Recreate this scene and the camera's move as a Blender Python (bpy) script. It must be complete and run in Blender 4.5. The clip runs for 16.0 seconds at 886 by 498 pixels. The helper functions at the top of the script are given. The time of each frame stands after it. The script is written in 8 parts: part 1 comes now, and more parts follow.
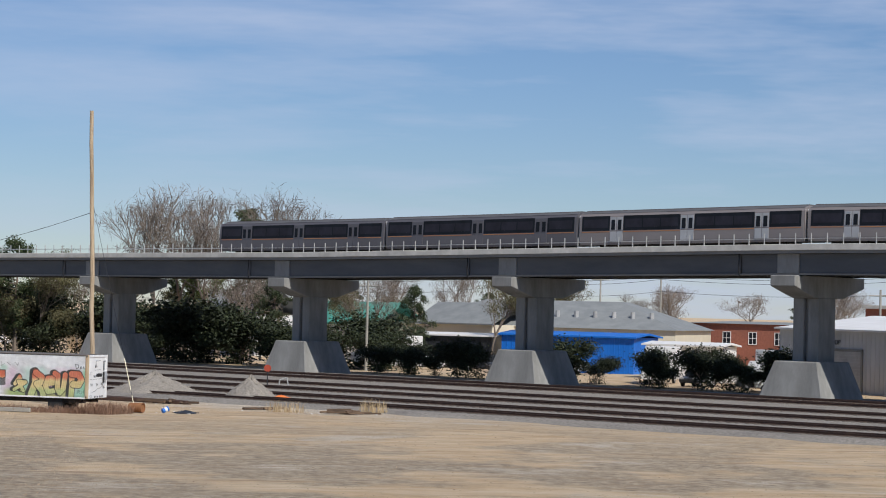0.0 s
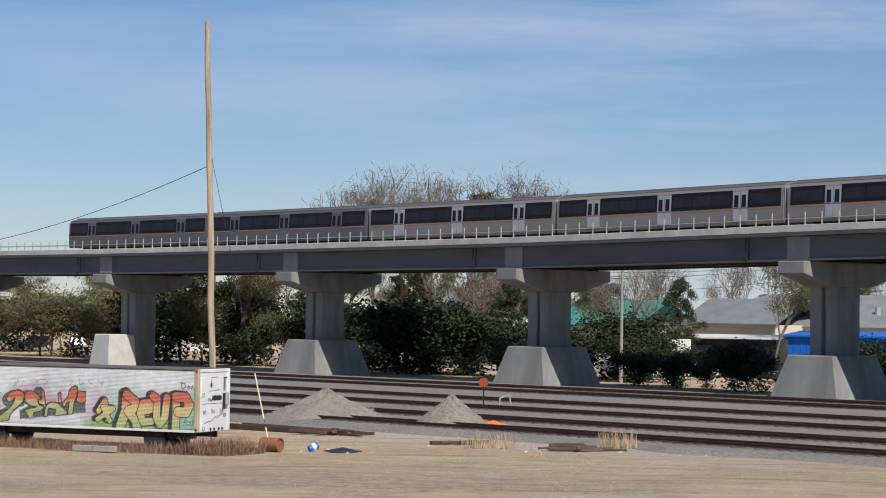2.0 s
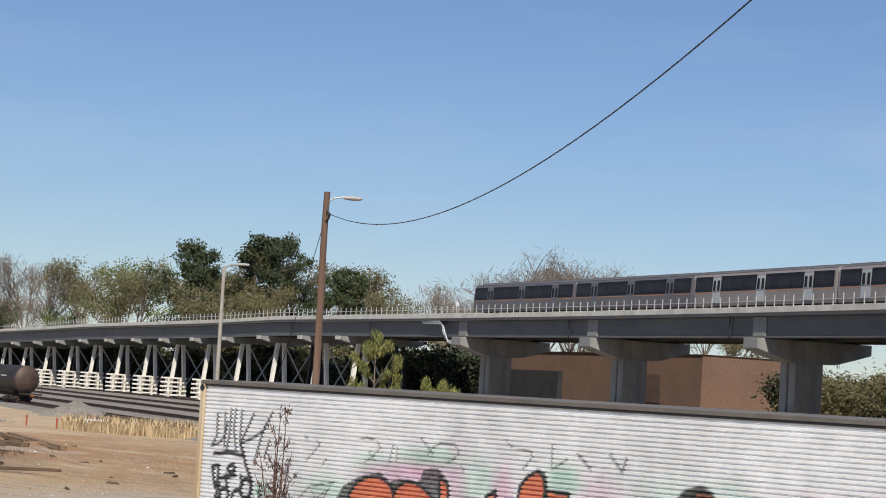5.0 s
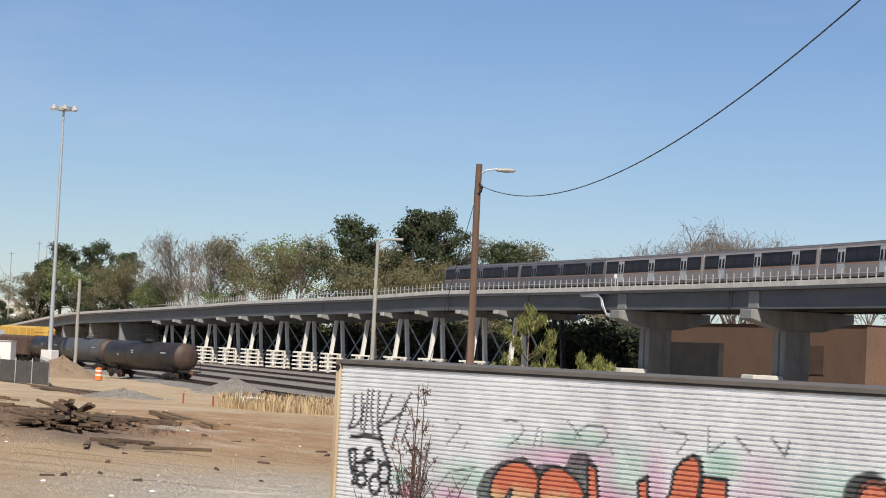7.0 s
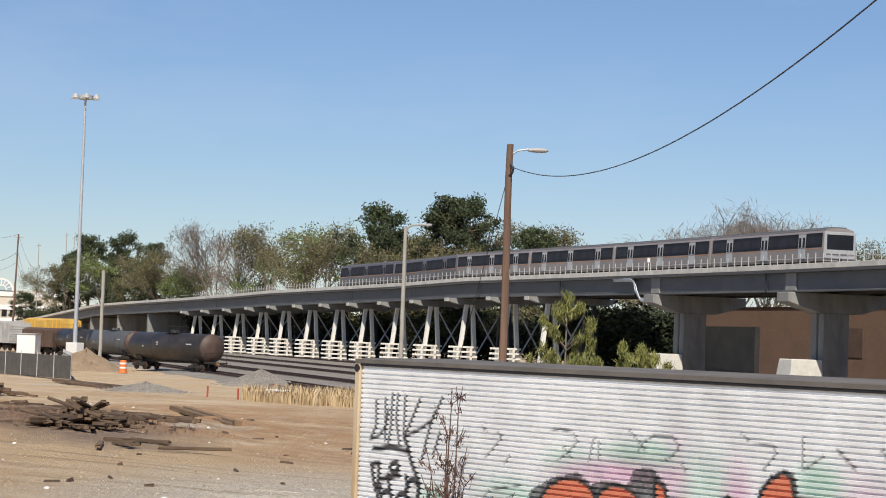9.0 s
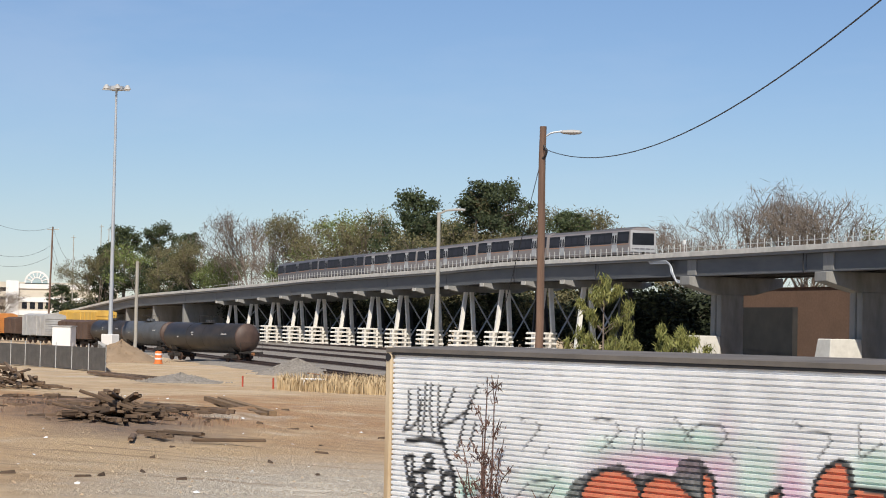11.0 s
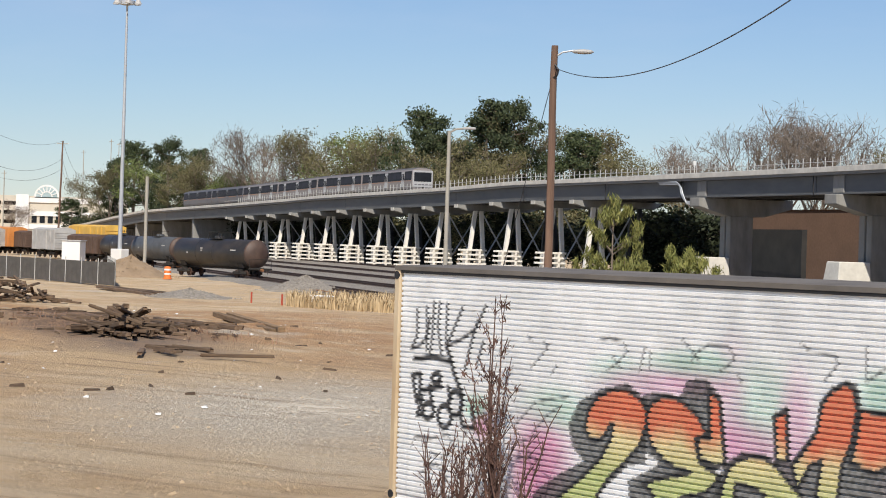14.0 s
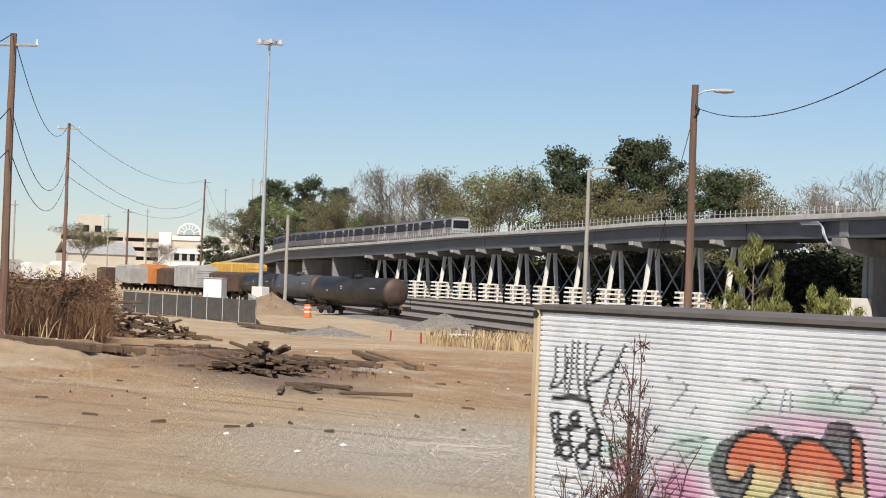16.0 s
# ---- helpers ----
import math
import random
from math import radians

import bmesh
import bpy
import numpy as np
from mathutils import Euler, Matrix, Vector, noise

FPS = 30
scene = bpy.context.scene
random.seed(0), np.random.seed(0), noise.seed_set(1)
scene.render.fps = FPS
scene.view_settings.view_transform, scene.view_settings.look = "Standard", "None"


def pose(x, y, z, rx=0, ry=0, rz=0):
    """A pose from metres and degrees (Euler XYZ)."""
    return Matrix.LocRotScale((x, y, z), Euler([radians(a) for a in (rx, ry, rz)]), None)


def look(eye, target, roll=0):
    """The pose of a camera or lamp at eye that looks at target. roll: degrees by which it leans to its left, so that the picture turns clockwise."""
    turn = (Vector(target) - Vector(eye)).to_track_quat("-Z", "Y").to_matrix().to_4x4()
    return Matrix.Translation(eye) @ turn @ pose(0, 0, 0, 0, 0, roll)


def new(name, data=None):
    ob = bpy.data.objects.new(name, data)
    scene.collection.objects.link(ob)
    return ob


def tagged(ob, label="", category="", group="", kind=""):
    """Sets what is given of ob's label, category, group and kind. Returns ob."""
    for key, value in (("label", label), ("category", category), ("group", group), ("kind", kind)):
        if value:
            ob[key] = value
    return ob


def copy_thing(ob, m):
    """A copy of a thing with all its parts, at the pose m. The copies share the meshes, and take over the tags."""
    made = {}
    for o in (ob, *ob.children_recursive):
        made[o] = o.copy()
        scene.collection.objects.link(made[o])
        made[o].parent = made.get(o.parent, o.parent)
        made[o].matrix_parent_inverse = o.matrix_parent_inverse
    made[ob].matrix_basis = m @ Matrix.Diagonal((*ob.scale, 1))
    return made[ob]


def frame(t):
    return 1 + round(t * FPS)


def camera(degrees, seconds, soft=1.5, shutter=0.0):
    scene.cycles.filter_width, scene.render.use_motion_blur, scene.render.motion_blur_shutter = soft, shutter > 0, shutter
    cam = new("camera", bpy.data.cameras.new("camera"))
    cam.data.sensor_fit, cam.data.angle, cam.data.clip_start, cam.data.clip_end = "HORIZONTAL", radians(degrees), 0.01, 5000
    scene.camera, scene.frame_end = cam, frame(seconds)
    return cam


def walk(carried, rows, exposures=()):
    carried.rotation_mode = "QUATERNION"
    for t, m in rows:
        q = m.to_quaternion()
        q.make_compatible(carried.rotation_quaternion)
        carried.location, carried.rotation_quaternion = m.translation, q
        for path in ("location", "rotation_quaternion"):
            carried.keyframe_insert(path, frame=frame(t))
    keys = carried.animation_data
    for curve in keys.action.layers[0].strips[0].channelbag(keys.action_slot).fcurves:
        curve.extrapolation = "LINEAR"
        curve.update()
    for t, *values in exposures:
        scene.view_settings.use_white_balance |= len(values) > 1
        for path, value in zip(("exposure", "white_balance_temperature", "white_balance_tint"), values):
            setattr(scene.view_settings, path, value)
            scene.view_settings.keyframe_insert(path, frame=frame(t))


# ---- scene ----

# ---------- camera and its way ----------
LENS = 22.97
PATH = [  # seconds, x, y, z, heading to the right of north, pitch, lean
    (0.0, 11.507, -113.0, 6.583, 3.187, 1.562, 1.434),
    (0.5, 11.4, -112.0, 6.586, 2.35, 1.254, 1.30),
    (1.0, 12.0, -105.0, 6.4, 1.5, 1.0, 1.2),
    (1.5, 13.0, -90.0, 6.0, 0.1, 1.15, 1.0),
    (2.0, 13.8, -71.8, 5.85, -3.9, 1.606, 0.75),
    (2.5, 11.2, -53.3, 5.45, -7.4, 2.272, 1.123),
    (3.0, 7.2, -35.3, 4.8, -10.7, 2.7, 1.8),
    (3.5, 3.4, -19.6, 4.0, -13.9, 3.2, 2.7),
    (4.0, 2.7, -10.0, 3.5, -19.9, 4.2, 3.3),
    (4.5, 3.05, -6.9, 3.36, -24.9, 4.25, 3.4),
    (5.0, 3.339, -5.7, 3.402, -28.194, 3.7, 3.36),
    (5.2, 3.33, -5.4, 3.41, -28.95, 3.52, 3.32),
    (7.3, 2.45, -3.85, 3.5, -32.85, 2.67, 2.68),
    (7.5, 2.28, -3.61, 3.52, -33.13, 2.58, 2.59),
    (8.0, 1.69, -2.7, 3.53, -33.0, 2.52, 2.36),
    (8.2, 1.40, -2.24, 3.55, -33.0, 2.48, 2.26),
    (10.5, 0.0, 0.0, 3.6, -33.537, 2.312, 1.561),
    (11.0, 0.0, 0.0, 3.6, -33.977, 2.006, 1.142),
    (11.5, 0.0, 0.0, 3.6, -34.491, 1.671, 1.002),
    (12.0, 0.0, 0.0, 3.6, -34.859, 0.938, 0.829),
    (12.5, 0.0, 0.0, 3.6, -34.825, 0.162, 0.995),
    (13.0, 0.0, 0.0, 3.6, -34.423, -0.252, 1.172),
    (13.5, 0.0, 0.0, 3.6, -34.077, -0.426, 1.405),
    (14.0, 0.0, 0.0, 3.6, -34.172, -0.141, 1.779),
    (14.5, 0.0, 0.0, 3.6, -34.943, 0.247, 2.027),
    (15.0, 0.0, 0.0, 3.6, -36.196, 0.567, 2.113),
    (15.5, 0.0, 0.0, 3.6, -37.276, 0.647, 2.175),
    (16.0, 0.0, 0.0, 3.6, -37.856, 0.763, 2.07),
]


def eye_pose(x, y, z, yaw, pitch, lean):
    return pose(x, y, z, 90 + pitch, 0, -yaw) @ pose(0, 0, 0, 0, 0, lean)


cam = camera(LENS, 16.0, 1.0)
walk(cam, [(r[0], eye_pose(*r[1:])) for r in PATH], [(0.0, -0.18, 6050, 10), (2.0, -0.14, 6150, 10), (5.0, -0.02, 6420, 10), (8.0, 0.05, 6500, 10), (11.0, 0.09, 6500, 10), (16.0, 0.11, 6520, 10)])

# ---------- sky, sun, exposure ----------
SUN_AZ, SUN_EL = 152.0, 46.0   # degrees to the right of north, height
world = bpy.data.worlds.new("sky")
scene.world = world
world.use_nodes = True
wn, wl = world.node_tree.nodes, world.node_tree.links
wn.clear()
w_out, w_bg = wn.new("ShaderNodeOutputWorld"), wn.new("ShaderNodeBackground")
w_sky = wn.new("ShaderNodeTexSky")
w_sky.sky_type, w_sky.sun_disc = "NISHITA", False
w_sky.sun_elevation, w_sky.sun_rotation = radians(SUN_EL), radians(SUN_AZ)
w_sky.air_density, w_sky.dust_density, w_sky.ozone_density = 1.0, 0.0, 2.5
w_bg.inputs["Strength"].default_value = 0.075
# thin streaks of high cloud
w_co, w_map, w_n1 = wn.new("ShaderNodeTexCoord"), wn.new("ShaderNodeMapping"), wn.new("ShaderNodeTexNoise")
w_map.inputs["Rotation"].default_value = (0.0, 0.1, 0.5)
w_map.inputs["Scale"].default_value = (1.2, 3.5, 9.0)
w_n1.inputs["Scale"].default_value, w_n1.inputs["Detail"].default_value, w_n1.inputs["Roughness"].default_value = 2.0, 6.0, 0.6
w_rmp = wn.new("ShaderNodeValToRGB")
w_rmp.color_ramp.elements[0].position, w_rmp.color_ramp.elements[0].color = 0.47, (0, 0, 0, 1)
w_rmp.color_ramp.elements[1].position, w_rmp.color_ramp.elements[1].color = 0.68, (0.85, 0.85, 0.85, 1)
w_mix = wn.new("ShaderNodeMix")
w_mix.data_type = "RGBA"
w_mix.inputs[7].default_value = (9.5, 9.4, 9.3, 1)
wl.new(w_co.outputs["Generated"], w_map.inputs["Vector"])
wl.new(w_map.outputs["Vector"], w_n1.inputs["Vector"])
wl.new(w_n1.outputs["Fac"], w_rmp.inputs["Fac"])
# the cloud thins out to the north-west
w_sep, w_thin, w_mul = wn.new("ShaderNodeSeparateXYZ"), wn.new("ShaderNodeMapRange"), wn.new("ShaderNodeMath")
w_mul.operation = "MULTIPLY"
w_thin.inputs["From Min"].default_value, w_thin.inputs["From Max"].default_value, w_thin.inputs["To Min"].default_value = -0.35, 0.1, 0.15
wl.new(w_co.outputs["Generated"], w_sep.inputs[0])
wl.new(w_sep.outputs["X"], w_thin.inputs["Value"])
wl.new(w_rmp.outputs["Color"], w_mul.inputs[0])
wl.new(w_thin.outputs["Result"], w_mul.inputs[1])
wl.new(w_mul.outputs[0], w_mix.inputs[0])
wl.new(w_sky.outputs["Color"], w_mix.inputs[6])
w_tint = wn.new("ShaderNodeMix")
w_tint.data_type, w_tint.blend_type = "RGBA", "MULTIPLY"
w_tint.inputs[0].default_value = 1.0
w_tint.inputs[7].default_value = (0.83, 0.92, 1.13, 1)
wl.new(w_mix.outputs[2], w_tint.inputs[6])
wl.new(w_tint.outputs[2], w_bg.inputs["Color"])
wl.new(w_bg.outputs["Background"], w_out.inputs["Surface"])

sun = new("sun", bpy.data.lights.new("sun", "SUN"))
sun.data.energy, sun.data.angle, sun.data.color = 4.9, radians(0.53), (1.0, 0.93, 0.82)
sa, se = radians(SUN_AZ), radians(SUN_EL)
sun.matrix_world = look((math.sin(sa) * math.cos(se) * 50, math.cos(sa) * math.cos(se) * 50, math.sin(se) * 50), (0, 0, 0))


# ---------- materials ----------
def mat(name, a, b, scale=3.0, rough=0.8, metal=0.0, bump=0.3, fine=40.0, dirt=None, dirt_scale=0.7, dirt_amount=0.45, stretch=(1, 1, 1), rand=0.0, world_space=False, dist=0.02):
    """Two colours mixed by noise, a second larger stain, fine relief."""
    m = bpy.data.materials.new(name)
    m.use_nodes = True
    n, l = m.node_tree.nodes, m.node_tree.links
    bs = n["Principled BSDF"]
    co = n.new("ShaderNodeNewGeometry" if world_space else "ShaderNodeTexCoord")
    vec = co.outputs["Position" if world_space else "Object"]
    mp = n.new("ShaderNodeMapping")
    mp.inputs["Scale"].default_value = stretch
    l.new(vec, mp.inputs["Vector"])

    def noise_node(s, d=5.0):
        t = n.new("ShaderNodeTexNoise")
        t.inputs["Scale"].default_value, t.inputs["Detail"].default_value, t.inputs["Roughness"].default_value = s, d, 0.62
        l.new(mp.outputs["Vector"], t.inputs["Vector"])
        return t

    def blend(fac, c0, c1):
        x = n.new("ShaderNodeMix")
        x.data_type = "RGBA"
        for sock, c in ((x.inputs[6], c0), (x.inputs[7], c1)):
            if isinstance(c, tuple):
                sock.default_value = (*c, 1)
            else:
                l.new(c, sock)
        l.new(fac, x.inputs[0])
        return x.outputs[2]

    def ramp(src, lo, hi):
        r = n.new("ShaderNodeMapRange")
        r.inputs["From Min"].default_value, r.inputs["From Max"].default_value = lo, hi
        l.new(src, r.inputs["Value"])
        return r.outputs["Result"]

    n1 = noise_node(scale)
    col = blend(ramp(n1.outputs["Fac"], 0.32, 0.68), a, b)
    if dirt:
        n2 = noise_node(dirt_scale, 7.0)
        f = n.new("ShaderNodeMath")
        f.operation = "MULTIPLY"
        f.inputs[1].default_value = dirt_amount
        l.new(ramp(n2.outputs["Fac"], 0.45, 0.72), f.inputs[0])
        col = blend(f.outputs[0], col, dirt)
    if rand:
        oi, hs = n.new("ShaderNodeObjectInfo"), n.new("ShaderNodeHueSaturation")
        mr = n.new("ShaderNodeMapRange")
        mr.inputs["To Min"].default_value, mr.inputs["To Max"].default_value = 1 - rand, 1 + rand
        l.new(oi.outputs["Random"], mr.inputs["Value"])
        l.new(mr.outputs["Result"], hs.inputs["Value"])
        l.new(col, hs.inputs["Color"])
        col = hs.outputs["Color"]
    l.new(col, bs.inputs["Base Color"])
    bs.inputs["Roughness"].default_value, bs.inputs["Metallic"].default_value = rough, metal
    if bump:
        n3 = noise_node(fine, 4.0)
        bp = n.new("ShaderNodeBump")
        bp.inputs["Strength"].default_value, bp.inputs["Distance"].default_value = bump, dist
        l.new(n3.outputs["Fac"], bp.inputs["Height"])
        l.new(bp.outputs["Normal"], bs.inputs["Normal"])
    return m


def leafy(name, a, b, trans=0.25):
    """Leaves: colour changes clump by clump."""
    m = bpy.data.materials.new(name)
    m.use_nodes = True
    n, l = m.node_tree.nodes, m.node_tree.links
    bs = n["Principled BSDF"]
    g, oi = n.new("ShaderNodeNewGeometry"), n.new("ShaderNodeObjectInfo")
    x = n.new("ShaderNodeMix")
    x.data_type = "RGBA"
    x.inputs[6].default_value, x.inputs[7].default_value = (*a, 1), (*b, 1)
    l.new(g.outputs["Random Per Island"], x.inputs[0])
    hs, mr = n.new("ShaderNodeHueSaturation"), n.new("ShaderNodeMapRange")
    mr.inputs["To Min"].default_value, mr.inputs["To Max"].default_value = 0.75, 1.2
    l.new(oi.outputs["Random"], mr.inputs["Value"])
    l.new(mr.outputs["Result"], hs.inputs["Value"])
    l.new(x.outputs[2], hs.inputs["Color"])
    l.new(hs.outputs["Color"], bs.inputs["Base Color"])
    bs.inputs["Roughness"].default_value = 0.75
    return m


def glass_dark(name, c=(0.012, 0.014, 0.017)):
    m = mat(name, c, (c[0] * 1.6, c[1] * 1.6, c[2] * 1.7), 0.8, 0.5, 0.0, 0.0)
    m.node_tree.nodes["Principled BSDF"].inputs["Specular IOR Level"].default_value = 0.1
    return m


M = {}
M["concrete"] = mat("concrete", (0.235, 0.23, 0.215), (0.31, 0.305, 0.285), 1.3, 0.9, 0, 0.25, 30, (0.10, 0.095, 0.088), 0.35, 0.65, (1, 1, 0.3))
M["concrete_pale"] = mat("concrete_pale", (0.50, 0.48, 0.43), (0.62, 0.60, 0.54), 1.1, 0.9, 0, 0.25, 30, (0.33, 0.31, 0.27), 0.5, 0.5)
M["girder"] = mat("painted_steel", (0.076, 0.080, 0.085), (0.106, 0.110, 0.116), 0.5, 0.55, 0.0, 0.06, 12, (0.125, 0.12, 0.112), 0.25, 0.6, (0.4, 0.4, 1.6))
# near-black with shade painted in: inner girders, back trestle legs, brick bay
M["shade_dark"] = mat("painted_shade", (0.022, 0.022, 0.023), (0.038, 0.037, 0.036), 0.5, 0.6, 0.0, 0.06, 12, (0.06, 0.055, 0.05), 0.4, 0.5)
M["deck"] = mat("deck_concrete", (0.20, 0.195, 0.18), (0.26, 0.25, 0.23), 1.0, 0.9, 0, 0.2, 25, (0.20, 0.19, 0.18), 0.5, 0.5)
M["curb"] = mat("curb_concrete", (0.52, 0.50, 0.45), (0.66, 0.63, 0.57), 0.9, 0.85, 0, 0.2, 25, (0.34, 0.32, 0.28), 0.5, 0.55)
M["post"] = mat("galvanised", (0.50, 0.50, 0.48), (0.60, 0.60, 0.57), 3, 0.5, 0.3, 0.05, 30)
M["rail"] = mat("rusty_rail", (0.060, 0.035, 0.026), (0.105, 0.060, 0.042), 2.5, 0.7, 0.25, 0.2, 60, (0.03, 0.022, 0.02), 0.6, 0.5)
M["tie"] = mat("creosote_tie", (0.075, 0.062, 0.050), (0.16, 0.135, 0.108), 4, 0.9, 0, 0.5, 30, (0.16, 0.14, 0.115), 1.2, 0.4, (1, 6, 6), 0.3)
M["ballast"] = mat("ballast", (0.17, 0.15, 0.125), (0.36, 0.325, 0.28), 6.0, 0.95, 0, 0.9, 14, (0.13, 0.115, 0.10), 0.25, 0.5, (1, 1, 1), 0, True, 0.08)
M["gravel"] = mat("gravel", (0.21, 0.185, 0.155), (0.38, 0.34, 0.285), 8.0, 0.95, 0, 1.0, 16, (0.16, 0.14, 0.12), 0.6, 0.4, (1, 1, 1), 0, True, 0.07)
M["dirt"] = mat("dirt", (0.22, 0.155, 0.095), (0.32, 0.235, 0.155), 0.35, 0.95, 0, 0.6, 5, (0.27, 0.185, 0.115), 0.09, 0.6, (1, 1, 1), 0, True, 0.06)
M["wood_pole"] = mat("pole_wood", (0.34, 0.25, 0.155), (0.60, 0.48, 0.33), 22, 0.85, 0, 0.8, 40, (0.17, 0.12, 0.08), 7.0, 0.7, (1, 1, 0.045))
M["wood_old"] = mat("old_pole_wood", (0.13, 0.075, 0.05), (0.21, 0.13, 0.09), 5, 0.9, 0, 0.4, 30, (0.09, 0.06, 0.045), 1.0, 0.4, (1, 1, 0.1))
M["plank"] = mat("weathered_plank", (0.07, 0.043, 0.027), (0.19, 0.125, 0.075), 5, 0.9, 0, 0.5, 30, (0.06, 0.045, 0.035), 1.0, 0.5, (0.2, 2, 2), 0.35)
M["trailer_white"] = mat("trailer_paint", (0.76, 0.76, 0.75), (0.84, 0.84, 0.83), 1.5, 0.45, 0.0, 0.05, 20, (0.50, 0.47, 0.42), 0.8, 0.4, (1, 1, 0.4))
M["trailer_roof"] = mat("trailer_roof", (0.10, 0.09, 0.08), (0.19, 0.17, 0.15), 1.2, 0.8, 0.1, 0.15, 20, (0.13, 0.11, 0.09), 0.6, 0.5)
M["black"] = mat("black_paint", (0.012, 0.012, 0.013), (0.022, 0.022, 0.024), 3, 0.6, 0, 0.05, 20)
M["rust"] = mat("rust", (0.22, 0.09, 0.035), (0.36, 0.17, 0.07), 3, 0.9, 0.1, 0.4, 30, (0.10, 0.045, 0.025), 1.0, 0.5)
M["rust_tan"] = mat("rusty_post", (0.44, 0.31, 0.17), (0.62, 0.52, 0.37), 2.5, 0.8, 0, 0.2, 30, (0.30, 0.16, 0.07), 1.6, 0.7, (1, 1, 0.3))
M["under"] = mat("underframe", (0.022, 0.020, 0.018), (0.05, 0.042, 0.035), 3, 0.8, 0.2, 0.3, 20)
M["car_silver"] = mat("train_steel", (0.235, 0.21, 0.203), (0.29, 0.262, 0.25), 0.4, 0.5, 0.1, 0.03, 8, (0.26, 0.23, 0.22), 0.6, 0.4, (0.3, 1, 1))
M["car_dark"] = mat("train_steel_dull", (0.12, 0.115, 0.125), (0.15, 0.145, 0.155), 0.4, 0.45, 0.2, 0.03, 8, (0.14, 0.13, 0.14), 0.6, 0.4, (0.3, 1, 1))
M["car_roof"] = mat("train_roof", (0.11, 0.105, 0.105), (0.15, 0.145, 0.14), 0.7, 0.6, 0.2, 0.05, 10)
M["window"] = glass_dark("window_glass")
M["door_steel"] = mat("door_steel", (0.46, 0.45, 0.44), (0.54, 0.53, 0.52), 0.7, 0.35, 0.4, 0.03, 10)
M["stripe"] = mat("orange_stripe", (0.42, 0.19, 0.08), (0.48, 0.23, 0.10), 2, 0.5, 0, 0, 10)
M["tank_black"] = mat("tank_black", (0.018, 0.017, 0.017), (0.032, 0.029, 0.027), 0.8, 0.42, 0.0, 0.08, 8, (0.075, 0.058, 0.045), 0.5, 0.5)
M["tank_grey"] = mat("tank_grey", (0.06, 0.064, 0.068), (0.10, 0.105, 0.11), 0.8, 0.5, 0.0, 0.08, 8, (0.06, 0.055, 0.05), 0.5, 0.5)
M["tank_end"] = mat("tank_end_rust", (0.060, 0.035, 0.026), (0.10, 0.062, 0.045), 1.0, 0.6, 0, 0.1, 10, (0.03, 0.025, 0.022), 0.7, 0.5)
M["yellow"] = mat("boxcar_yellow", (0.62, 0.36, 0.06), (0.72, 0.46, 0.10), 0.8, 0.6, 0, 0.1, 10, (0.35, 0.19, 0.06), 0.6, 0.5, (1, 1, 0.4))
M["orange"] = mat("boxcar_orange", (0.55, 0.20, 0.05), (0.65, 0.28, 0.07), 0.8, 0.6, 0, 0.1, 10, (0.28, 0.12, 0.05), 0.6, 0.5, (1, 1, 0.4))
M["brown"] = mat("boxcar_brown", (0.085, 0.050, 0.035), (0.13, 0.08, 0.055), 0.8, 0.7, 0, 0.1, 10, (0.05, 0.035, 0.03), 0.6, 0.5)
M["hopper"] = mat("hopper_grey", (0.36, 0.36, 0.35), (0.46, 0.45, 0.43), 0.8, 0.6, 0, 0.1, 10, (0.22, 0.20, 0.18), 0.6, 0.6)
M["white"] = mat("white_paint", (0.70, 0.69, 0.67), (0.80, 0.79, 0.77), 1.0, 0.6, 0, 0.08, 12, (0.52, 0.50, 0.46), 0.5, 0.4, (1, 1, 0.4))
M["crib_white"] = mat("crib_concrete", (0.76, 0.73, 0.66), (0.86, 0.83, 0.77), 1.6, 0.85, 0, 0.2, 20, (0.45, 0.35, 0.25), 0.8, 0.4)
M["steel_grey"] = mat("mast_steel", (0.42, 0.44, 0.46), (0.50, 0.52, 0.54), 1.0, 0.5, 0.4, 0.04, 10)
M["mast_pole"] = mat("grey_pole", (0.30, 0.28, 0.24), (0.38, 0.36, 0.31), 1.5, 0.8, 0, 0.1, 20)
M["blue"] = mat("blue_sheet", (0.010, 0.13, 0.52), (0.015, 0.17, 0.62), 0.8, 0.45, 0, 0.08, 10)
M["cream"] = mat("cream_wall", (0.62, 0.56, 0.42), (0.70, 0.64, 0.50), 0.8, 0.8, 0, 0.08, 10, (0.48, 0.43, 0.34), 0.4, 0.4)
M["grey_roof"] = mat("grey_roof", (0.19, 0.20, 0.20), (0.25, 0.26, 0.255), 0.7, 0.8, 0, 0.1, 10)
M["metal_siding"] = mat("metal_siding", (0.48, 0.48, 0.47), (0.55, 0.55, 0.54), 0.6, 0.55, 0.1, 0.05, 10, (0.38, 0.37, 0.35), 0.4, 0.5, (1, 1, 0.3))
M["brick_red"] = mat("red_brick_wall", (0.24, 0.085, 0.055), (0.33, 0.125, 0.08), 4.0, 0.9, 0, 0.3, 20, (0.17, 0.07, 0.05), 0.4, 0.4)
M["brick_brown"] = mat("brown_brick_wall", (0.155, 0.09, 0.06), (0.205, 0.125, 0.085), 4.0, 0.9, 0, 0.3, 20, (0.11, 0.07, 0.05), 0.3, 0.5)
M["garage"] = mat("garage_concrete", (0.50, 0.45, 0.37), (0.58, 0.53, 0.44), 0.2, 0.85, 0, 0.05, 5)
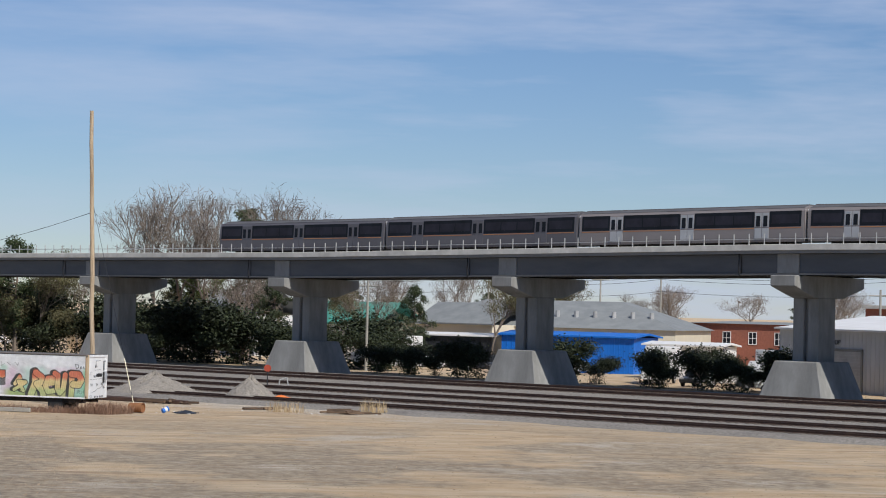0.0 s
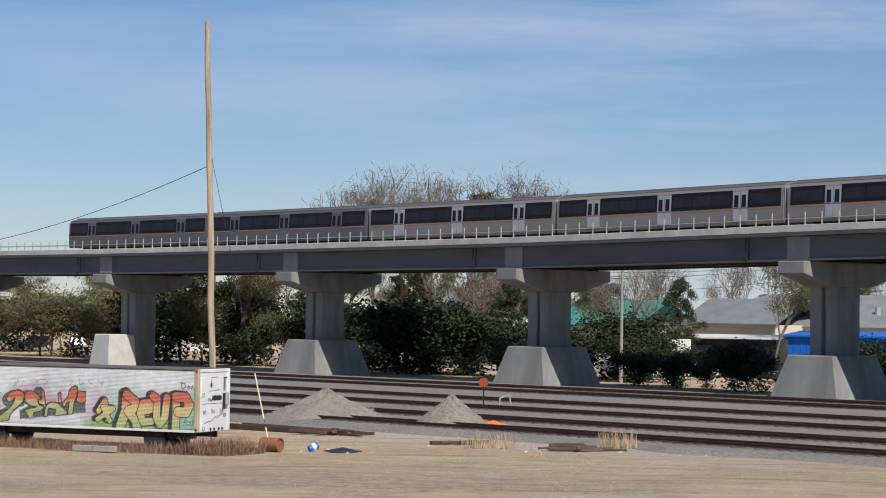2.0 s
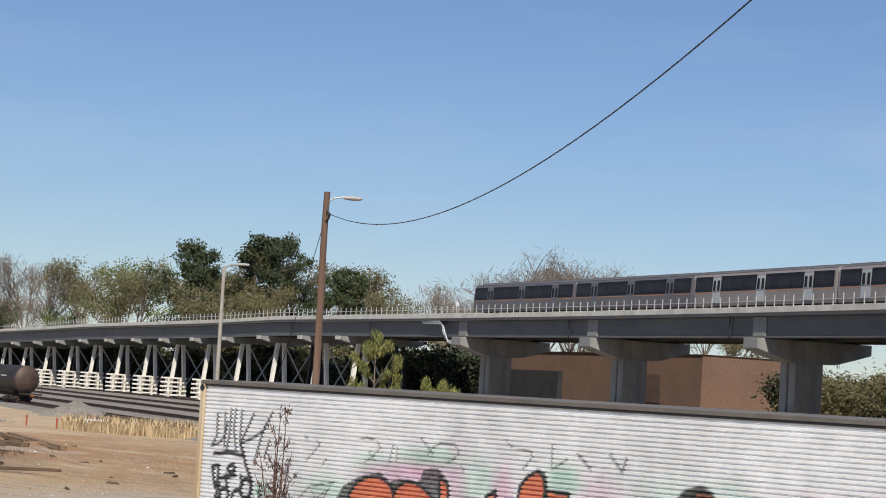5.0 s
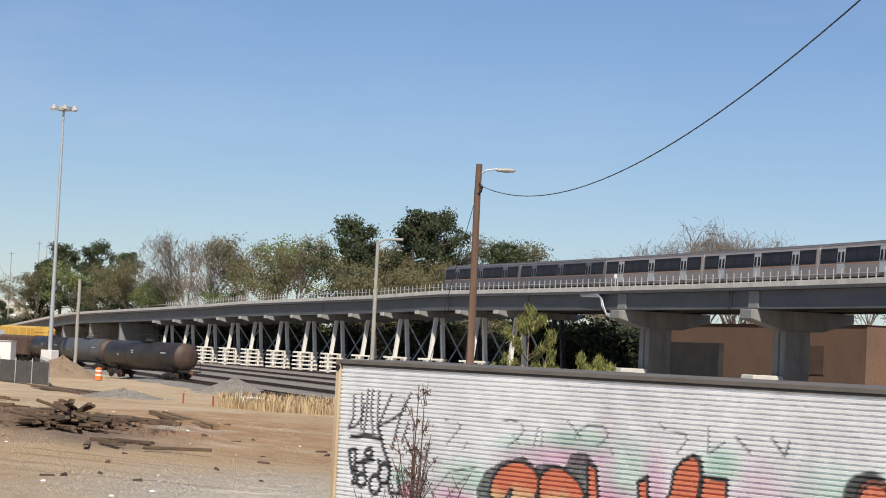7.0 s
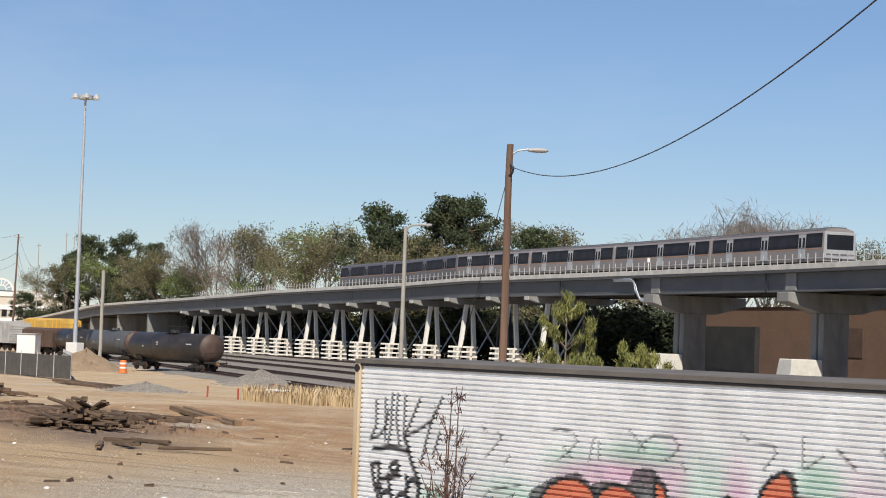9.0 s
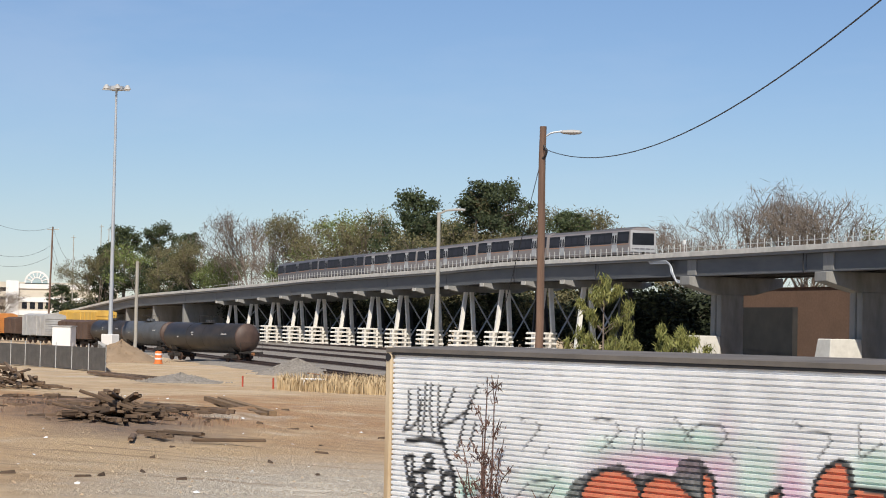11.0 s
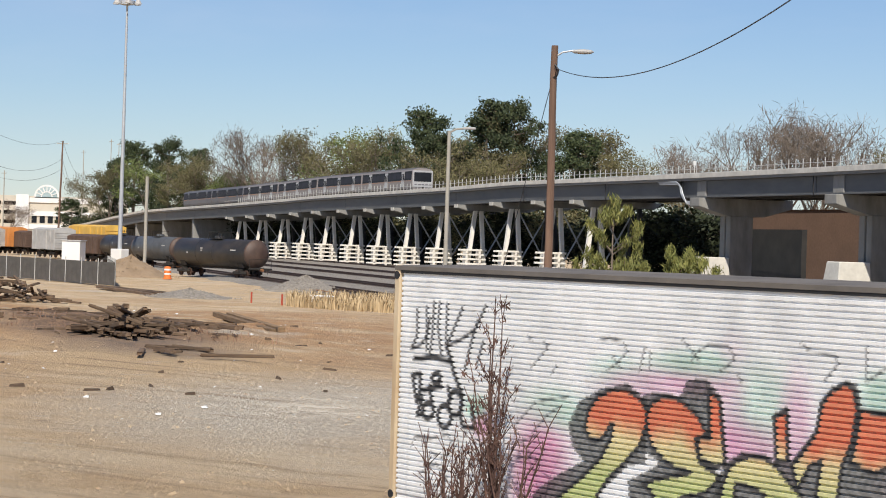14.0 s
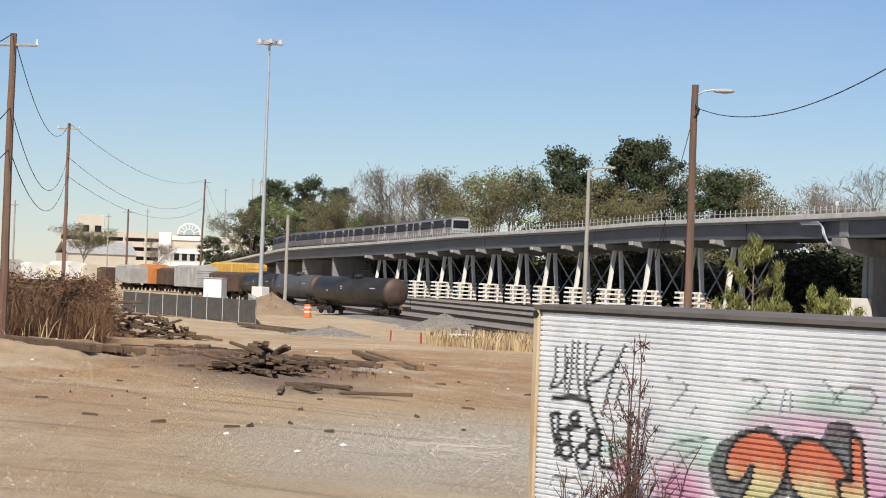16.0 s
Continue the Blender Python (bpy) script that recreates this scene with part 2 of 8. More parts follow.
M["bark"] = mat("bark", (0.16, 0.125, 0.095), (0.24, 0.195, 0.155), 4, 0.95, 0, 0.4, 20, None, 1, 0, (1, 1, 0.2))
M["twig"] = mat("twig", (0.20, 0.155, 0.12), (0.30, 0.24, 0.19), 2, 0.95, 0, 0)
M["dry_grass"] = mat("dry_grass", (0.42, 0.305, 0.165), (0.56, 0.43, 0.26), 2, 0.9, 0, 0)
M["weed"] = mat("dead_weed", (0.20, 0.115, 0.075), (0.33, 0.205, 0.135), 2, 0.95, 0, 0)
M["brush"] = mat("brush_stems", (0.085, 0.044, 0.024), (0.26, 0.145, 0.075), 1.2, 0.95, 0, 0)
M["dead_stem"] = mat("dead_stem", (0.075, 0.042, 0.034), (0.16, 0.09, 0.07), 2, 0.95, 0, 0)
M["pine"] = leafy("pine_needles", (0.022, 0.038, 0.014), (0.070, 0.088, 0.031))
M["pine_young"] = leafy("young_pine_needles", (0.12, 0.14, 0.03), (0.30, 0.29, 0.085))
M["bush"] = leafy("bush_leaves", (0.010, 0.016, 0.006), (0.034, 0.045, 0.014))
M["bud"] = leafy("budding_twigs", (0.095, 0.09, 0.036), (0.19, 0.165, 0.075))
M["bud_grey"] = leafy("grey_budding_twigs", (0.15, 0.12, 0.098), (0.24, 0.20, 0.165))
M["bud_green"] = leafy("spring_leaves", (0.085, 0.115, 0.03), (0.17, 0.20, 0.06))
M["red"] = mat("red_paint", (0.36, 0.05, 0.025), (0.45, 0.08, 0.035), 3, 0.6, 0, 0.05, 20)
M["orange_net"] = mat("orange_net", (0.70, 0.16, 0.03), (0.80, 0.22, 0.05), 3, 0.7, 0, 0.2, 20)
M["tyre"] = mat("tyre_rubber", (0.015, 0.015, 0.015), (0.03, 0.03, 0.03), 6, 0.85, 0, 0.2, 30)
M["yellow_guard"] = mat("guy_guard", (0.72, 0.66, 0.45), (0.80, 0.74, 0.55), 3, 0.5, 0, 0.03, 20)
M["wire"] = mat("wire", (0.018, 0.018, 0.02), (0.03, 0.03, 0.032), 3, 0.6, 0, 0)
M["fence"] = mat("fence_slats", (0.085, 0.08, 0.072), (0.13, 0.12, 0.11), 1.5, 0.7, 0.2, 0.2, 20)
M["fan_glass"] = mat("fan_glass", (0.30, 0.40, 0.42), (0.42, 0.52, 0.54), 0.5, 0.25, 0, 0)
M["teal"] = mat("teal_roof", (0.06, 0.26, 0.20), (0.08, 0.32, 0.25), 1, 0.5, 0, 0)
M["paint_red"] = mat("car_red", (0.16, 0.03, 0.03), (0.2, 0.04, 0.04), 1, 0.3, 0, 0)
M["paint_dark"] = mat("car_dark_paint", (0.02, 0.022, 0.026), (0.03, 0.032, 0.036), 1, 0.3, 0, 0)
M["paint_silver"] = mat("car_silver_paint", (0.45, 0.46, 0.47), (0.5, 0.51, 0.52), 1, 0.3, 0.4, 0)


# ---------- building helpers ----------
def part(name, bm, material, parent=None, label="", m=None, smooth=False):
    me = bpy.data.meshes.new(name)
    bm.to_mesh(me)
    bm.free()
    return link(name, me, material, parent, label, m, smooth)


def link(name, me, material=None, parent=None, label="", m=None, smooth=False):
    if material is not None and not me.materials:
        me.materials.append(material)
    if smooth:
        for p in me.polygons:
            p.use_smooth = True
    ob = new(name, me)
    if parent is not None:
        ob.parent = parent
    if m is not None:
        ob.matrix_basis = m
    if label:
        ob["label"] = label
    return ob


def thing(name, label, category, group="", kind="", m=None):
    ob = new(name)
    ob.empty_display_size = 0.1
    if m is not None:
        ob.matrix_basis = m
    return tagged(ob, label, category, group, kind)


def box(bm, x0, x1, y0, y1, z0, z1, bevel=0.0):
    vs = [bm.verts.new((x, y, z)) for x in (x0, x1) for y in (y0, y1) for z in (z0, z1)]
    fs = [bm.faces.new([vs[k] for k in f]) for f in ((0, 1, 3, 2), (4, 6, 7, 5), (0, 4, 5, 1), (2, 3, 7, 6), (0, 2, 6, 4), (1, 5, 7, 3))]
    if bevel:
        es = list({e for f in fs for e in f.edges})
        bmesh.ops.bevel(bm, geom=es, offset=bevel, segments=1, affect="EDGES")
    return bm


def taper(bm, b, t, z0, z1):
    """A block from a lower rectangle (x0,x1,y0,y1) to an upper one."""
    vs = [bm.verts.new((x, y, z)) for (r, z) in ((b, z0), (t, z1)) for x, y in ((r[0], r[2]), (r[1], r[2]), (r[1], r[3]), (r[0], r[3]))]
    for f in ((3, 2, 1, 0), (4, 5, 6, 7), (0, 1, 5, 4), (1, 2, 6, 5), (2, 3, 7, 6), (3, 0, 4, 7)):
        bm.faces.new([vs[k] for k in f])
    return bm


def rod(bm, p, q, r0, r1=None, n=8, caps=True):
    r1 = r0 if r1 is None else r1
    p, q = Vector(p), Vector(q)
    d = (q - p)
    if d.length < 1e-6:
        return bm
    d.normalize()
    u = d.orthogonal().normalized()
    v = d.cross(u)
    a = [bm.verts.new(p + (u * math.cos(k * 2 * math.pi / n) + v * math.sin(k * 2 * math.pi / n)) * r0) for k in range(n)]
    b = [bm.verts.new(q + (u * math.cos(k * 2 * math.pi / n) + v * math.sin(k * 2 * math.pi / n)) * r1) for k in range(n)]
    for k in range(n):
        bm.faces.new((a[k], a[(k + 1) % n], b[(k + 1) % n], b[k]))
    if caps:
        bm.faces.new(a[::-1])
        bm.faces.new(b)
    return bm


def tube(bm, pts, r, n=6):
    for a, b in zip(pts[:-1], pts[1:]):
        rod(bm, a, b, r, r, n, False)
    return bm


def lathe(bm, prof, n=20, axis="z"):
    """Turn (radius, height) rows round an axis."""
    rings = []
    for r, h in prof:
        ring = []
        for k in range(n):
            a = 2 * math.pi * k / n
            c = (r * math.cos(a), r * math.sin(a), h)
            ring.append(bm.verts.new(c if axis == "z" else (h, c[0], c[1])))
        rings.append(ring)
    for a, b in zip(rings[:-1], rings[1:]):
        for k in range(n):
            bm.faces.new((a[k], a[(k + 1) % n], b[(k + 1) % n], b[k]))
    bm.faces.new(rings[0][::-1])
    bm.faces.new(rings[-1])
    return bm


def extrude_profile(bm, prof, x0, x1, close=True):
    """A closed (y, z) outline drawn out along x."""
    a = [bm.verts.new((x0, y, z)) for y, z in prof]
    b = [bm.verts.new((x1, y, z)) for y, z in prof]
    n = len(prof)
    for k in range(n if close else n - 1):
        bm.faces.new((a[k], b[k], b[(k + 1) % n], a[(k + 1) % n]))
    bm.faces.new(a)
    bm.faces.new(b[::-1])
    bmesh.ops.recalc_face_normals(bm, faces=bm.faces[:])
    return bm


def N():
    return bmesh.new()


def polar(az, r, z=0.0):
    return Vector((r * math.sin(radians(az)), r * math.cos(radians(az)), z))


# the viaduct's line: straight, then a gentle bend
LINE_K, LINE_S0, LINE_S1, LINE_X, LINE_Y = 0.000939, 7.516, 185.0, 9.5, 96.0
LINE_A = math.atan2(-0.733, 0.680) + 0.041891


def on_line(s, n=0.0, z=0.0):
    """Place at s along the viaduct's near edge, n metres behind it, and the heading."""
    if s <= LINE_S0:
        x, y, a = LINE_X + s * math.sin(LINE_A), LINE_Y + s * math.cos(LINE_A), LINE_A
    else:
        c = min(s, LINE_S1)
        a = LINE_A - LINE_K * (c - LINE_S0)
        x = LINE_X + LINE_S0 * math.sin(LINE_A) + (math.cos(a) - math.cos(LINE_A)) / LINE_K + (s - c) * math.sin(a)
        y = LINE_Y + LINE_S0 * math.cos(LINE_A) - (math.sin(a) - math.sin(LINE_A)) / LINE_K + (s - c) * math.cos(a)
    return Vector((x + n * math.cos(a), y - n * math.sin(a), z)), a


def deck_drop(s):
    return float(np.interp(s, [-400, -57, 0, 60, 200, 223, 284, 300, 318, 337, 359, 383, 410, 440, 473, 512, 557], [1.2, 0.9, 0.15, -0.1, 0.0, -0.4, -0.93, -1.26, -1.52, -1.81, -2.07, -2.36, -2.74, -4.07, -5.57, -7.14, -8.63]))


def line_pose(s, n=0.0, z=0.0):
    """Local y runs along the viaduct, local x away from its near edge."""
    p, a = on_line(s, n, z)
    return pose(p.x, p.y, p.z, 0, 0, -math.degrees(a))


def sweep(bm, prof, s0, s1, step=6.0, dz=True):
    """A closed outline of (n, z) drawn along the viaduct."""
    k = max(1, int(math.ceil((s1 - s0) / step)))
    rings = []
    for i in range(k + 1):
        s = s0 + (s1 - s0) * i / k
        rings.append([bm.verts.new(on_line(s, n, z + (deck_drop(s) if dz else 0))[0]) for n, z in prof])
    m = len(prof)
    for a, b in zip(rings[:-1], rings[1:]):
        for j in range(m):
            bm.faces.new((a[j], a[(j + 1) % m], b[(j + 1) % m], b[j]))
    bm.faces.new(rings[0][::-1])
    bm.faces.new(rings[-1])
    bmesh.ops.recalc_face_normals(bm, faces=bm.faces[:])
    return bm

# ---------- ground ----------
T_DIR, N_DIR = Vector((-0.7507, 0.6606, 0)), Vector((0.6606, 0.7507, 0))


def yard(u, off, z=0.0):
    """Place in the rail yard: u metres along the tracks, off metres across."""
    p = T_DIR * u + N_DIR * off
    return Vector((p.x, p.y, z))


def ground_material():
    m = bpy.data.materials.new("yard_ground")
    m.use_nodes = True
    n, l = m.node_tree.nodes, m.node_tree.links
    bs = n["Principled BSDF"]
    geo = n.new("ShaderNodeNewGeometry")

    def tex(scale, detail=6.0, rough=0.6):
        t = n.new("ShaderNodeTexNoise")
        t.inputs["Scale"].default_value, t.inputs["Detail"].default_value, t.inputs["Roughness"].default_value = scale, detail, rough
        l.new(geo.outputs["Position"], t.inputs["Vector"])
        return t.outputs["Fac"]

    def rng(src, a, b):
        r = n.new("ShaderNodeMapRange")
        r.inputs["From Min"].default_value, r.inputs["From Max"].default_value = a, b
        l.new(src, r.inputs["Value"])
        return r.outputs["Result"]

    def mix(f, a, b):
        x = n.new("ShaderNodeMix")
        x.data_type = "RGBA"
        for sock, c in ((x.inputs[6], a), (x.inputs[7], b)):
            if isinstance(c, tuple):
                sock.default_value = (*c, 1)
            else:
                l.new(c, sock)
        l.new(f, x.inputs[0])
        return x.outputs[2]

    def spot(cx, cy, rx, ry, turn, edge=0.45):
        """A patch of other soil with a ragged rim."""
        mp = n.new("ShaderNodeMapping")
        mp.vector_type = "TEXTURE"
        mp.inputs["Location"].default_value = (cx, cy, 0)
        mp.inputs["Rotation"].default_value = (0, 0, radians(turn))
        mp.inputs["Scale"].default_value = (rx, ry, 1000)
        l.new(geo.outputs["Position"], mp.inputs["Vector"])
        ln, ad = n.new("ShaderNodeVectorMath"), n.new("ShaderNodeMath")
        ln.operation, ad.operation = "LENGTH", "MULTIPLY_ADD"
        l.new(mp.outputs["Vector"], ln.inputs[0])
        l.new(rag, ad.inputs[0])
        ad.inputs[1].default_value = 1.5
        l.new(ln.outputs["Value"], ad.inputs[2])
        return rng(ad.outputs[0], 1.75 + edge, 1.75 - edge)

    rag = tex(0.28, 8, 0.68)
    # wheel-worn ways across the lot, faint
    mp = n.new("ShaderNodeMapping")
    mp.inputs["Rotation"].default_value = (0, 0, 0.72)
    mp.inputs["Scale"].default_value = (0.16, 0.5, 1)
    l.new(geo.outputs["Position"], mp.inputs["Vector"])
    tr = n.new("ShaderNodeTexNoise")
    tr.inputs["Scale"].default_value, tr.inputs["Detail"].default_value, tr.inputs["Roughness"].default_value = 1.0, 5.0, 0.6
    l.new(mp.outputs["Vector"], tr.inputs["Vector"])
    sand = mix(rng(tex(0.9, 8, 0.7), 0.34, 0.66), (0.46, 0.315, 0.175), (0.63, 0.465, 0.285))
    worn = mix(rng(tr.outputs["Fac"], 0.42, 0.70), sand, (0.66, 0.53, 0.36))
    red = mix(rng(tex(1.3, 8, 0.72), 0.35, 0.65), (0.33, 0.175, 0.08), (0.54, 0.325, 0.16))
    base = mix(spot(-60, 62, 30, 17, -46, 0.5), worn, red)
    base = mix(spot(-40, 45, 12, 4.0, -42, 0.5), base, (0.56, 0.40, 0.23))
    grit = mix(rng(tex(11.0, 6, 0.8), 0.36, 0.64), (0.36, 0.295, 0.22), (0.76, 0.67, 0.535))
    base = mix(spot(-28.5, 37.5, 9.5, 4.6, -52, 0.45), base, grit)
    base = mix(spot(11, 27, 15, 5.0, -41, 0.5), base, grit)
    base = mix(spot(14, -34, 52, 40, 0, 0.5), base, mix(rng(tex(1.7, 8, 0.75), 0.38, 0.60), (0.23, 0.175, 0.12), (0.50, 0.405, 0.28)))
    base = mix(rng(tex(0.075, 6, 0.6), 0.50, 0.57), base, worn)
    base = mix(spot(-47.0, 51.5, 6.0, 2.6, -35, 0.4), base, (0.235, 0.185, 0.145))
    base = mix(rng(tex(0.11, 8, 0.7), 0.56, 0.66), base, grit)
    dark = mix(rng(tex(0.45, 8, 0.75), 0.60, 0.74), base, (0.30, 0.215, 0.14))
    mp2 = n.new("ShaderNodeMapping")
    mp2.inputs["Rotation"].default_value = (0, 0, -0.62)
    mp2.inputs["Scale"].default_value = (0.10, 1.5, 1)
    l.new(geo.outputs["Position"], mp2.inputs["Vector"])
    rut = n.new("ShaderNodeTexNoise")
    rut.inputs["Scale"].default_value, rut.inputs["Detail"].default_value, rut.inputs["Roughness"].default_value = 1.0, 6.0, 0.65
    l.new(mp2.outputs["Vector"], rut.inputs["Vector"])
    dark = mix(rng(rut.outputs["Fac"], 0.54, 0.68), dark, (0.33, 0.225, 0.13))
    dark = mix(rng(rut.outputs["Fac"], 0.40, 0.28), dark, (0.62, 0.49, 0.33))
    dark = mix(spot(-52.0, 55.5, 9.5, 3.6, -40, 0.5), dark, mix(rng(tex(2.4, 8, 0.8), 0.4, 0.62), (0.17, 0.11, 0.075), (0.36, 0.22, 0.12)))
    litter = mix(rng(tex(3.2, 8, 0.8), 0.62, 0.70), dark, (0.19, 0.14, 0.10))
    litter = mix(rng(tex(19.0, 5, 0.8), 0.60, 0.72), litter, (0.24, 0.19, 0.145))
    l.new(litter, bs.inputs["Base Color"])
    bs.inputs["Roughness"].default_value = 0.95
    bp = n.new("ShaderNodeBump")
    bp.inputs["Strength"].default_value, bp.inputs["Distance"].default_value = 1.0, 0.14
    l.new(tex(7.0, 8, 0.75), bp.inputs["Height"])
    l.new(bp.outputs["Normal"], bs.inputs["Normal"])
    return m


M["ground"] = ground_material()


def ground_height(x, y):
    p = Vector((x, y, 0))
    h = 0.10 * noise.noise(p * 0.13) + 0.035 * noise.noise(p * 0.7)
    off = p.dot(N_DIR)
    flat = min(1.0, max(0.0, (26.0 - off) / 6.0))       # the yard itself is level
    far = 1.0 if math.hypot(x, y) < 260 else 0.0
    # low bank of spoil beyond the open lot
    q = Vector((-58.0, 53.0, 0))
    bank = math.exp(-((x - q.x) ** 2 + (y - q.y) ** 2) / 190.0)
    h += bank * (0.75 + 0.45 * noise.noise(p * 0.45) + 0.22 * noise.noise(p * 1.3))
    return h * flat * far - 0.03


def build_ground():
    xs = sorted(set([-4200, -2200, -1100, -600, -400, -300] + [-250 + 4 * k for k in range(38)] + [-98 + 1.0 * k for k in range(129)] + [31 + 4 * k for k in range(40)] + [220, 300, 450, 700, 1200, 2300, 4200]))
    ys = sorted(set([-4200, -2000, -900, -400, -220] + [-160 + 4 * k for k in range(40)] + [0 + 1.0 * k for k in range(100)] + [100 + 4 * k for k in range(40)] + [270, 330, 420, 600, 900, 1500, 2600, 4200]))
    verts = [(x, y, ground_height(x, y)) for y in ys for x in xs]
    w = len(xs)
    faces = [(j * w + i, j * w + i + 1, (j + 1) * w + i + 1, (j + 1) * w + i) for j in range(len(ys) - 1) for i in range(w - 1)]
    me = bpy.data.meshes.new("ground")
    me.from_pydata(verts, [], faces)
    tagged(link("ground", me, M["ground"], smooth=True), "sandy dirt and gravel lot with reddish soil patches", "ground", kind="structure")


build_ground()


def build_ballast():
    bm = N()
    us = [-160 + 4 * k for k in range(150)]
    rows = []
    rnd = random.Random(4)
    for u in us:
        lo, hi = 26.8 + rnd.uniform(-0.7, 0.7), 80.5 + rnd.uniform(-1, 1)
        rows.append([bm.verts.new(yard(u, o, 0.165 if i else -0.06)) for i, o in enumerate((lo, lo + 1.2, 40, 52, 66, hi))])
    for a, b in zip(rows[:-1], rows[1:]):
        for k in range(5):
            bm.faces.new((a[k], a[k + 1], b[k + 1], b[k]))
    bmesh.ops.recalc_face_normals(bm, faces=bm.faces[:])
    ob = part("ballast_bed", bm, M["ballast"])
    tagged(ob, "grey crushed stone ballast of the rail yard", "ground", kind="structure")


build_ballast()

# ---------- viaduct ----------
viaduct = thing("viaduct", "grey steel girder viaduct with white concrete kerb and railing", "bridge", kind="structure")
PIERS = [-114.0, -84.5, -55.0, -26.0, 2.5, 31.0, 59.5, 89.0, 119.0, 148.0]
S_END = 570.0


def build_deck():
    part("deck_slab", sweep(N(), [(-0.45, 11.0), (-0.45, 10.72), (9.2, 10.72), (9.2, 11.0)], -190, S_END), M["deck"], viaduct)
    part("kerb", sweep(N(), [(-0.55, 10.98), (-0.55, 11.42), (-0.25, 11.46), (-0.25, 10.98)], -190, S_END), M["curb"], viaduct, "pale concrete kerb wall")
    part("kerb", sweep(N(), [(9.0, 10.98), (9.0, 11.45), (9.3, 11.45), (9.3, 10.98)], -190, S_END), M["curb"], viaduct, "pale concrete kerb wall")
    # girders, one piece per span with a joint between
    cuts = [-190, -160, -134] + [p + 4.5 for p in PIERS] + [172.0] + [172.0 + 24.0 * k for k in range(1, 17)]
    for a, b in zip(cuts[:-1], cuts[1:]):
        prof = [(-0.05, 10.70), (0.10, 10.66), (0.10, 9.16), (-0.14, 9.12), (-0.14, 9.02), (0.55, 9.02), (0.55, 9.12), (0.22, 9.16), (0.22, 10.66), (0.5, 10.70)]
        part("girder", sweep(N(), prof, a + 0.06, b - 0.06), M["girder"], viaduct, "grey painted steel plate girder")
        # inner girders carry the under-deck shade in their colour
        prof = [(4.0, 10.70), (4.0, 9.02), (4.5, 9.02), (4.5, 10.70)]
        part("inner_girder", sweep(N(), prof, a + 0.06, b - 0.06), M["shade_dark"], viaduct)
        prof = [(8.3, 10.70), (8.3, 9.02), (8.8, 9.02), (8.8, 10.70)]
        part("inner_girder", sweep(N(), prof, a + 0.06, b - 0.06), M["shade_dark"], viaduct)
    # bearing stiffener panels over the piers
    for s in PIERS:
        bm = N()
        box(bm, -0.02, 0.12, -1.0, 1.0, 9.15, 10.68, 0.02)
        part("stiffener_panel", bm, M["concrete"], viaduct, "lighter panel over the pier", line_pose(s, 0, deck_drop(s)))
    # expansion joints
    for s in [p + 4.5 for p in PIERS] + [172.0, 196.0]:
        bm = N()
        tube(bm, [(-0.16, 0.05, 10.7), (-0.2, 0.0, 10.3), (-0.19, 0.06, 9.8), (-0.16, 0.0, 9.2), (-0.1, 0.03, 8.95)], 0.06, 6)
        part("drain_pipe", bm, M["black"], viaduct, "dark joint drain", line_pose(s, 0, deck_drop(s)))
    # rails of the two lines
    for n in (1.48, 2.92, 6.0, 7.44):
        part("running_rail", sweep(N(), [(n, 11.0), (n, 11.14), (n + 0.07, 11.14), (n + 0.07, 11.0)], -190, S_END, 10), M["rail"], viaduct)
    # railing
    bm = N()
    box(bm, -0.035, 0.035, -0.03, 0.03, 0, 1.0)
    me = bpy.data.meshes.new("railing_post")
    bm.to_mesh(me)
    bm.free()
    s, k = -95.0, 0
    while s < 330:
        if s >= -20 or k < 300:
            link("railing_post", me, M["post"], viaduct, "", line_pose(s, -0.33, 11.3 + deck_drop(s)))
        s += 1.45
        k += 1
    part("handrail", sweep(N(), [(-0.35, 11.86), (-0.35, 11.91), (-0.31, 11.91), (-0.31, 11.86)], -190, 340, 6), M["post"], viaduct)
    part("handrail", sweep(N(), [(9.1, 12.22), (9.1, 12.28), (9.14, 12.28), (9.14, 12.22)], -190, 340, 8), M["post"], viaduct)
    # trackside signal box and cable pipes at the change of spans
    bm = N()
    box(bm, -0.15, 0.15, -0.12, 0.12, 12.3, 12.75, 0.03)
    rod(bm, (0, 0, 11.4), (0, 0, 12.35), 0.04)
    part("signal_box", bm, M["white"], viaduct, "small white trackside box", line_pose(150.5, 0.3, deck_drop(150)))
    bm = N()
    for i, (dx, dz) in enumerate(((0, 0), (0.22, -0.12), (0.42, -0.26))):
        tube(bm, [(-0.3, 7 - dx, 10.7 + dz), (-0.45, 2.2 - dx, 10.62 + dz), (-0.5, 1.2 - dx, 10.3 + dz), (-0.5, 0.8 - dx, 9.4), (-0.4, 0.1 - dx, 8.7 + dz), (-0.1, -1.4, 8.45 + dz), (1.5, -3.5, 8.4 + dz)], 0.07, 8)
    part("cable_pipe", bm, M["steel_grey"], viaduct, "bundle of bent grey cable pipes", line_pose(151.0, 0, 0))


build_deck()


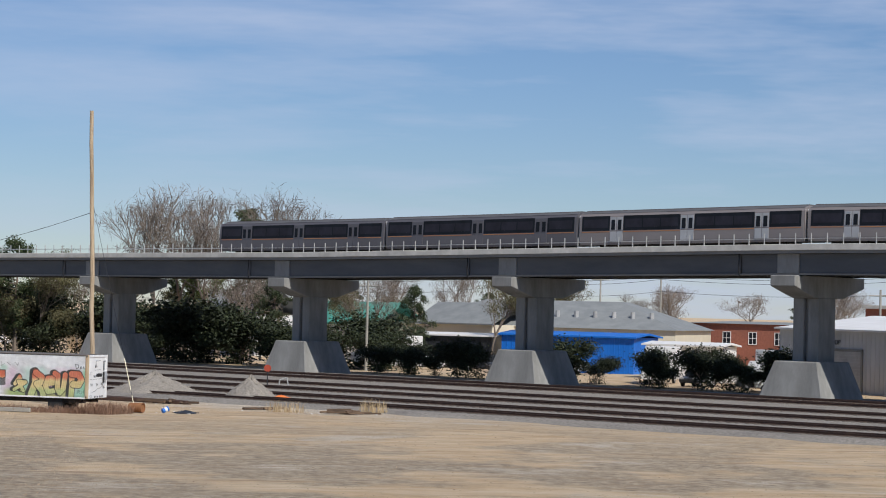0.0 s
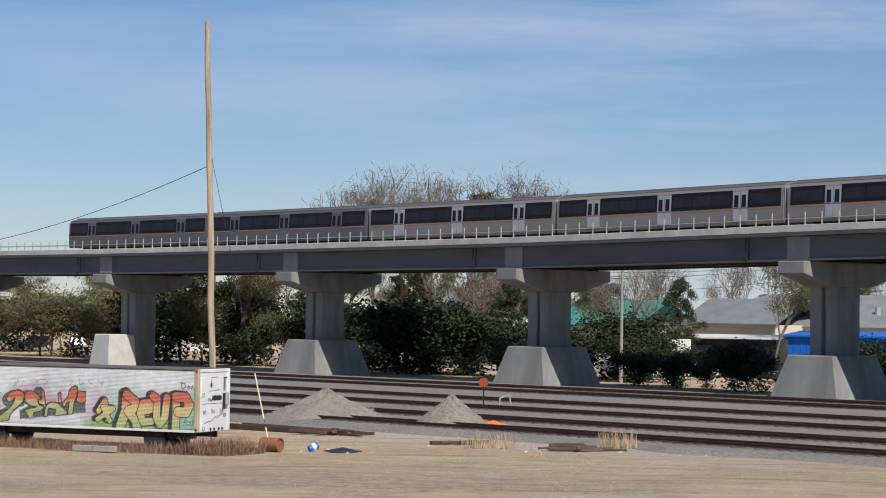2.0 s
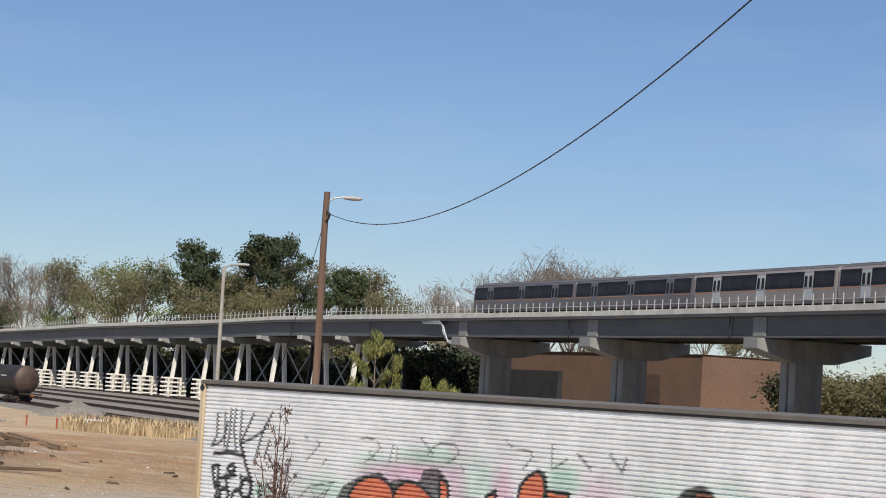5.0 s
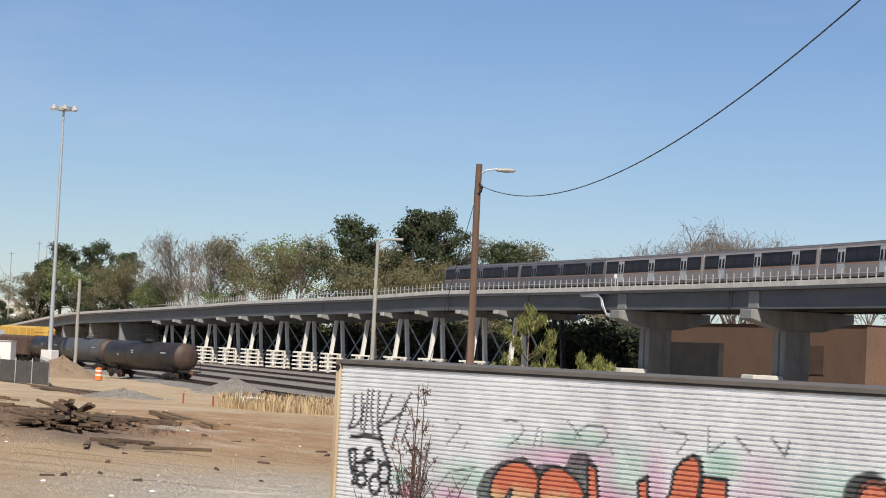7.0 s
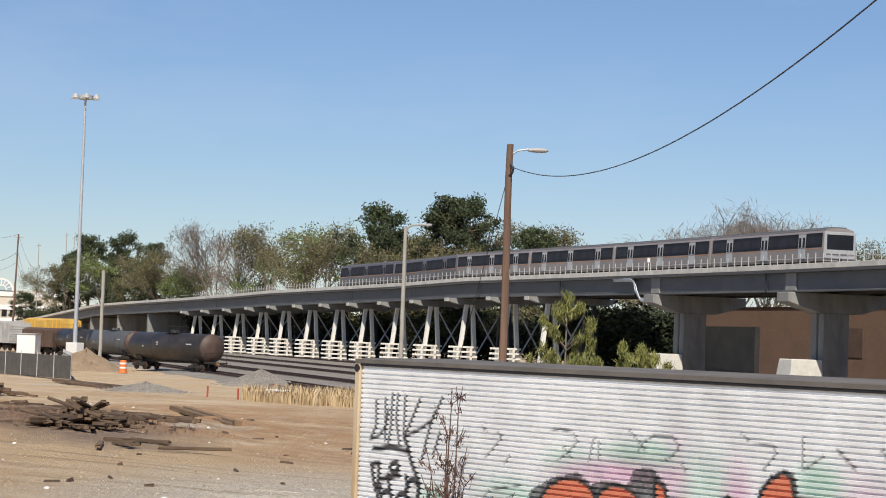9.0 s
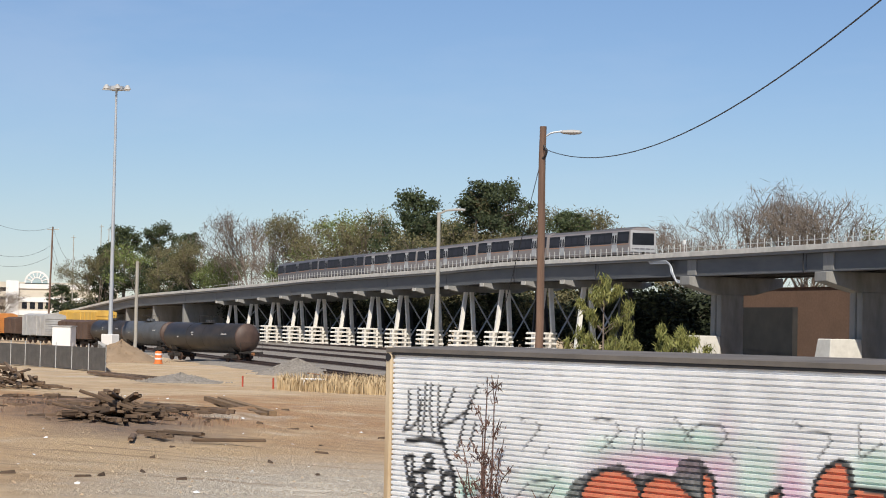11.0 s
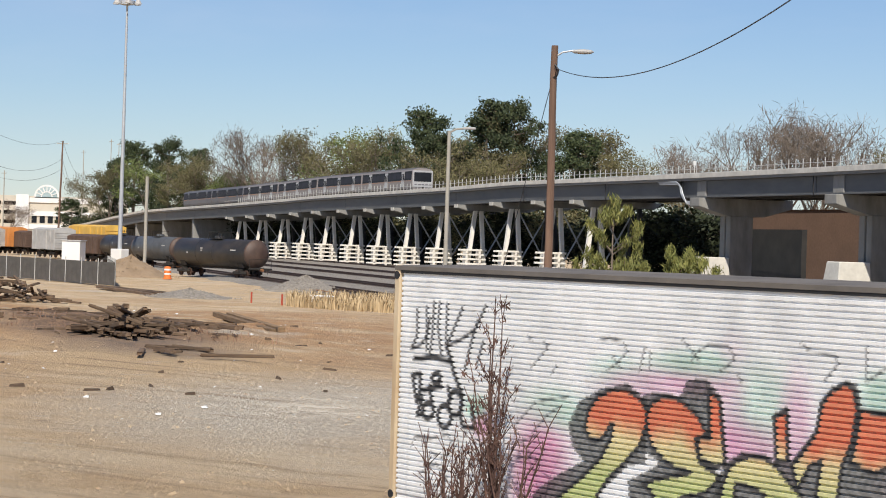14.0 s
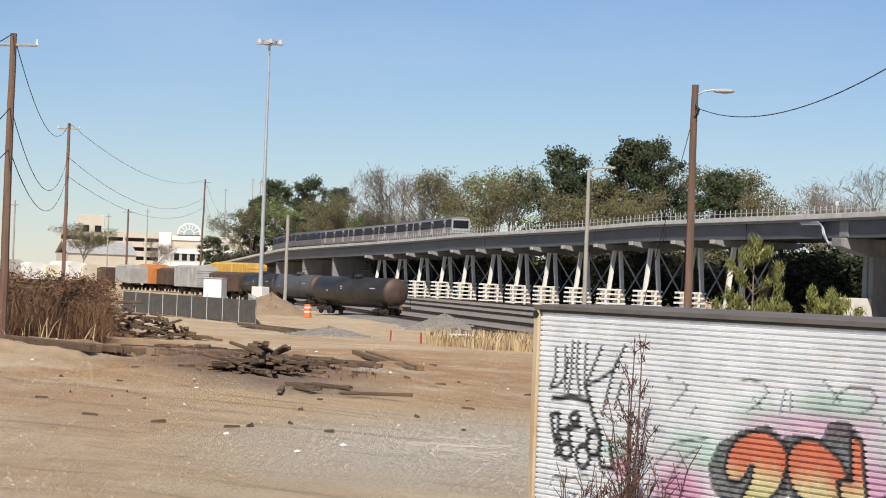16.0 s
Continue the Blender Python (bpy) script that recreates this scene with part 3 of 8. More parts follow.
def build_pier(s):
    """Hammerhead cap on two columns and a flared plinth; local x away from the near edge, local y along the viaduct."""
    t = thing("bridge_pier", "grey concrete pier with hammerhead cap on a flared plinth", "bridge pier", "viaduct piers", m=line_pose(s, 0, 0))
    top = 9.0 + deck_drop(s)
    bm = N()
    prof = [(-0.75, top), (-0.75, top - 0.85), (0.6, top - 1.25), (2.4, top - 1.75), (6.4, top - 1.75), (8.2, top - 1.25), (9.6, top - 0.85), (9.6, top)]
    a = [bm.verts.new((x, -1.15, z)) for x, z in prof]
    b = [bm.verts.new((x, 1.15, z)) for x, z in prof]
    for k in range(8):
        bm.faces.new((a[k], b[k], b[(k + 1) % 8], a[(k + 1) % 8]))
    bm.faces.new(a)
    bm.faces.new(b[::-1])
    bmesh.ops.recalc_face_normals(bm, faces=bm.faces[:])
    bmesh.ops.bevel(bm, geom=bm.edges[:], offset=0.05, segments=1, affect="EDGES")
    part("cap", bm, M["concrete"], t)
    for y0, y1 in ((-1.2, -0.2), (0.2, 1.2)):
        bm = N()
        box(bm, 2.7, 5.2, y0, y1, 3.0 if s < 40 else -0.1, top - 1.72, 0.06)
        part("column", bm, M["concrete"], t)
    bm = N()
    box(bm, 3.1, 4.7, -0.22, 0.22, 3.0 if s < 40 else -0.1, top - 1.72)
    part("web", bm, M["concrete"], t)
    bm = N()
    if s < 40:
        taper(bm, (0.5, 6.9, -3.1, 3.1), (1.3, 6.1, -2.0, 2.0), -0.2, 3.1)
    else:
        taper(bm, (-0.7, 2.66, -1.7, 1.7), (-0.3, 2.66, -1.25, 1.25), -0.2, 3.1)
    bmesh.ops.bevel(bm, geom=bm.edges[:], offset=0.08, segments=1, affect="EDGES")
    part("plinth", bm, M["concrete"] if s < 40 else M["concrete_pale"], t, "flared concrete plinth")
    return t


for s in PIERS:
    build_pier(s)

# trestle: closely spaced bents with stacked cribs at the foot
BENTS = [179.0, 190.5, 204.0, 216.5, 229.0, 242.0, 254.5, 267.5, 281.0, 293.5, 307.0, 321.0, 335.0]


def bent_members(t, top):
    bm = N()
    prof = [(-1.2, top), (-1.2, top - 0.35), (0.3, top - 0.75), (8.7, top - 0.75), (10.0, top - 0.35), (10.0, top)]
    a = [bm.verts.new((x, -0.55, z)) for x, z in prof]
    b = [bm.verts.new((x, 0.55, z)) for x, z in prof]
    for k in range(6):
        bm.faces.new((a[k], b[k], b[(k + 1) % 6], a[(k + 1) % 6]))
    bm.faces.new(a)
    bm.faces.new(b[::-1])
    bmesh.ops.recalc_face_normals(bm, faces=bm.faces[:])
    part("cap_beam", bm, M["concrete"], t)
    bm = N()
    box(bm, -1.26, -1.19, -0.6, 0.6, top - 0.42, top + 0.02)
    part("cap_end", bm, M["concrete_pale"], t, "pale cap end")
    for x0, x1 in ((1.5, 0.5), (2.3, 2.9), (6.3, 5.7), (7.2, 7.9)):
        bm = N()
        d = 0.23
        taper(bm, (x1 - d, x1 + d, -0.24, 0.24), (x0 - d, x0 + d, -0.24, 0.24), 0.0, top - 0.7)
        # the deck's shade is painted into the two back legs
        part("leg", bm, M["crib_white"] if x0 < 3 else M["shade_dark"], t)
    for p, q in (((2.4, 0, top - 0.9), (6.0, 0, 2.0)), ((6.6, 0, top - 0.9), (2.8, 0, 1.6))):
        bm = N()
        rod(bm, p, q, 0.10, 0.10, 6)
        part("brace", bm, M["steel_grey"], t)


def build_bent(s):
    t = thing("trestle_bent", "pale concrete trestle bent with raking legs and steel braces", "trestle bent", "trestle bents", m=line_pose(s, 0, 0))
    bent_members(t, 9.0 + deck_drop(s))


def build_crib(s, first=[None]):
    m = line_pose(s, 0, 0)
    if first[0]:
        copy_thing(first[0], m)
        return
    c = thing("crib_stack", "stack of whitewashed beams laid crosswise at a trestle foot", "crib", "crib stacks", m=m)
    rnd = random.Random(3)
    bm = N()
    box(bm, -0.6, 3.0, -0.16, 0.16, 0, 0.24, 0.03)
    long_me = bpy.data.meshes.new("beam")
    bm.to_mesh(long_me)
    bm = N()
    box(bm, -0.16, 0.16, -0.62, 0.62, 0, 0.36, 0.03)
    cross_me = bpy.data.meshes.new("cross_beam")
    bm.to_mesh(cross_me)
    for k in range(5):
        z = 0.0 + k * 0.60
        for y in (-0.42, 0.42):
            link("beam", long_me, M["crib_white"], c, "", pose(rnd.uniform(-0.08, 0.08), y, z + 0.36))
        for x in (0.3, 2.1):
            link("cross_beam", cross_me, M["crib_white"], c, "", pose(x, rnd.uniform(-0.08, 0.08), z))
    first[0] = c


for k, s in enumerate(BENTS):
    build_bent(s)
    if k:
        build_crib(s)
for s in (366, 392, 418, 444):
    t = thing("bridge_pier", "plain grey concrete pier under the low end of the viaduct", "bridge pier", "viaduct piers", m=line_pose(s, 0, 0))
    bm = N()
    box(bm, 0.2, 8.6, -0.6, 0.6, 0, 8.95 + deck_drop(s), 0.05)
    part("column", bm, M["concrete"], t)

# ---------- tracks in the yard ----------
def rail_profile(bm, off, u0, u1, z0):
    prof = [(-0.07, 0), (-0.07, 0.02), (-0.012, 0.04), (-0.012, 0.12), (-0.036, 0.125), (-0.036, 0.165), (0.036, 0.165), (0.036, 0.125), (0.012, 0.12), (0.012, 0.04), (0.07, 0.02), (0.07, 0)]
    a = [bm.verts.new(yard(u0, off + p, z0 + z)) for p, z in prof]
    b = [bm.verts.new(yard(u1, off + p, z0 + z)) for p, z in prof]
    n = len(prof)
    for k in range(n):
        bm.faces.new((a[k], a[(k + 1) % n], b[(k + 1) % n], b[k]))
    bm.faces.new(a)
    bm.faces.new(b[::-1])
    bmesh.ops.recalc_face_normals(bm, faces=bm.faces[:])


def build_track(off, u0, u1, ties_from, ties_to, tie_me):
    t = thing("railway_track", "rusty railway track on dark sleepers in grey ballast", "railway track", "yard tracks", "structure")
    for o in (off - 0.7175, off + 0.7175):
        bm = N()
        rail_profile(bm, o, u0, u1, 0.20)
        part("rail", bm, M["rail"], t, "rusty steel rail")
    rnd = random.Random(int(off * 10))
    u = ties_from
    ang = math.degrees(math.atan2(N_DIR.y, N_DIR.x))
    while u < ties_to:
        p = yard(u, off + rnd.uniform(-0.06, 0.06), 0.05)
        link("sleeper", tie_me, M["tie"], t, "", pose(p.x, p.y, p.z + rnd.uniform(-0.015, 0.01), 0, 0, ang + rnd.uniform(-1.5, 1.5)))
        u += 0.62


def build_tracks():
    bm = N()
    box(bm, -1.3, 1.3, -0.115, 0.115, -0.02, 0.145, 0.02)
    me = bpy.data.meshes.new("sleeper")
    bm.to_mesh(me)
    bm.free()
    for off in (73.2, 67.0, 55.0, 46.3, 37.6, 30.6):
        build_track(off, -130, 420, -62, 48, me)


build_tracks()

# ---------- the train ----------
CAR_LEN = 22.86


def build_car(dark, cab):
    """Local x runs forward, local y to the yard side, z up from the rail head."""
    skin = M["car_dark"] if dark else M["car_silver"]
    t = thing("train_car", ("dark grey" if dark else "brushed steel") + " metro railcar with black window band", "train car", "metro train cars")
    hl = 11.25
    bm = N()
    prof = [(1.50, 0.55), (1.56, 0.9), (1.58, 1.7), (1.50, 2.95), (1.30, 3.25), (0.7, 3.42), (-0.7, 3.42), (-1.30, 3.25), (-1.50, 2.95), (-1.58, 1.7), (-1.56, 0.9), (-1.50, 0.55)]
    extrude_profile(bm, prof, -hl, hl)
    part("body", bm, skin, t)
    bm = N()
    prof = [(1.34, 3.24), (0.7, 3.44), (0.66, 3.52), (-0.66, 3.52), (-0.7, 3.44), (-1.34, 3.24)]
    extrude_profile(bm, prof, -hl + 0.1, hl - 0.1)
    part("roof", bm, M["car_roof"], t)
    doors = (-7.3, 0.0, 7.3)
    for side in (1, -1):
        lean = 0.0

        def panel(name, x0, x1, z0, z1, proud, material, parent, label=""):
            b = N()
            y0 = 1.58 - max(0, (z0 - 1.7)) * 0.064 + proud
            y1 = 1.58 - max(0, (z1 - 1.7)) * 0.064 + proud
            vs = [b.verts.new((x, side * y, z)) for x, y, z in ((x0, y0, z0), (x1, y0, z0), (x1, y1, z1), (x0, y1, z1), (x0, y0 - 0.05, z0), (x1, y0 - 0.05, z0), (x1, y1 - 0.05, z1), (x0, y1 - 0.05, z1))]
            for f in ((0, 1, 2, 3), (0, 3, 7, 4), (1, 5, 6, 2), (3, 2, 6, 7), (0, 4, 5, 1)):
                b.faces.new([vs[k] for k in f])
            bmesh.ops.recalc_face_normals(b, faces=b.faces[:])
            return part(name, b, material, parent, label)

        edges = [-hl + 0.25] + [x for d in doors for x in (d - 0.72, d + 0.72)] + [hl - 0.25]
        for a, b_ in zip(edges[0::2], edges[1::2]):
            band = panel("window_band", a, b_, 1.74, 3.0, 0.012, M["window"], t, "black window band")
            w = (b_ - a)
            k = max(1, int(w / 1.7))
            for i in range(k):
                x0 = a + 0.15 + (w - 0.3) * i / k
                panel("pane", x0 + 0.06, x0 + (w - 0.3) / k - 0.06, 2.0, 2.72, 0.02, M["pane"], band)
            panel("stripe", a, b_, 1.62, 1.69, 0.010, M["stripe"], t, "orange stripe")
        for d in doors:
            for x0, x1 in ((d - 0.66, d - 0.03), (d + 0.03, d + 0.66)):
                leaf = panel("door", x0, x1, 0.85, 2.90, 0.03, M["door_steel"] if not dark else M["car_dark"], t, "sliding door leaf")
                panel("door_window", x0 + 0.13, x1 - 0.13, 1.80, 2.66, 0.038, M["window"], leaf)
    # ends
    for e in (1, -1):
        bm = N()
        x = e * hl
        box(bm, min(x, x + e * 0.12), max(x, x + e * 0.12), -1.5, 1.5, 0.75, 3.1, 0.05)
        end = part("end_frame", bm, M["door_steel"] if cab == e else skin, t, "pale end frame" if cab == e else "")
        bm = N()
        box(bm, min(x + e * 0.10, x + e * 0.14), max(x + e * 0.10, x + e * 0.14), -1.28, 1.28, 1.55, 2.85, 0.02)
        part("windscreen", bm, M["window"], end, "dark end windows")
        if cab == e:
            bm = N()
            box(bm, min(x + e * 0.11, x + e * 0.15), max(x + e * 0.11, x + e * 0.15), -1.3, 1.3, 1.08, 1.2)
            part("lamp_strip", bm, M["car_dark"], end)
        bm = N()
        rod(bm, (x, 0, 0.7), (x + e * 0.35, 0, 0.7), 0.12)
        part("coupler", bm, M["under"], t)
    for cx in (-7.7, 7.7):
        bm = N()
        for sy in (-1.15, 1.15):
            box(bm, cx - 1.6, cx + 1.6, sy - 0.12, sy + 0.12, 0.32, 0.6, 0.04)
        bg = part("bogie", bm, M["under"], t)
        for wx in (cx - 1.05, cx + 1.05):
            bm = N()
            for sy in (-0.74, 0.74):
                rod(bm, (wx, sy - 0.06, 0.40), (wx, sy + 0.06, 0.40), 0.40, 0.40, 16)
            rod(bm, (wx, -0.7, 0.4), (wx, 0.7, 0.4), 0.07)
            part("wheelset", bm, M["rail"], bg)
    bm = N()
    box(bm, -5.2, 5.2, -1.3, 1.3, 0.28, 0.6, 0.05)
    part("underfloor_box", bm, M["under"], t)
    return t


M["pane"] = glass_dark("window_pane", (0.022, 0.022, 0.028))
TRAIN = []


def build_train():
    lead = build_car(True, 1)
    TRAIN.append(lead)
    TRAIN.append(copy_thing(lead, pose(0, 0, 0)))
    mid = build_car(False, 1)
    TRAIN.append(mid)
    TRAIN.append(copy_thing(mid, pose(0, 0, 0)))
    TRAIN.append(copy_thing(mid, pose(0, 0, 0)))
    tail = build_car(False, -1)
    TRAIN.append(tail)


build_train()


def train_place(k, t):
    """Middle of car k at t seconds, along the viaduct."""
    front = -33.3 + 45.72 + 27.58 * t - 0.113 * t * t
    return front - CAR_LEN * (k + 0.5)


def motions():
    for k, car in enumerate(TRAIN):
        rows = []
        for i in range(33):
            t = i * 0.5
            s = train_place(k, t)
            p, a = on_line(s, 2.235, 11.14 + deck_drop(s))
            slope = (deck_drop(s + 5) - deck_drop(s - 5)) / 10
            rows.append((t, pose(p.x, p.y, p.z, 0, -math.degrees(math.atan(slope)), 90 - math.degrees(a))))
        walk(car, rows)


# ---------- the painted trailer ----------
TR_LEN, TR_W, TR_Z0, TR_Z1 = 12.41, 2.5, 0.83, 3.36
TR_POSE = pose(-13.55, 19.08, 0, 0, 0, math.degrees(math.atan2(-4.2, 11.68)))


def seg_dist(X, Z, pts):
    d = np.full(X.shape, 9.0)
    for (x0, z0), (x1, z1) in zip(pts[:-1], pts[1:]):
        vx, vz = x1 - x0, z1 - z0
        k = np.clip(((X - x0) * vx + (Z - z0) * vz) / (vx * vx + vz * vz + 1e-9), 0, 1)
        d = np.minimum(d, np.hypot(X - x0 - k * vx, Z - z0 - k * vz))
    return d


# fat letters: half width, centre line
LETTERS = [
    (0.11, [(7.75, 1.55), (8.05, 1.98), (8.2, 1.2)]),
    (0.10, [(7.7, 1.2), (8.45, 1.65), (7.95, 1.7), (8.3, 1.15)]),
    (0.21, [(8.80, 0.95), (9.05, 1.6), (9.08, 2.26)]),
    (0.18, [(9.08, 2.24), (9.48, 1.98), (9.52, 1.72), (9.15, 1.58), (9.52, 1.2), (9.60, 0.9)]),
    (0.15, [(9.82, 1.58), (10.22, 1.68), (10.16, 1.96), (9.86, 1.92), (9.72, 1.5), (9.88, 1.16), (10.25, 1.20)]),
    (0.16, [(10.32, 2.22), (10.52, 2.1), (10.50, 1.35), (10.65, 1.10), (10.88, 1.35), (10.98, 2.16)]),
    (0.17, [(11.38, 0.9), (11.42, 1.6), (11.40, 2.2)]),
    (0.19, [(11.40, 2.22), (11.85, 2.20), (12.02, 1.90), (11.85, 1.60), (11.5, 1.62)]),
]
# thin tags: half width, strokes
TAGS = [
    (0.013, [[(7.2, 2.78), (7.42, 2.62)], [(7.7, 2.8), (7.9, 2.62), (7.95, 2.78)]]),
    (0.016, [[(11.62, 2.78), (11.68, 2.52), (11.82, 2.62), (11.80, 2.76), (11.60, 2.80)], [(11.92, 2.60), (11.98, 2.68), (12.04, 2.58), (11.96, 2.54), (11.92, 2.60)], [(12.10, 2.55), (12.14, 2.68), (12.20, 2.54)], [(12.26, 2.74), (12.28, 2.56)]]),
    (0.014, [[(11.78, 1.10), (11.82, 1.32), (11.95, 1.25), (11.84, 1.2), (11.98, 1.08)], [(12.03, 1.2), (12.1, 1.22), (12.06, 1.1)], [(12.16, 1.08), (12.2, 1.34), (12.3, 1.26), (12.2, 1.2)]]),
]


# the sprayed letters near the yellowed post: dark blocks, fills, black strokes, soft clouds of paint
SHADES, FILLS, BOLD, HEAVY, THIN, BLOBS = [], [], [], [], [], []
SHADES.append([(3.84, 2.35), (3.45, 2.27), (3.14, 2.13), (2.99, 1.9), (3.06, 1.69), (3.23, 1.57), (2.85, 1.4), (2.51, 1.2), (2.25, 0.89), (3.38, 1.02), (3.49, 1.3), (3.69, 1.45), (3.89, 1.6), (4.12, 1.63), (4.14, 2.2)])
SHADES.append([(4.02, 2.25), (4.25, 2.3), (4.56, 2.28), (4.65, 2.44), (4.91, 2.46), (4.98, 1.96), (4.8, 1.9), (4.8, 1.74), (5.14, 1.62), (5.1, 1.37), (5.1, 1.22), (3.91, 1.08), (3.89, 1.45), (4.32, 1.65), (4.04, 1.78), (3.99, 2.03)])
SHADES.append([(4.91, 2.46), (5.11, 2.31), (5.21, 1.73), (5.04, 1.66), (4.8, 1.73), (4.76, 1.93), (4.94, 1.95)])
SHADES.append([(5.17, 1.74), (5.38, 1.86), (5.62, 1.88), (5.81, 1.81), (5.73, 2.21), (5.93, 2.31), (5.97, 1.83), (6.25, 2.12), (6.29, 2.36), (6.43, 2.51), (6.61, 2.57), (6.73, 2.52), (6.76, 2.36), (7.1, 2.35), (7.13, 1.46), (4.97, 1.21), (5.07, 1.52)])
FILLS.append([(3.62, 2.28), (3.42, 2.2), (3.28, 2.06), (3.24, 1.89), (3.31, 1.79), (3.43, 1.78), (3.54, 1.84), (3.61, 1.96), (3.65, 1.97), (3.62, 1.82), (3.48, 1.62), (3.24, 1.43), (2.86, 1.18), (2.65, 0.93), (3.34, 1.01), (3.45, 1.27), (3.61, 1.45), (3.81, 1.6), (4.02, 1.78), (4.11, 1.97), (4.12, 2.12), (4.02, 2.22), (3.84, 2.29)])
FILLS.append([(4.18, 2.2), (4.12, 2.07), (4.13, 1.94), (4.21, 1.79), (4.43, 1.66), (4.73, 1.61), (4.28, 1.51), (4.09, 1.44), (4.21, 1.38), (4.37, 1.14), (4.56, 1.16), (4.59, 1.37), (4.93, 1.45), (5.12, 1.61), (4.84, 1.72), (4.78, 1.92), (4.94, 1.96), (4.81, 2.12), (4.6, 2.24), (4.37, 2.28)])
FILLS.append([(4.94, 2.37), (5.08, 2.29), (5.17, 1.73), (5.05, 1.7), (4.85, 1.75), (4.8, 1.92), (4.97, 1.95)])
FILLS.append([(5.23, 1.72), (5.39, 1.81), (5.62, 1.84), (5.8, 1.78), (6.01, 1.62), (6.21, 1.49), (6.22, 1.35), (5.64, 1.28), (5.67, 1.53), (5.32, 1.59), (5.26, 1.24), (5.1, 1.22), (5.14, 1.53)])
FILLS.append([(5.77, 2.2), (5.91, 2.26), (5.94, 1.83), (5.8, 1.81)])
FILLS.append([(6.44, 2.48), (6.59, 2.54), (6.68, 2.49), (6.72, 2.34), (6.67, 2.06), (6.57, 1.86), (6.5, 1.38), (6.25, 1.36), (6.33, 1.88), (6.2, 1.82), (6.07, 1.62), (5.99, 1.8), (6.08, 1.89), (6.27, 2.12), (6.32, 2.36)])
FILLS.append([(6.76, 2.34), (7.1, 2.32), (7.11, 1.91), (6.93, 1.83), (6.66, 1.89), (6.72, 2.11)])
BOLD.append([(0.43, 2.9), (0.44, 2.62), (0.34, 2.48), (0.5, 2.52), (0.62, 2.63), (0.66, 2.81)])
BOLD.append([(0.6, 2.93), (0.62, 2.48)])
BOLD.append([(0.73, 2.99), (0.72, 2.66), (0.68, 2.45)])
BOLD.append([(0.83, 2.99), (0.81, 2.73), (0.88, 2.45)])
BOLD.append([(0.96, 2.97), (0.96, 2.53)])
BOLD.append([(1.23, 2.95), (0.98, 2.55)])
BOLD.append([(0.98, 2.54), (1.24, 2.63), (1.46, 2.74), (1.62, 2.98)])
BOLD.append([(1.5, 2.83), (1.43, 2.69), (1.3, 2.33)])
BOLD.append([(1.6, 2.62), (1.51, 2.4)])
HEAVY.append([(0.4, 2.37), (0.7, 2.41), (1.03, 2.39)])
HEAVY.append([(0.98, 2.52), (1.05, 2.41), (1.11, 2.27), (1.27, 2.05), (1.24, 1.88), (1.29, 1.73), (1.5, 1.73), (1.43, 1.94)])
HEAVY.append([(0.88, 2.2), (0.87, 2.17), (0.83, 2.15), (0.78, 2.14), (0.74, 2.16), (0.72, 2.19), (0.74, 2.22), (0.78, 2.24), (0.83, 2.25), (0.87, 2.23), (0.88, 2.2)])
HEAVY.append([(0.42, 2.2), (0.52, 2.23), (0.52, 1.99), (0.45, 1.96), (0.38, 2.2)])
HEAVY.append([(0.52, 2.05), (0.9, 2.11)])
HEAVY.append([(0.47, 1.92), (0.57, 1.97), (0.48, 1.79), (0.59, 1.81)])
HEAVY.append([(0.78, 1.85), (0.76, 1.8), (0.71, 1.77), (0.65, 1.76), (0.6, 1.79), (0.58, 1.84), (0.59, 1.89), (0.64, 1.92), (0.71, 1.92), (0.76, 1.9), (0.78, 1.85)])
HEAVY.append([(1.09, 1.82), (1.07, 1.75), (1.01, 1.7), (0.94, 1.69), (0.88, 1.73), (0.85, 1.8), (0.87, 1.87), (0.93, 1.92), (1.0, 1.92), (1.06, 1.88), (1.09, 1.82)])
HEAVY.append([(1.27, 1.96), (1.25, 1.89), (1.19, 1.84), (1.12, 1.83), (1.06, 1.87), (1.03, 1.95), (1.05, 2.02), (1.11, 2.08), (1.18, 2.08), (1.24, 2.04), (1.27, 1.96)])
HEAVY.append([(0.69, 2.1), (0.74, 1.94)])
HEAVY.append([(1.02, 2.12), (1.07, 1.99)])
THIN.append([(0.39, 1.44), (0.46, 1.56), (0.74, 1.56), (1.04, 1.63), (1.14, 1.52), (0.95, 1.37), (0.75, 1.42), (0.7, 1.29), (1.05, 1.26)])
THIN.append([(0.55, 1.17), (0.85, 1.31), (1.06, 1.16), (0.66, 1.0), (1.16, 0.99)])
THIN.append([(2.32, 2.71), (2.41, 2.67)])
THIN.append([(2.57, 2.67), (2.65, 2.63), (2.5, 2.5), (2.38, 2.4)])
THIN.append([(2.79, 2.46), (2.71, 2.37)])
THIN.append([(2.16, 2.18), (2.32, 2.19)])
THIN.append([(2.13, 1.8), (2.48, 2.08), (2.95, 2.16)])
THIN.append([(2.44, 1.77), (2.66, 1.96), (2.83, 2.05)])
THIN.append([(2.14, 1.49), (2.5, 1.54), (2.54, 1.48), (2.27, 1.67), (2.51, 1.75)])
THIN.append([(2.36, 1.57), (2.5, 1.36), (2.63, 1.65)])
THIN.append([(3.39, 2.73), (3.56, 2.76), (3.76, 2.73), (3.82, 2.65), (3.69, 2.54), (3.53, 2.45)])
THIN.append([(3.61, 2.59), (3.73, 2.49)])
THIN.append([(4.0, 2.48), (4.06, 2.69), (4.14, 2.67), (4.14, 2.5)])
THIN.append([(4.56, 2.81), (4.73, 2.68), (4.81, 2.62)])
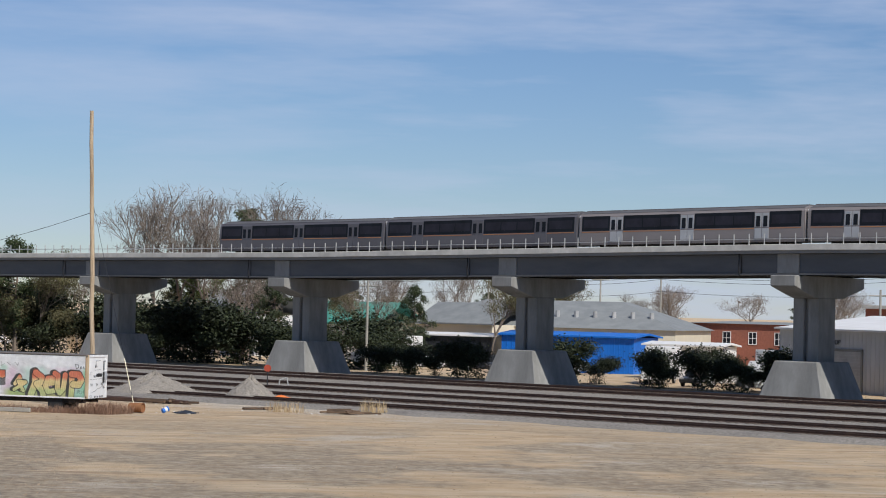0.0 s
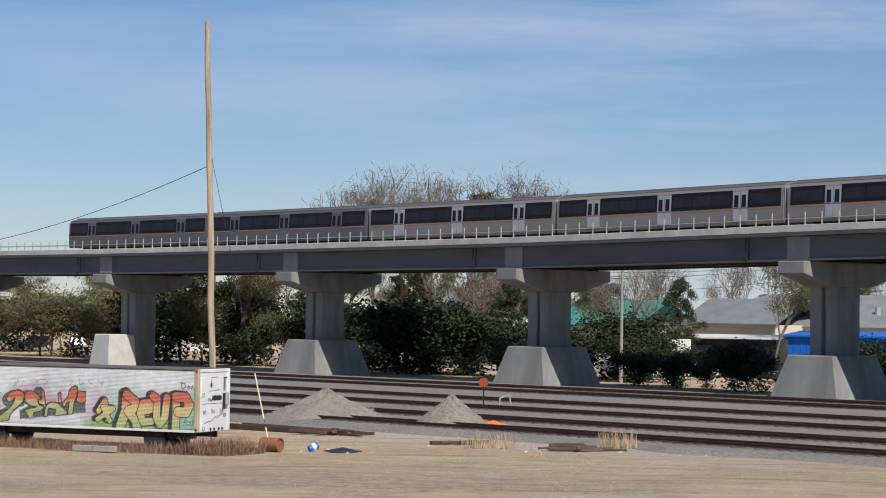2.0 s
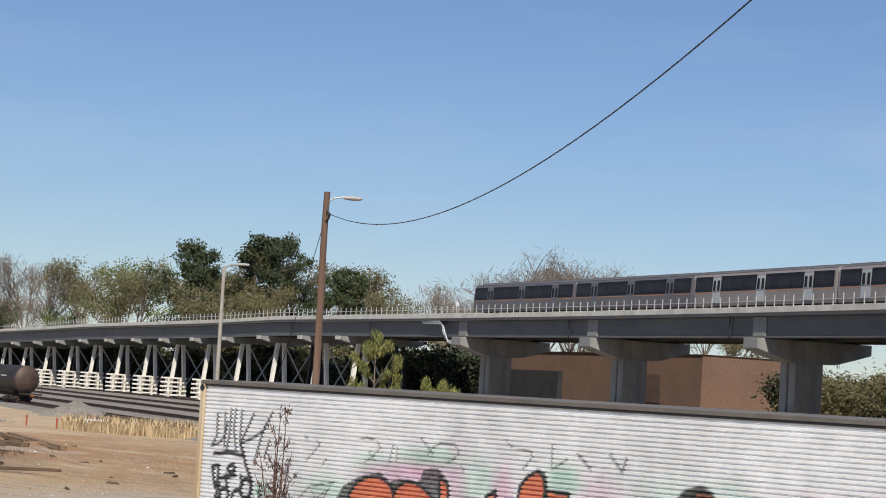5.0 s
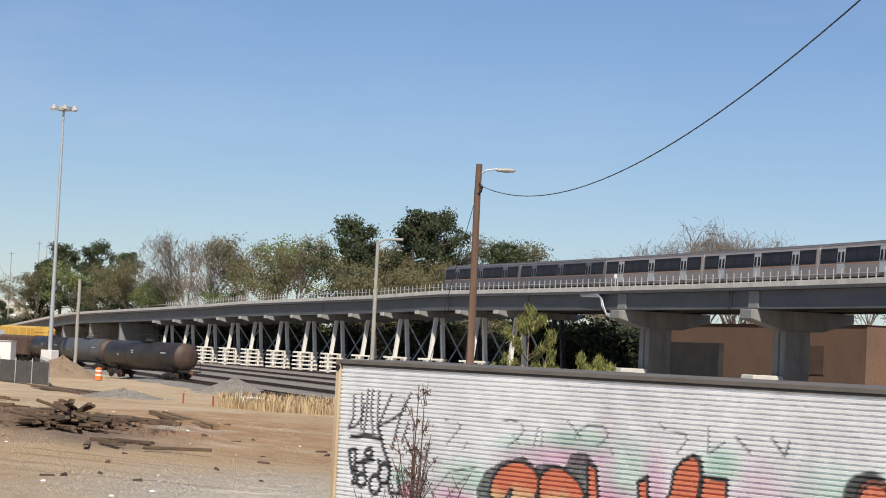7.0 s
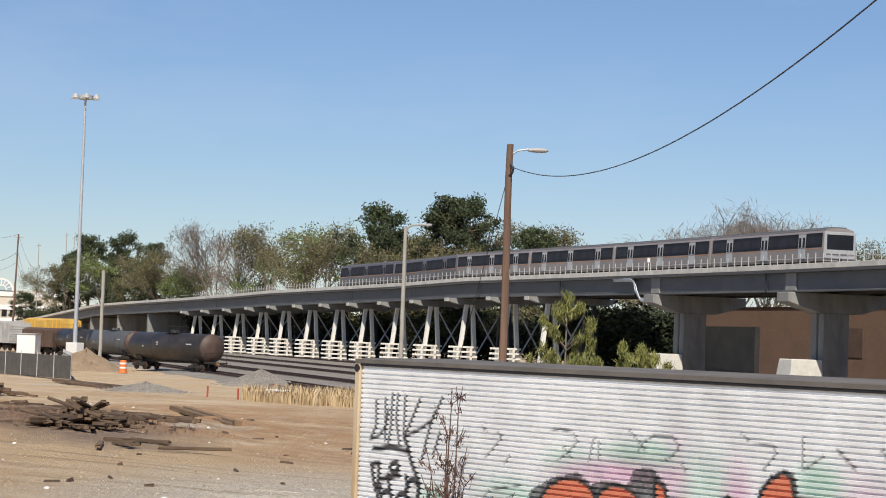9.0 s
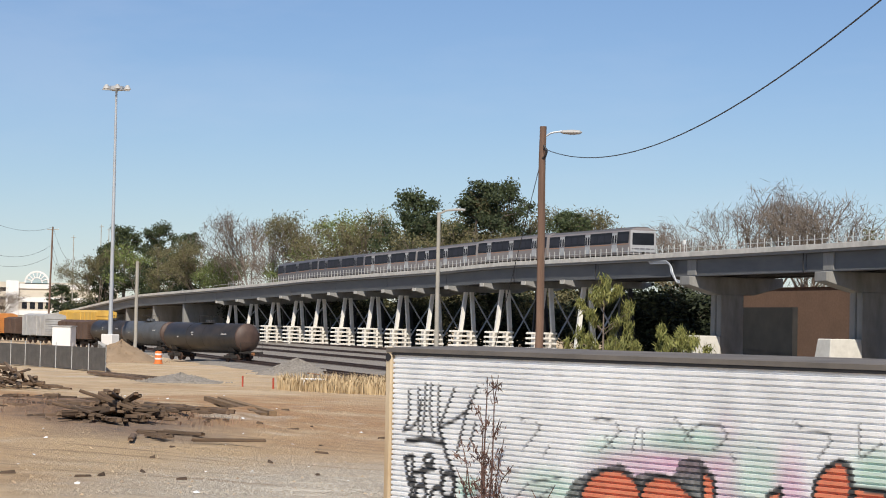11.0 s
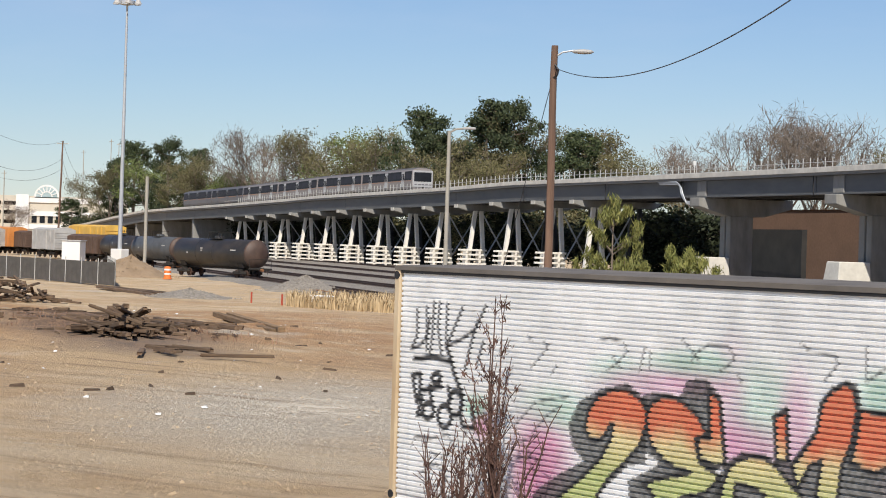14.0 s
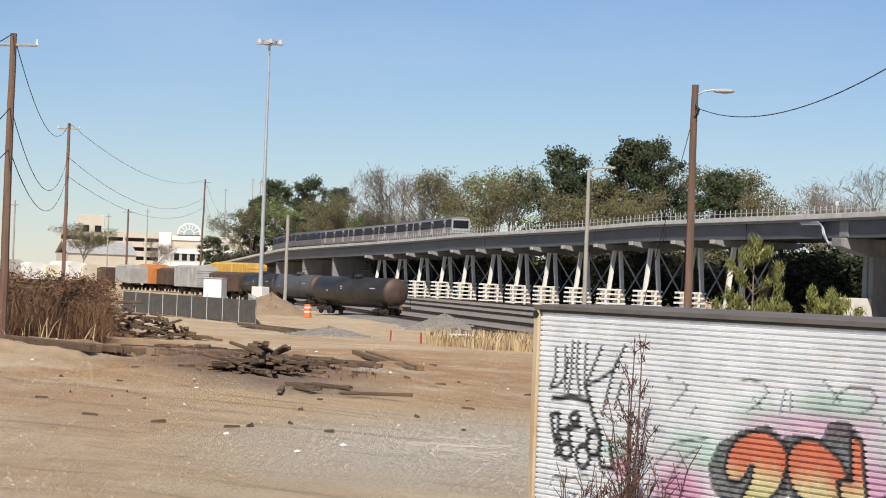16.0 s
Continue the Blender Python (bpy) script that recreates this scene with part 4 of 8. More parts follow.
THIN.append([(4.7, 2.61), (4.77, 2.7), (4.91, 2.77), (5.17, 2.77), (5.26, 2.68), (5.17, 2.6), (5.07, 2.55)])
THIN.append([(5.3, 2.53), (5.36, 2.46)])
THIN.append([(6.05, 2.85), (6.16, 2.79), (6.46, 2.76), (6.49, 2.7), (6.34, 2.55)])
THIN.append([(6.8, 2.86), (6.81, 2.58)])
THIN.append([(7.04, 2.71), (6.84, 2.59)])
BLOBS.append((2.59, 1.54, 0.46, 0.46, 'pink', 0.85))
BLOBS.append((2.42, 1.19, 0.33, 0.41, 'pink', 0.7))
BLOBS.append((1.61, 1.8, 0.17, 0.18, 'pink', 0.8))
BLOBS.append((1.51, 1.94, 0.23, 0.13, 'mint', 0.6))
BLOBS.append((2.79, 2.02, 0.5, 0.23, 'mint', 0.4))
BLOBS.append((3.69, 2.43, 0.41, 0.17, 'mint', 0.4))
BLOBS.append((4.67, 2.45, 0.5, 0.18, 'pink', 0.6))
BLOBS.append((3.94, 2.34, 0.58, 0.17, 'pink', 0.45))
BLOBS.append((5.22, 2.23, 0.21, 0.58, 'pink', 0.35))
BLOBS.append((5.45, 1.93, 0.46, 0.22, 'pink', 0.75))
BLOBS.append((5.61, 2.26, 0.37, 0.41, 'mint', 0.3))
BLOBS.append((4.85, 2.58, 0.5, 0.15, 'mint', 0.45))
BLOBS.append((6.02, 2.1, 0.21, 0.5, 'pink', 0.5))
BLOBS.append((7.0, 2.46, 0.33, 0.21, 'mint', 0.5))
BLOBS.append((4.4, 2.56, 0.33, 0.12, 'mint', 0.3))


def inside_poly(X, Z, pts):
    hit = np.zeros(X.shape, bool)
    for (x0, z0), (x1, z1) in zip(pts, pts[1:] + pts[:1]):
        cross = ((z0 > Z) != (z1 > Z)) & (X < (x1 - x0) * (Z - z0) / (z1 - z0 + 1e-9) + x0)
        hit ^= cross
    return hit


def paint_colours(X, Z, rnd):
    """The sprayed picture on the long side, colour by place."""
    def soft(d, e=0.03):
        return np.clip(0.5 - d / e, 0, 1)[:, None]

    def wob(a, b, c):
        return a * np.sin(X * b + c) + 0.5 * a * np.sin(X * b * 2.3 + c * 2)

    col = np.tile(np.array([0.86, 0.865, 0.86]), (len(X), 1))
    col *= (1 + 0.035 * np.sin(X * 1.9 + 1) + 0.03 * np.sin(X * 0.7))[:, None]
    streak = np.clip(np.sin(X * 23.0) + np.sin(X * 37.3 + 2) - 1.35, 0, 1) * np.clip((3.2 - Z) * 0.25, 0, 0.5)
    col *= (1 - 0.35 * streak)[:, None]
    # washes behind the letters
    top = np.interp(X, [1.2, 2.6, 3.2, 5.0, 6.4, 8.3, 9.2, 10.5, 11.6, 12.4], [1.7, 1.9, 2.45, 2.62, 2.62, 2.45, 2.55, 2.45, 2.55, 2.5])
    inside = soft(Z - top - wob(0.05, 6, 1), 0.35) * np.clip((X - 6.8) / 0.8, 0, 1)[:, None]
    mint, pink = np.array([0.36, 0.68, 0.50]), np.array([0.72, 0.34, 0.52])
    f = 0.5 + 0.5 * np.sin(X * 1.55 + 3.98 + 0.8 * np.sin(Z * 2.2)) * 1.5
    f = np.clip(f, 0, 1)[:, None]
    low = np.clip((1.95 - Z) / 0.5, 0, 1)[:, None]
    wash = mint * (1 - f) + pink * f
    col = col * (1 - inside * (0.35 + 0.4 * low)) + wash * inside * (0.35 + 0.4 * low)
    right = np.clip((X - 12.0) / 0.2, 0, 1)[:, None] * soft(Z - 2.5, 0.3)
    col = col * (1 - 0.85 * right) + np.array([0.40, 0.70, 0.48]) * 0.85 * right
    olive = soft(Z - 1.22 - wob(0.06, 3, 0), 0.25) * np.clip((X - 6.9) / 0.5, 0, 1)[:, None] * np.clip((11.5 - X) / 0.4, 0, 1)[:, None]
    col = col * (1 - 0.8 * olive) + np.array([0.52, 0.60, 0.20]) * 0.8 * olive
    ink, grey = np.array([0.035, 0.035, 0.038]), np.array([0.10, 0.105, 0.10])
    for bx, bz, rx, rz, tone, k in BLOBS:
        w = np.clip(1.5 * np.exp(-((X - bx) / rx) ** 2 - ((Z - bz) / rz) ** 2) - 0.25, 0, 1)[:, None] * k
        col = col * (1 - w) + (mint if tone == "mint" else pink) * w
    grain = 0.10 * np.sin(X * 61 + 3 * np.sin(Z * 23)) * np.sin(X * 23 + Z * 17)
    for pts in SHADES:
        w = (inside_poly(X, Z, pts) * (0.80 + grain))[:, None]
        col = col * (1 - w) + np.array([0.06, 0.062, 0.058]) * w
    for pts in FILLS:
        edge = seg_dist(X, Z, pts + pts[:1])
        inn = inside_poly(X, Z, pts)
        w = soft(edge - 0.022, 0.02)
        col = col * (1 - 0.9 * w) + ink * 0.9 * w
        body = (inn & (edge > 0.02))[:, None] * 1.0
        a = np.clip((Z + wob(0.04, 9, 2) - 1.80) / 0.22, 0, 1)[:, None]
        b = np.clip((Z - 1.45) / 0.35, 0, 1)[:, None]
        tint = (np.array([0.60, 0.66, 0.30]) * (1 - b) + np.array([0.80, 0.70, 0.40]) * b) * (1 - a) + np.array([0.76, 0.24, 0.13]) * a
        tint = tint * (1 + 0.8 * grain)[:, None]
        col = col * (1 - 0.94 * body) + tint * 0.94 * body
    for group, hw, k in ((BOLD, 0.018, 0.92), (HEAVY, 0.028, 0.97), (THIN, 0.009, 0.75)):
        for pts in group:
            w = soft(seg_dist(X, Z, pts) - hw, 0.014)
            col = col * (1 - k * w) + ink * k * w
    for hw, pts in LETTERS:   # thick shade down to the side of each letter
        for k in (0.04, 0.08, 0.12, 0.16):
            d = seg_dist(X + k, Z + 0.25 * k - 0.06, pts) - hw - 0.03
            w = soft(d)
            col = col * (1 - 0.92 * w) + grey * 0.92 * w
    for hw, pts in LETTERS:
        d = seg_dist(X, Z, pts)
        w = soft(d - hw - 0.035)
        col = col * (1 - w) + ink * w
        w = soft(d - hw, 0.02)
        hot, gold, moss = np.array([0.74, 0.27, 0.16]), np.array([0.82, 0.69, 0.36]), np.array([0.66, 0.70, 0.34])
        band = Z + wob(0.03, 9, 2)
        a = np.clip((band - 1.78) / 0.22, 0, 1)[:, None]
        b = np.clip((band - 1.22) / 0.25, 0, 1)[:, None]
        fill = (moss * (1 - b) + gold * b) * (1 - a) + hot * a
        fill = fill * (1 + 0.12 * np.sin(X * 60) * np.sin(Z * 7 + X * 13))[:, None]
        col = col * (1 - w) + fill * w
    for hw, strokes in TAGS:
        for pts in strokes:
            w = soft(seg_dist(X, Z, pts) - hw, 0.02)
            k = 0.95 if hw > 0.014 else 0.75
            col = col * (1 - k * w) + ink * k * w
    speck = np.array([rnd.random() for _ in range(len(X))])
    col *= (0.97 + 0.06 * speck)[:, None]
    dirt = np.clip((1.05 - Z) / 0.25, 0, 1)[:, None] * 0.35
    col = col * (1 - dirt) + np.array([0.22, 0.17, 0.12]) * dirt
    return np.clip(col, 0, 1)


def painted_material():
    m = bpy.data.materials.new("sprayed_siding")
    m.use_nodes = True
    n, l = m.node_tree.nodes, m.node_tree.links
    bs = n["Principled BSDF"]
    at, tc, nz = n.new("ShaderNodeAttribute"), n.new("ShaderNodeTexCoord"), n.new("ShaderNodeTexNoise")
    at.attribute_name = "paint"
    nz.inputs["Scale"].default_value, nz.inputs["Detail"].default_value = 3.0, 8.0
    l.new(tc.outputs["Object"], nz.inputs["Vector"])
    mr = n.new("ShaderNodeMapRange")
    mr.inputs["From Min"].default_value, mr.inputs["From Max"].default_value = 0.3, 0.7
    mr.inputs["To Min"].default_value, mr.inputs["To Max"].default_value = 0.88, 1.06
    l.new(nz.outputs["Fac"], mr.inputs["Value"])
    hs = n.new("ShaderNodeHueSaturation")
    l.new(at.outputs["Color"], hs.inputs["Color"])
    l.new(mr.outputs["Result"], hs.inputs["Value"])
    l.new(hs.outputs["Color"], bs.inputs["Base Color"])
    bs.inputs["Roughness"].default_value = 0.5
    return m


def build_trailer():
    t = thing("trailer", "old ribbed silver box trailer covered in orange and yellow graffiti", "trailer", m=TR_POSE)
    # ribbed long side towards the lot
    pitch, z = 0.054, TR_Z0 + 0.10
    prof = [(0.0, TR_Z0 + 0.02), (0.0, z)]
    while z < TR_Z1 - 0.16:
        prof += [(-0.016, z + 0.006), (-0.018, z + 0.034), (0.008, z + 0.038), (0.008, z + 0.052)]
        z += pitch
    prof += [(0.0, z), (0.0, TR_Z1 - 0.06)]
    xs = np.arange(0.14, TR_LEN - 0.16, 0.014)
    P = np.array(prof)
    X, Zi = np.meshgrid(xs, np.arange(len(P)))
    verts = np.stack([X.ravel(), P[Zi.ravel(), 0], P[Zi.ravel(), 1]], 1)
    w, hgt = len(xs), len(P)
    i, j = np.meshgrid(np.arange(w - 1), np.arange(hgt - 1))
    a = (j * w + i).ravel()
    faces = np.stack([a, a + 1, a + w + 1, a + w], 1)
    me = bpy.data.meshes.new("ribbed_side")
    me.from_pydata(verts.tolist(), [], faces.tolist())
    col = np.ones((len(verts), 4))
    col[:, :3] = paint_colours(verts[:, 0], verts[:, 2], random.Random(9))
    attr = me.color_attributes.new("paint", "FLOAT_COLOR", "POINT")
    attr.data.foreach_set("color", col.ravel())
    link("ribbed_side", me, painted_material(), t, "ribbed silver side sprayed with fat orange and yellow letters")
    bm = N()
    box(bm, 0.1, TR_LEN - 0.1, 0.02, TR_W - 0.05, TR_Z0, TR_Z1 - 0.05)
    part("body", bm, M["trailer_white"], t)
    # roof with turned-down edge
    bm = N()
    prof = [(-0.03, TR_Z1 - 0.055), (-0.03, TR_Z1 - 0.01), (0.03, TR_Z1), (1.25, TR_Z1 + 0.02), (TR_W - 0.03, TR_Z1), (TR_W + 0.02, TR_Z1 - 0.05)]
    extrude_profile(bm, prof, 0.02, TR_LEN - 0.02)
    part("roof", bm, M["trailer_roof"], t, "weathered grey-brown roof")
    bm = N()
    box(bm, 0.12, TR_LEN - 0.14, -0.022, 0.0, TR_Z1 - 0.085, TR_Z1 - 0.055)
    part("drip_gap", bm, M["black"], t)
    bm = N()
    box(bm, 0.12, TR_LEN - 0.14, -0.02, 0.01, TR_Z0 - 0.04, TR_Z0 + 0.05, 0.01)
    part("bottom_rail", bm, M["trailer_white"], t)
    # corner posts with castings
    for x0, x1, mt, lab in ((0.0, 0.11, M["rust_tan"], "rusty yellowed corner post"), (TR_LEN - 0.16, TR_LEN + 0.02, M["rust_tan"], "rust-streaked white corner post")):
        bm = N()
        box(bm, x0, x1, -0.025, 0.14, TR_Z0 - 0.02, TR_Z1, 0.02)
        post = part("corner_post", bm, mt, t, lab)
        for zc in (TR_Z1 - 0.11, TR_Z0 + 0.08):
            bm = N()
            rod(bm, ((x0 + x1) / 2, -0.03, zc), ((x0 + x1) / 2, 0.0, zc), 0.045, 0.045, 12)
            part("casting_hole", bm, M["black"], post)
    # end wall
    xe = TR_LEN
    bm = N()
    box(bm, xe - 0.06, xe + 0.01, 0.14, TR_W, TR_Z0 - 0.02, TR_Z1 - 0.02, 0.015)
    end = part("end_wall", bm, M["trailer_white"], t, "white end wall with scrawled tags")

    def plate(name, y0, y1, z0, z1, mt, proud=0.02, label=""):
        b = N()
        box(b, xe + 0.005, xe + 0.01 + proud, y0, y1, z0, z1, 0.006)
        return part(name, b, mt, end, label)

    plate("end_rim", 0.16, TR_W, TR_Z1 - 0.14, TR_Z1 - 0.03, M["trailer_white"], 0.03)
    plate("end_rim", TR_W - 0.12, TR_W + 0.02, TR_Z0, TR_Z1 - 0.02, M["trailer_white"], 0.04)
    plate("hatch", 0.22, 0.5, 2.25, 3.0, M["trailer_white"], 0.03)
    plate("hatch", 0.25, 0.48, 1.0, 1.35, M["trailer_white"], 0.025)
    plate("vent", 2.06, 2.22, 2.45, 2.95, M["steel_grey"], 0.02, "louvred grey vent")
    plate("vent_frame", 2.04, 2.07, 2.42, 3.0, M["black"], 0.03)
    plate("vent_frame", 2.04, 2.3, 2.96, 3.0, M["black"], 0.03)
    plate("seam", 0.3, 2.3, 1.93, 1.95, M["black"], 0.006)
    bm = N()
    box(bm, xe + 0.03, xe + 0.16, 2.08, 2.28, 1.85, 2.38, 0.03)
    part("mirror_bracket", bm, M["steel_grey"], end, "tilted steel bracket", pose(0, 0, 0, 0, 0, 0))
    # black block put in as the bracket's shadow
    bm = N()
    box(bm, xe + 0.02, xe + 0.08, 1.95, 2.1, 1.7, 2.35, 0.02)
    part("shadow_box", bm, M["black"], end)
    for k, y in enumerate((0.95, 1.25, 1.62, 1.9)):
        plate("bumper_mark", y, y + 0.13, TR_Z0 + 0.02, TR_Z0 + 0.13, M["black"], 0.012)
    for k, y in enumerate((0.3, 0.45, 0.6, 0.75)):
        plate("tread", 0.22 + 0.02 * k, 0.5, 2.30 + 0.02 * k, 2.312 + 0.02 * k, M["black"], 0.034)
    b = N()
    rnd = random.Random(12)

    def scrawl(pts, r):
        tube(b, [(xe + 0.022, y, zz) for y, zz in pts], r, 5)

    scrawl([(1.15 + 0.42 * k / 24 + 0.09 * math.sin(k * 1.9), 2.17 + 0.11 * math.cos(k * 1.9)) for k in range(40)], 0.016)
    scrawl([(0.75 + 0.03 * k, 2.1 + 0.08 * math.sin(k * 1.7)) for k in range(14)], 0.007)
    for y0, z0 in ((0.35, 1.62), (1.05, 1.62), (1.75, 1.62), (2.0, 1.45), (0.9, 2.7)):
        scrawl([(y0 + 0.035 * k, z0 + 0.10 * math.sin(k * 2.1 + y0)) for k in range(9)], 0.006)
    scrawl([(0.5, 1.15), (0.85, 1.25), (0.95, 1.2), (1.4, 1.42), (1.5, 1.36), (2.0, 1.55)], 0.007)
    scrawl([(1.0, 2.85), (1.02, 2.55), (1.05, 3.0), (1.6, 3.02)], 0.006)
    scrawl([(0.9, 2.45), (1.75, 2.5)], 0.006)
    scrawl([(0.42 + 0.09 * math.cos(k * 0.5), 0.95 + 0.09 * math.sin(k * 0.5)) for k in range(14)], 0.010)
    part("scrawl", b, M["black"], end, "black scrawled tags")
    # underframe, skids
    bm = N()
    for y in (0.35, 2.05):
        box(bm, 0.3, TR_LEN - 0.3, y, y + 0.12, TR_Z0 - 0.3, TR_Z0, 0.02)
    for k in range(14):
        box(bm, 0.4 + k * 0.88, 0.5 + k * 0.88, 0.05, TR_W - 0.1, TR_Z0 - 0.14, TR_Z0 - 0.02)
    part("underframe", bm, M["under"], t)
    for x in (1.3, 2.6, 10.3):
        bm = N()
        for y in (0.15, 1.95):
            rod(bm, (x, y, 0.46), (x, y + 0.34, 0.46), 0.48, 0.48, 20)
        rod(bm, (x, 0.2, 0.46), (x, 2.2, 0.46), 0.08)
        part("wheelset", bm, M["tyre"], t)


build_trailer()

# ---------- poles, wires, lamps ----------
def pole_mesh(bm, base, top, r0, r1, wob=0.03, seed=1, n=12):
    rnd = random.Random(seed)
    k = 9
    pts = []
    for i in range(k + 1):
        f = i / k
        p = Vector(base).lerp(Vector(top), f)
        pts.append((p + Vector((rnd.uniform(-wob, wob), rnd.uniform(-wob, wob), 0)) * (1 if 0 < i < k else 0), r0 + (r1 - r0) * f))
    rings = [[bm.verts.new(p + Vector((math.cos(q * 2 * math.pi / n), math.sin(q * 2 * math.pi / n), 0)) * r) for q in range(n)] for p, r in pts]
    for a, b in zip(rings[:-1], rings[1:]):
        for q in range(n):
            bm.faces.new((a[q], a[(q + 1) % n], b[(q + 1) % n], b[q]))
    bm.faces.new(rings[0][::-1])
    bm.faces.new(rings[-1])


def sag(p, q, drop, k=28):
    p, q = Vector(p), Vector(q)
    return [p.lerp(q, i / k) - Vector((0, 0, drop * 4 * (i / k) * (1 - i / k))) for i in range(k + 1)]


NEAR_POLE = Vector((-2.05, 19.6, 0))
LAMP_POLE = polar(-31.4, 84)


def build_near_pole():
    t = thing("utility_pole", "tall pale peeled wooden utility pole behind the trailer", "utility pole")
    bm = N()
    pole_mesh(bm, NEAR_POLE, NEAR_POLE + Vector((-0.53, 0, 18.0)), 0.150, 0.115, 0.03, 5, 16)
    part("pole", bm, M["wood_pole"], t)
    bm = N()
    a = NEAR_POLE + Vector((-0.3, 0, 12.4))
    b = Vector((0.75, 17.1, 0.0))
    tube(bm, [a, b], 0.012, 5)
    part("guy_wire", bm, M["wire"], t, "thin steel guy wire")
    bm = N()
    d = (a - b).normalized()
    rod(bm, b + d * 0.05, b + d * 1.0, 0.028, 0.028, 8)
    rod(bm, b + d * 1.35, b + d * 3.3, 0.028, 0.028, 8)
    part("guy_guard", bm, M["yellow_guard"], t, "pale plastic guy guard")


def build_lamp_pole():
    t = thing("street_lamp", "brown wooden pole with a cobra-head street lamp", "street lamp")
    b = LAMP_POLE
    bm = N()
    pole_mesh(bm, b, b + Vector((0, 0, 11.35)), 0.17, 0.13, 0.02, 8, 10)
    part("pole", bm, M["wood_old"], t)
    right = Vector((math.cos(radians(-31.4)), -math.sin(radians(-31.4)), 0))
    bm = N()
    tube(bm, [b + Vector((0, 0, 10.9)), b + right * 0.3 + Vector((0, 0, 11.1)), b + right * 0.75 + Vector((0, 0, 11.18))], 0.035, 8)
    part("arm", bm, M["steel_grey"], t)
    bm = N()
    c = b + right * 1.1 + Vector((0, 0, 11.14))
    lathe(bm, [(0.02, -0.45), (0.12, -0.35), (0.17, 0.0), (0.13, 0.3), (0.03, 0.4)], 12, "x")
    part("lamp_head", bm, M["hopper"], t, "grey cobra lamp head", pose(c.x, c.y, c.z, 0, 0, 31.4) @ Matrix.Diagonal((1, 1, 0.6, 1)))
    bm = N()
    tube(bm, [b + Vector((0.1, -0.1, 10.6)), b + Vector((0.25, -0.1, 10.4)), b + Vector((0.2, -0.1, 10.2)), b + Vector((0.05, -0.1, 10.1))], 0.04, 6)
    part("bracket", bm, M["black"], t)


def build_wires():
    t = thing("overhead_wire", "slack black overhead wire between two poles", "wire", kind="structure")
    bm = N()
    tube(bm, sag(LAMP_POLE + Vector((0, 0, 10.5)), NEAR_POLE + Vector((-0.36, 0, 11.85)), 2.55, 44), 0.016, 5)
    part("wire", bm, M["wire"], t)
    bm = N()
    tube(bm, [LAMP_POLE + Vector((0, 0, 10.3)), LAMP_POLE + Vector((-4.2, 2.2, 0.0))], 0.015, 5)
    part("stay", bm, M["wire"], t)


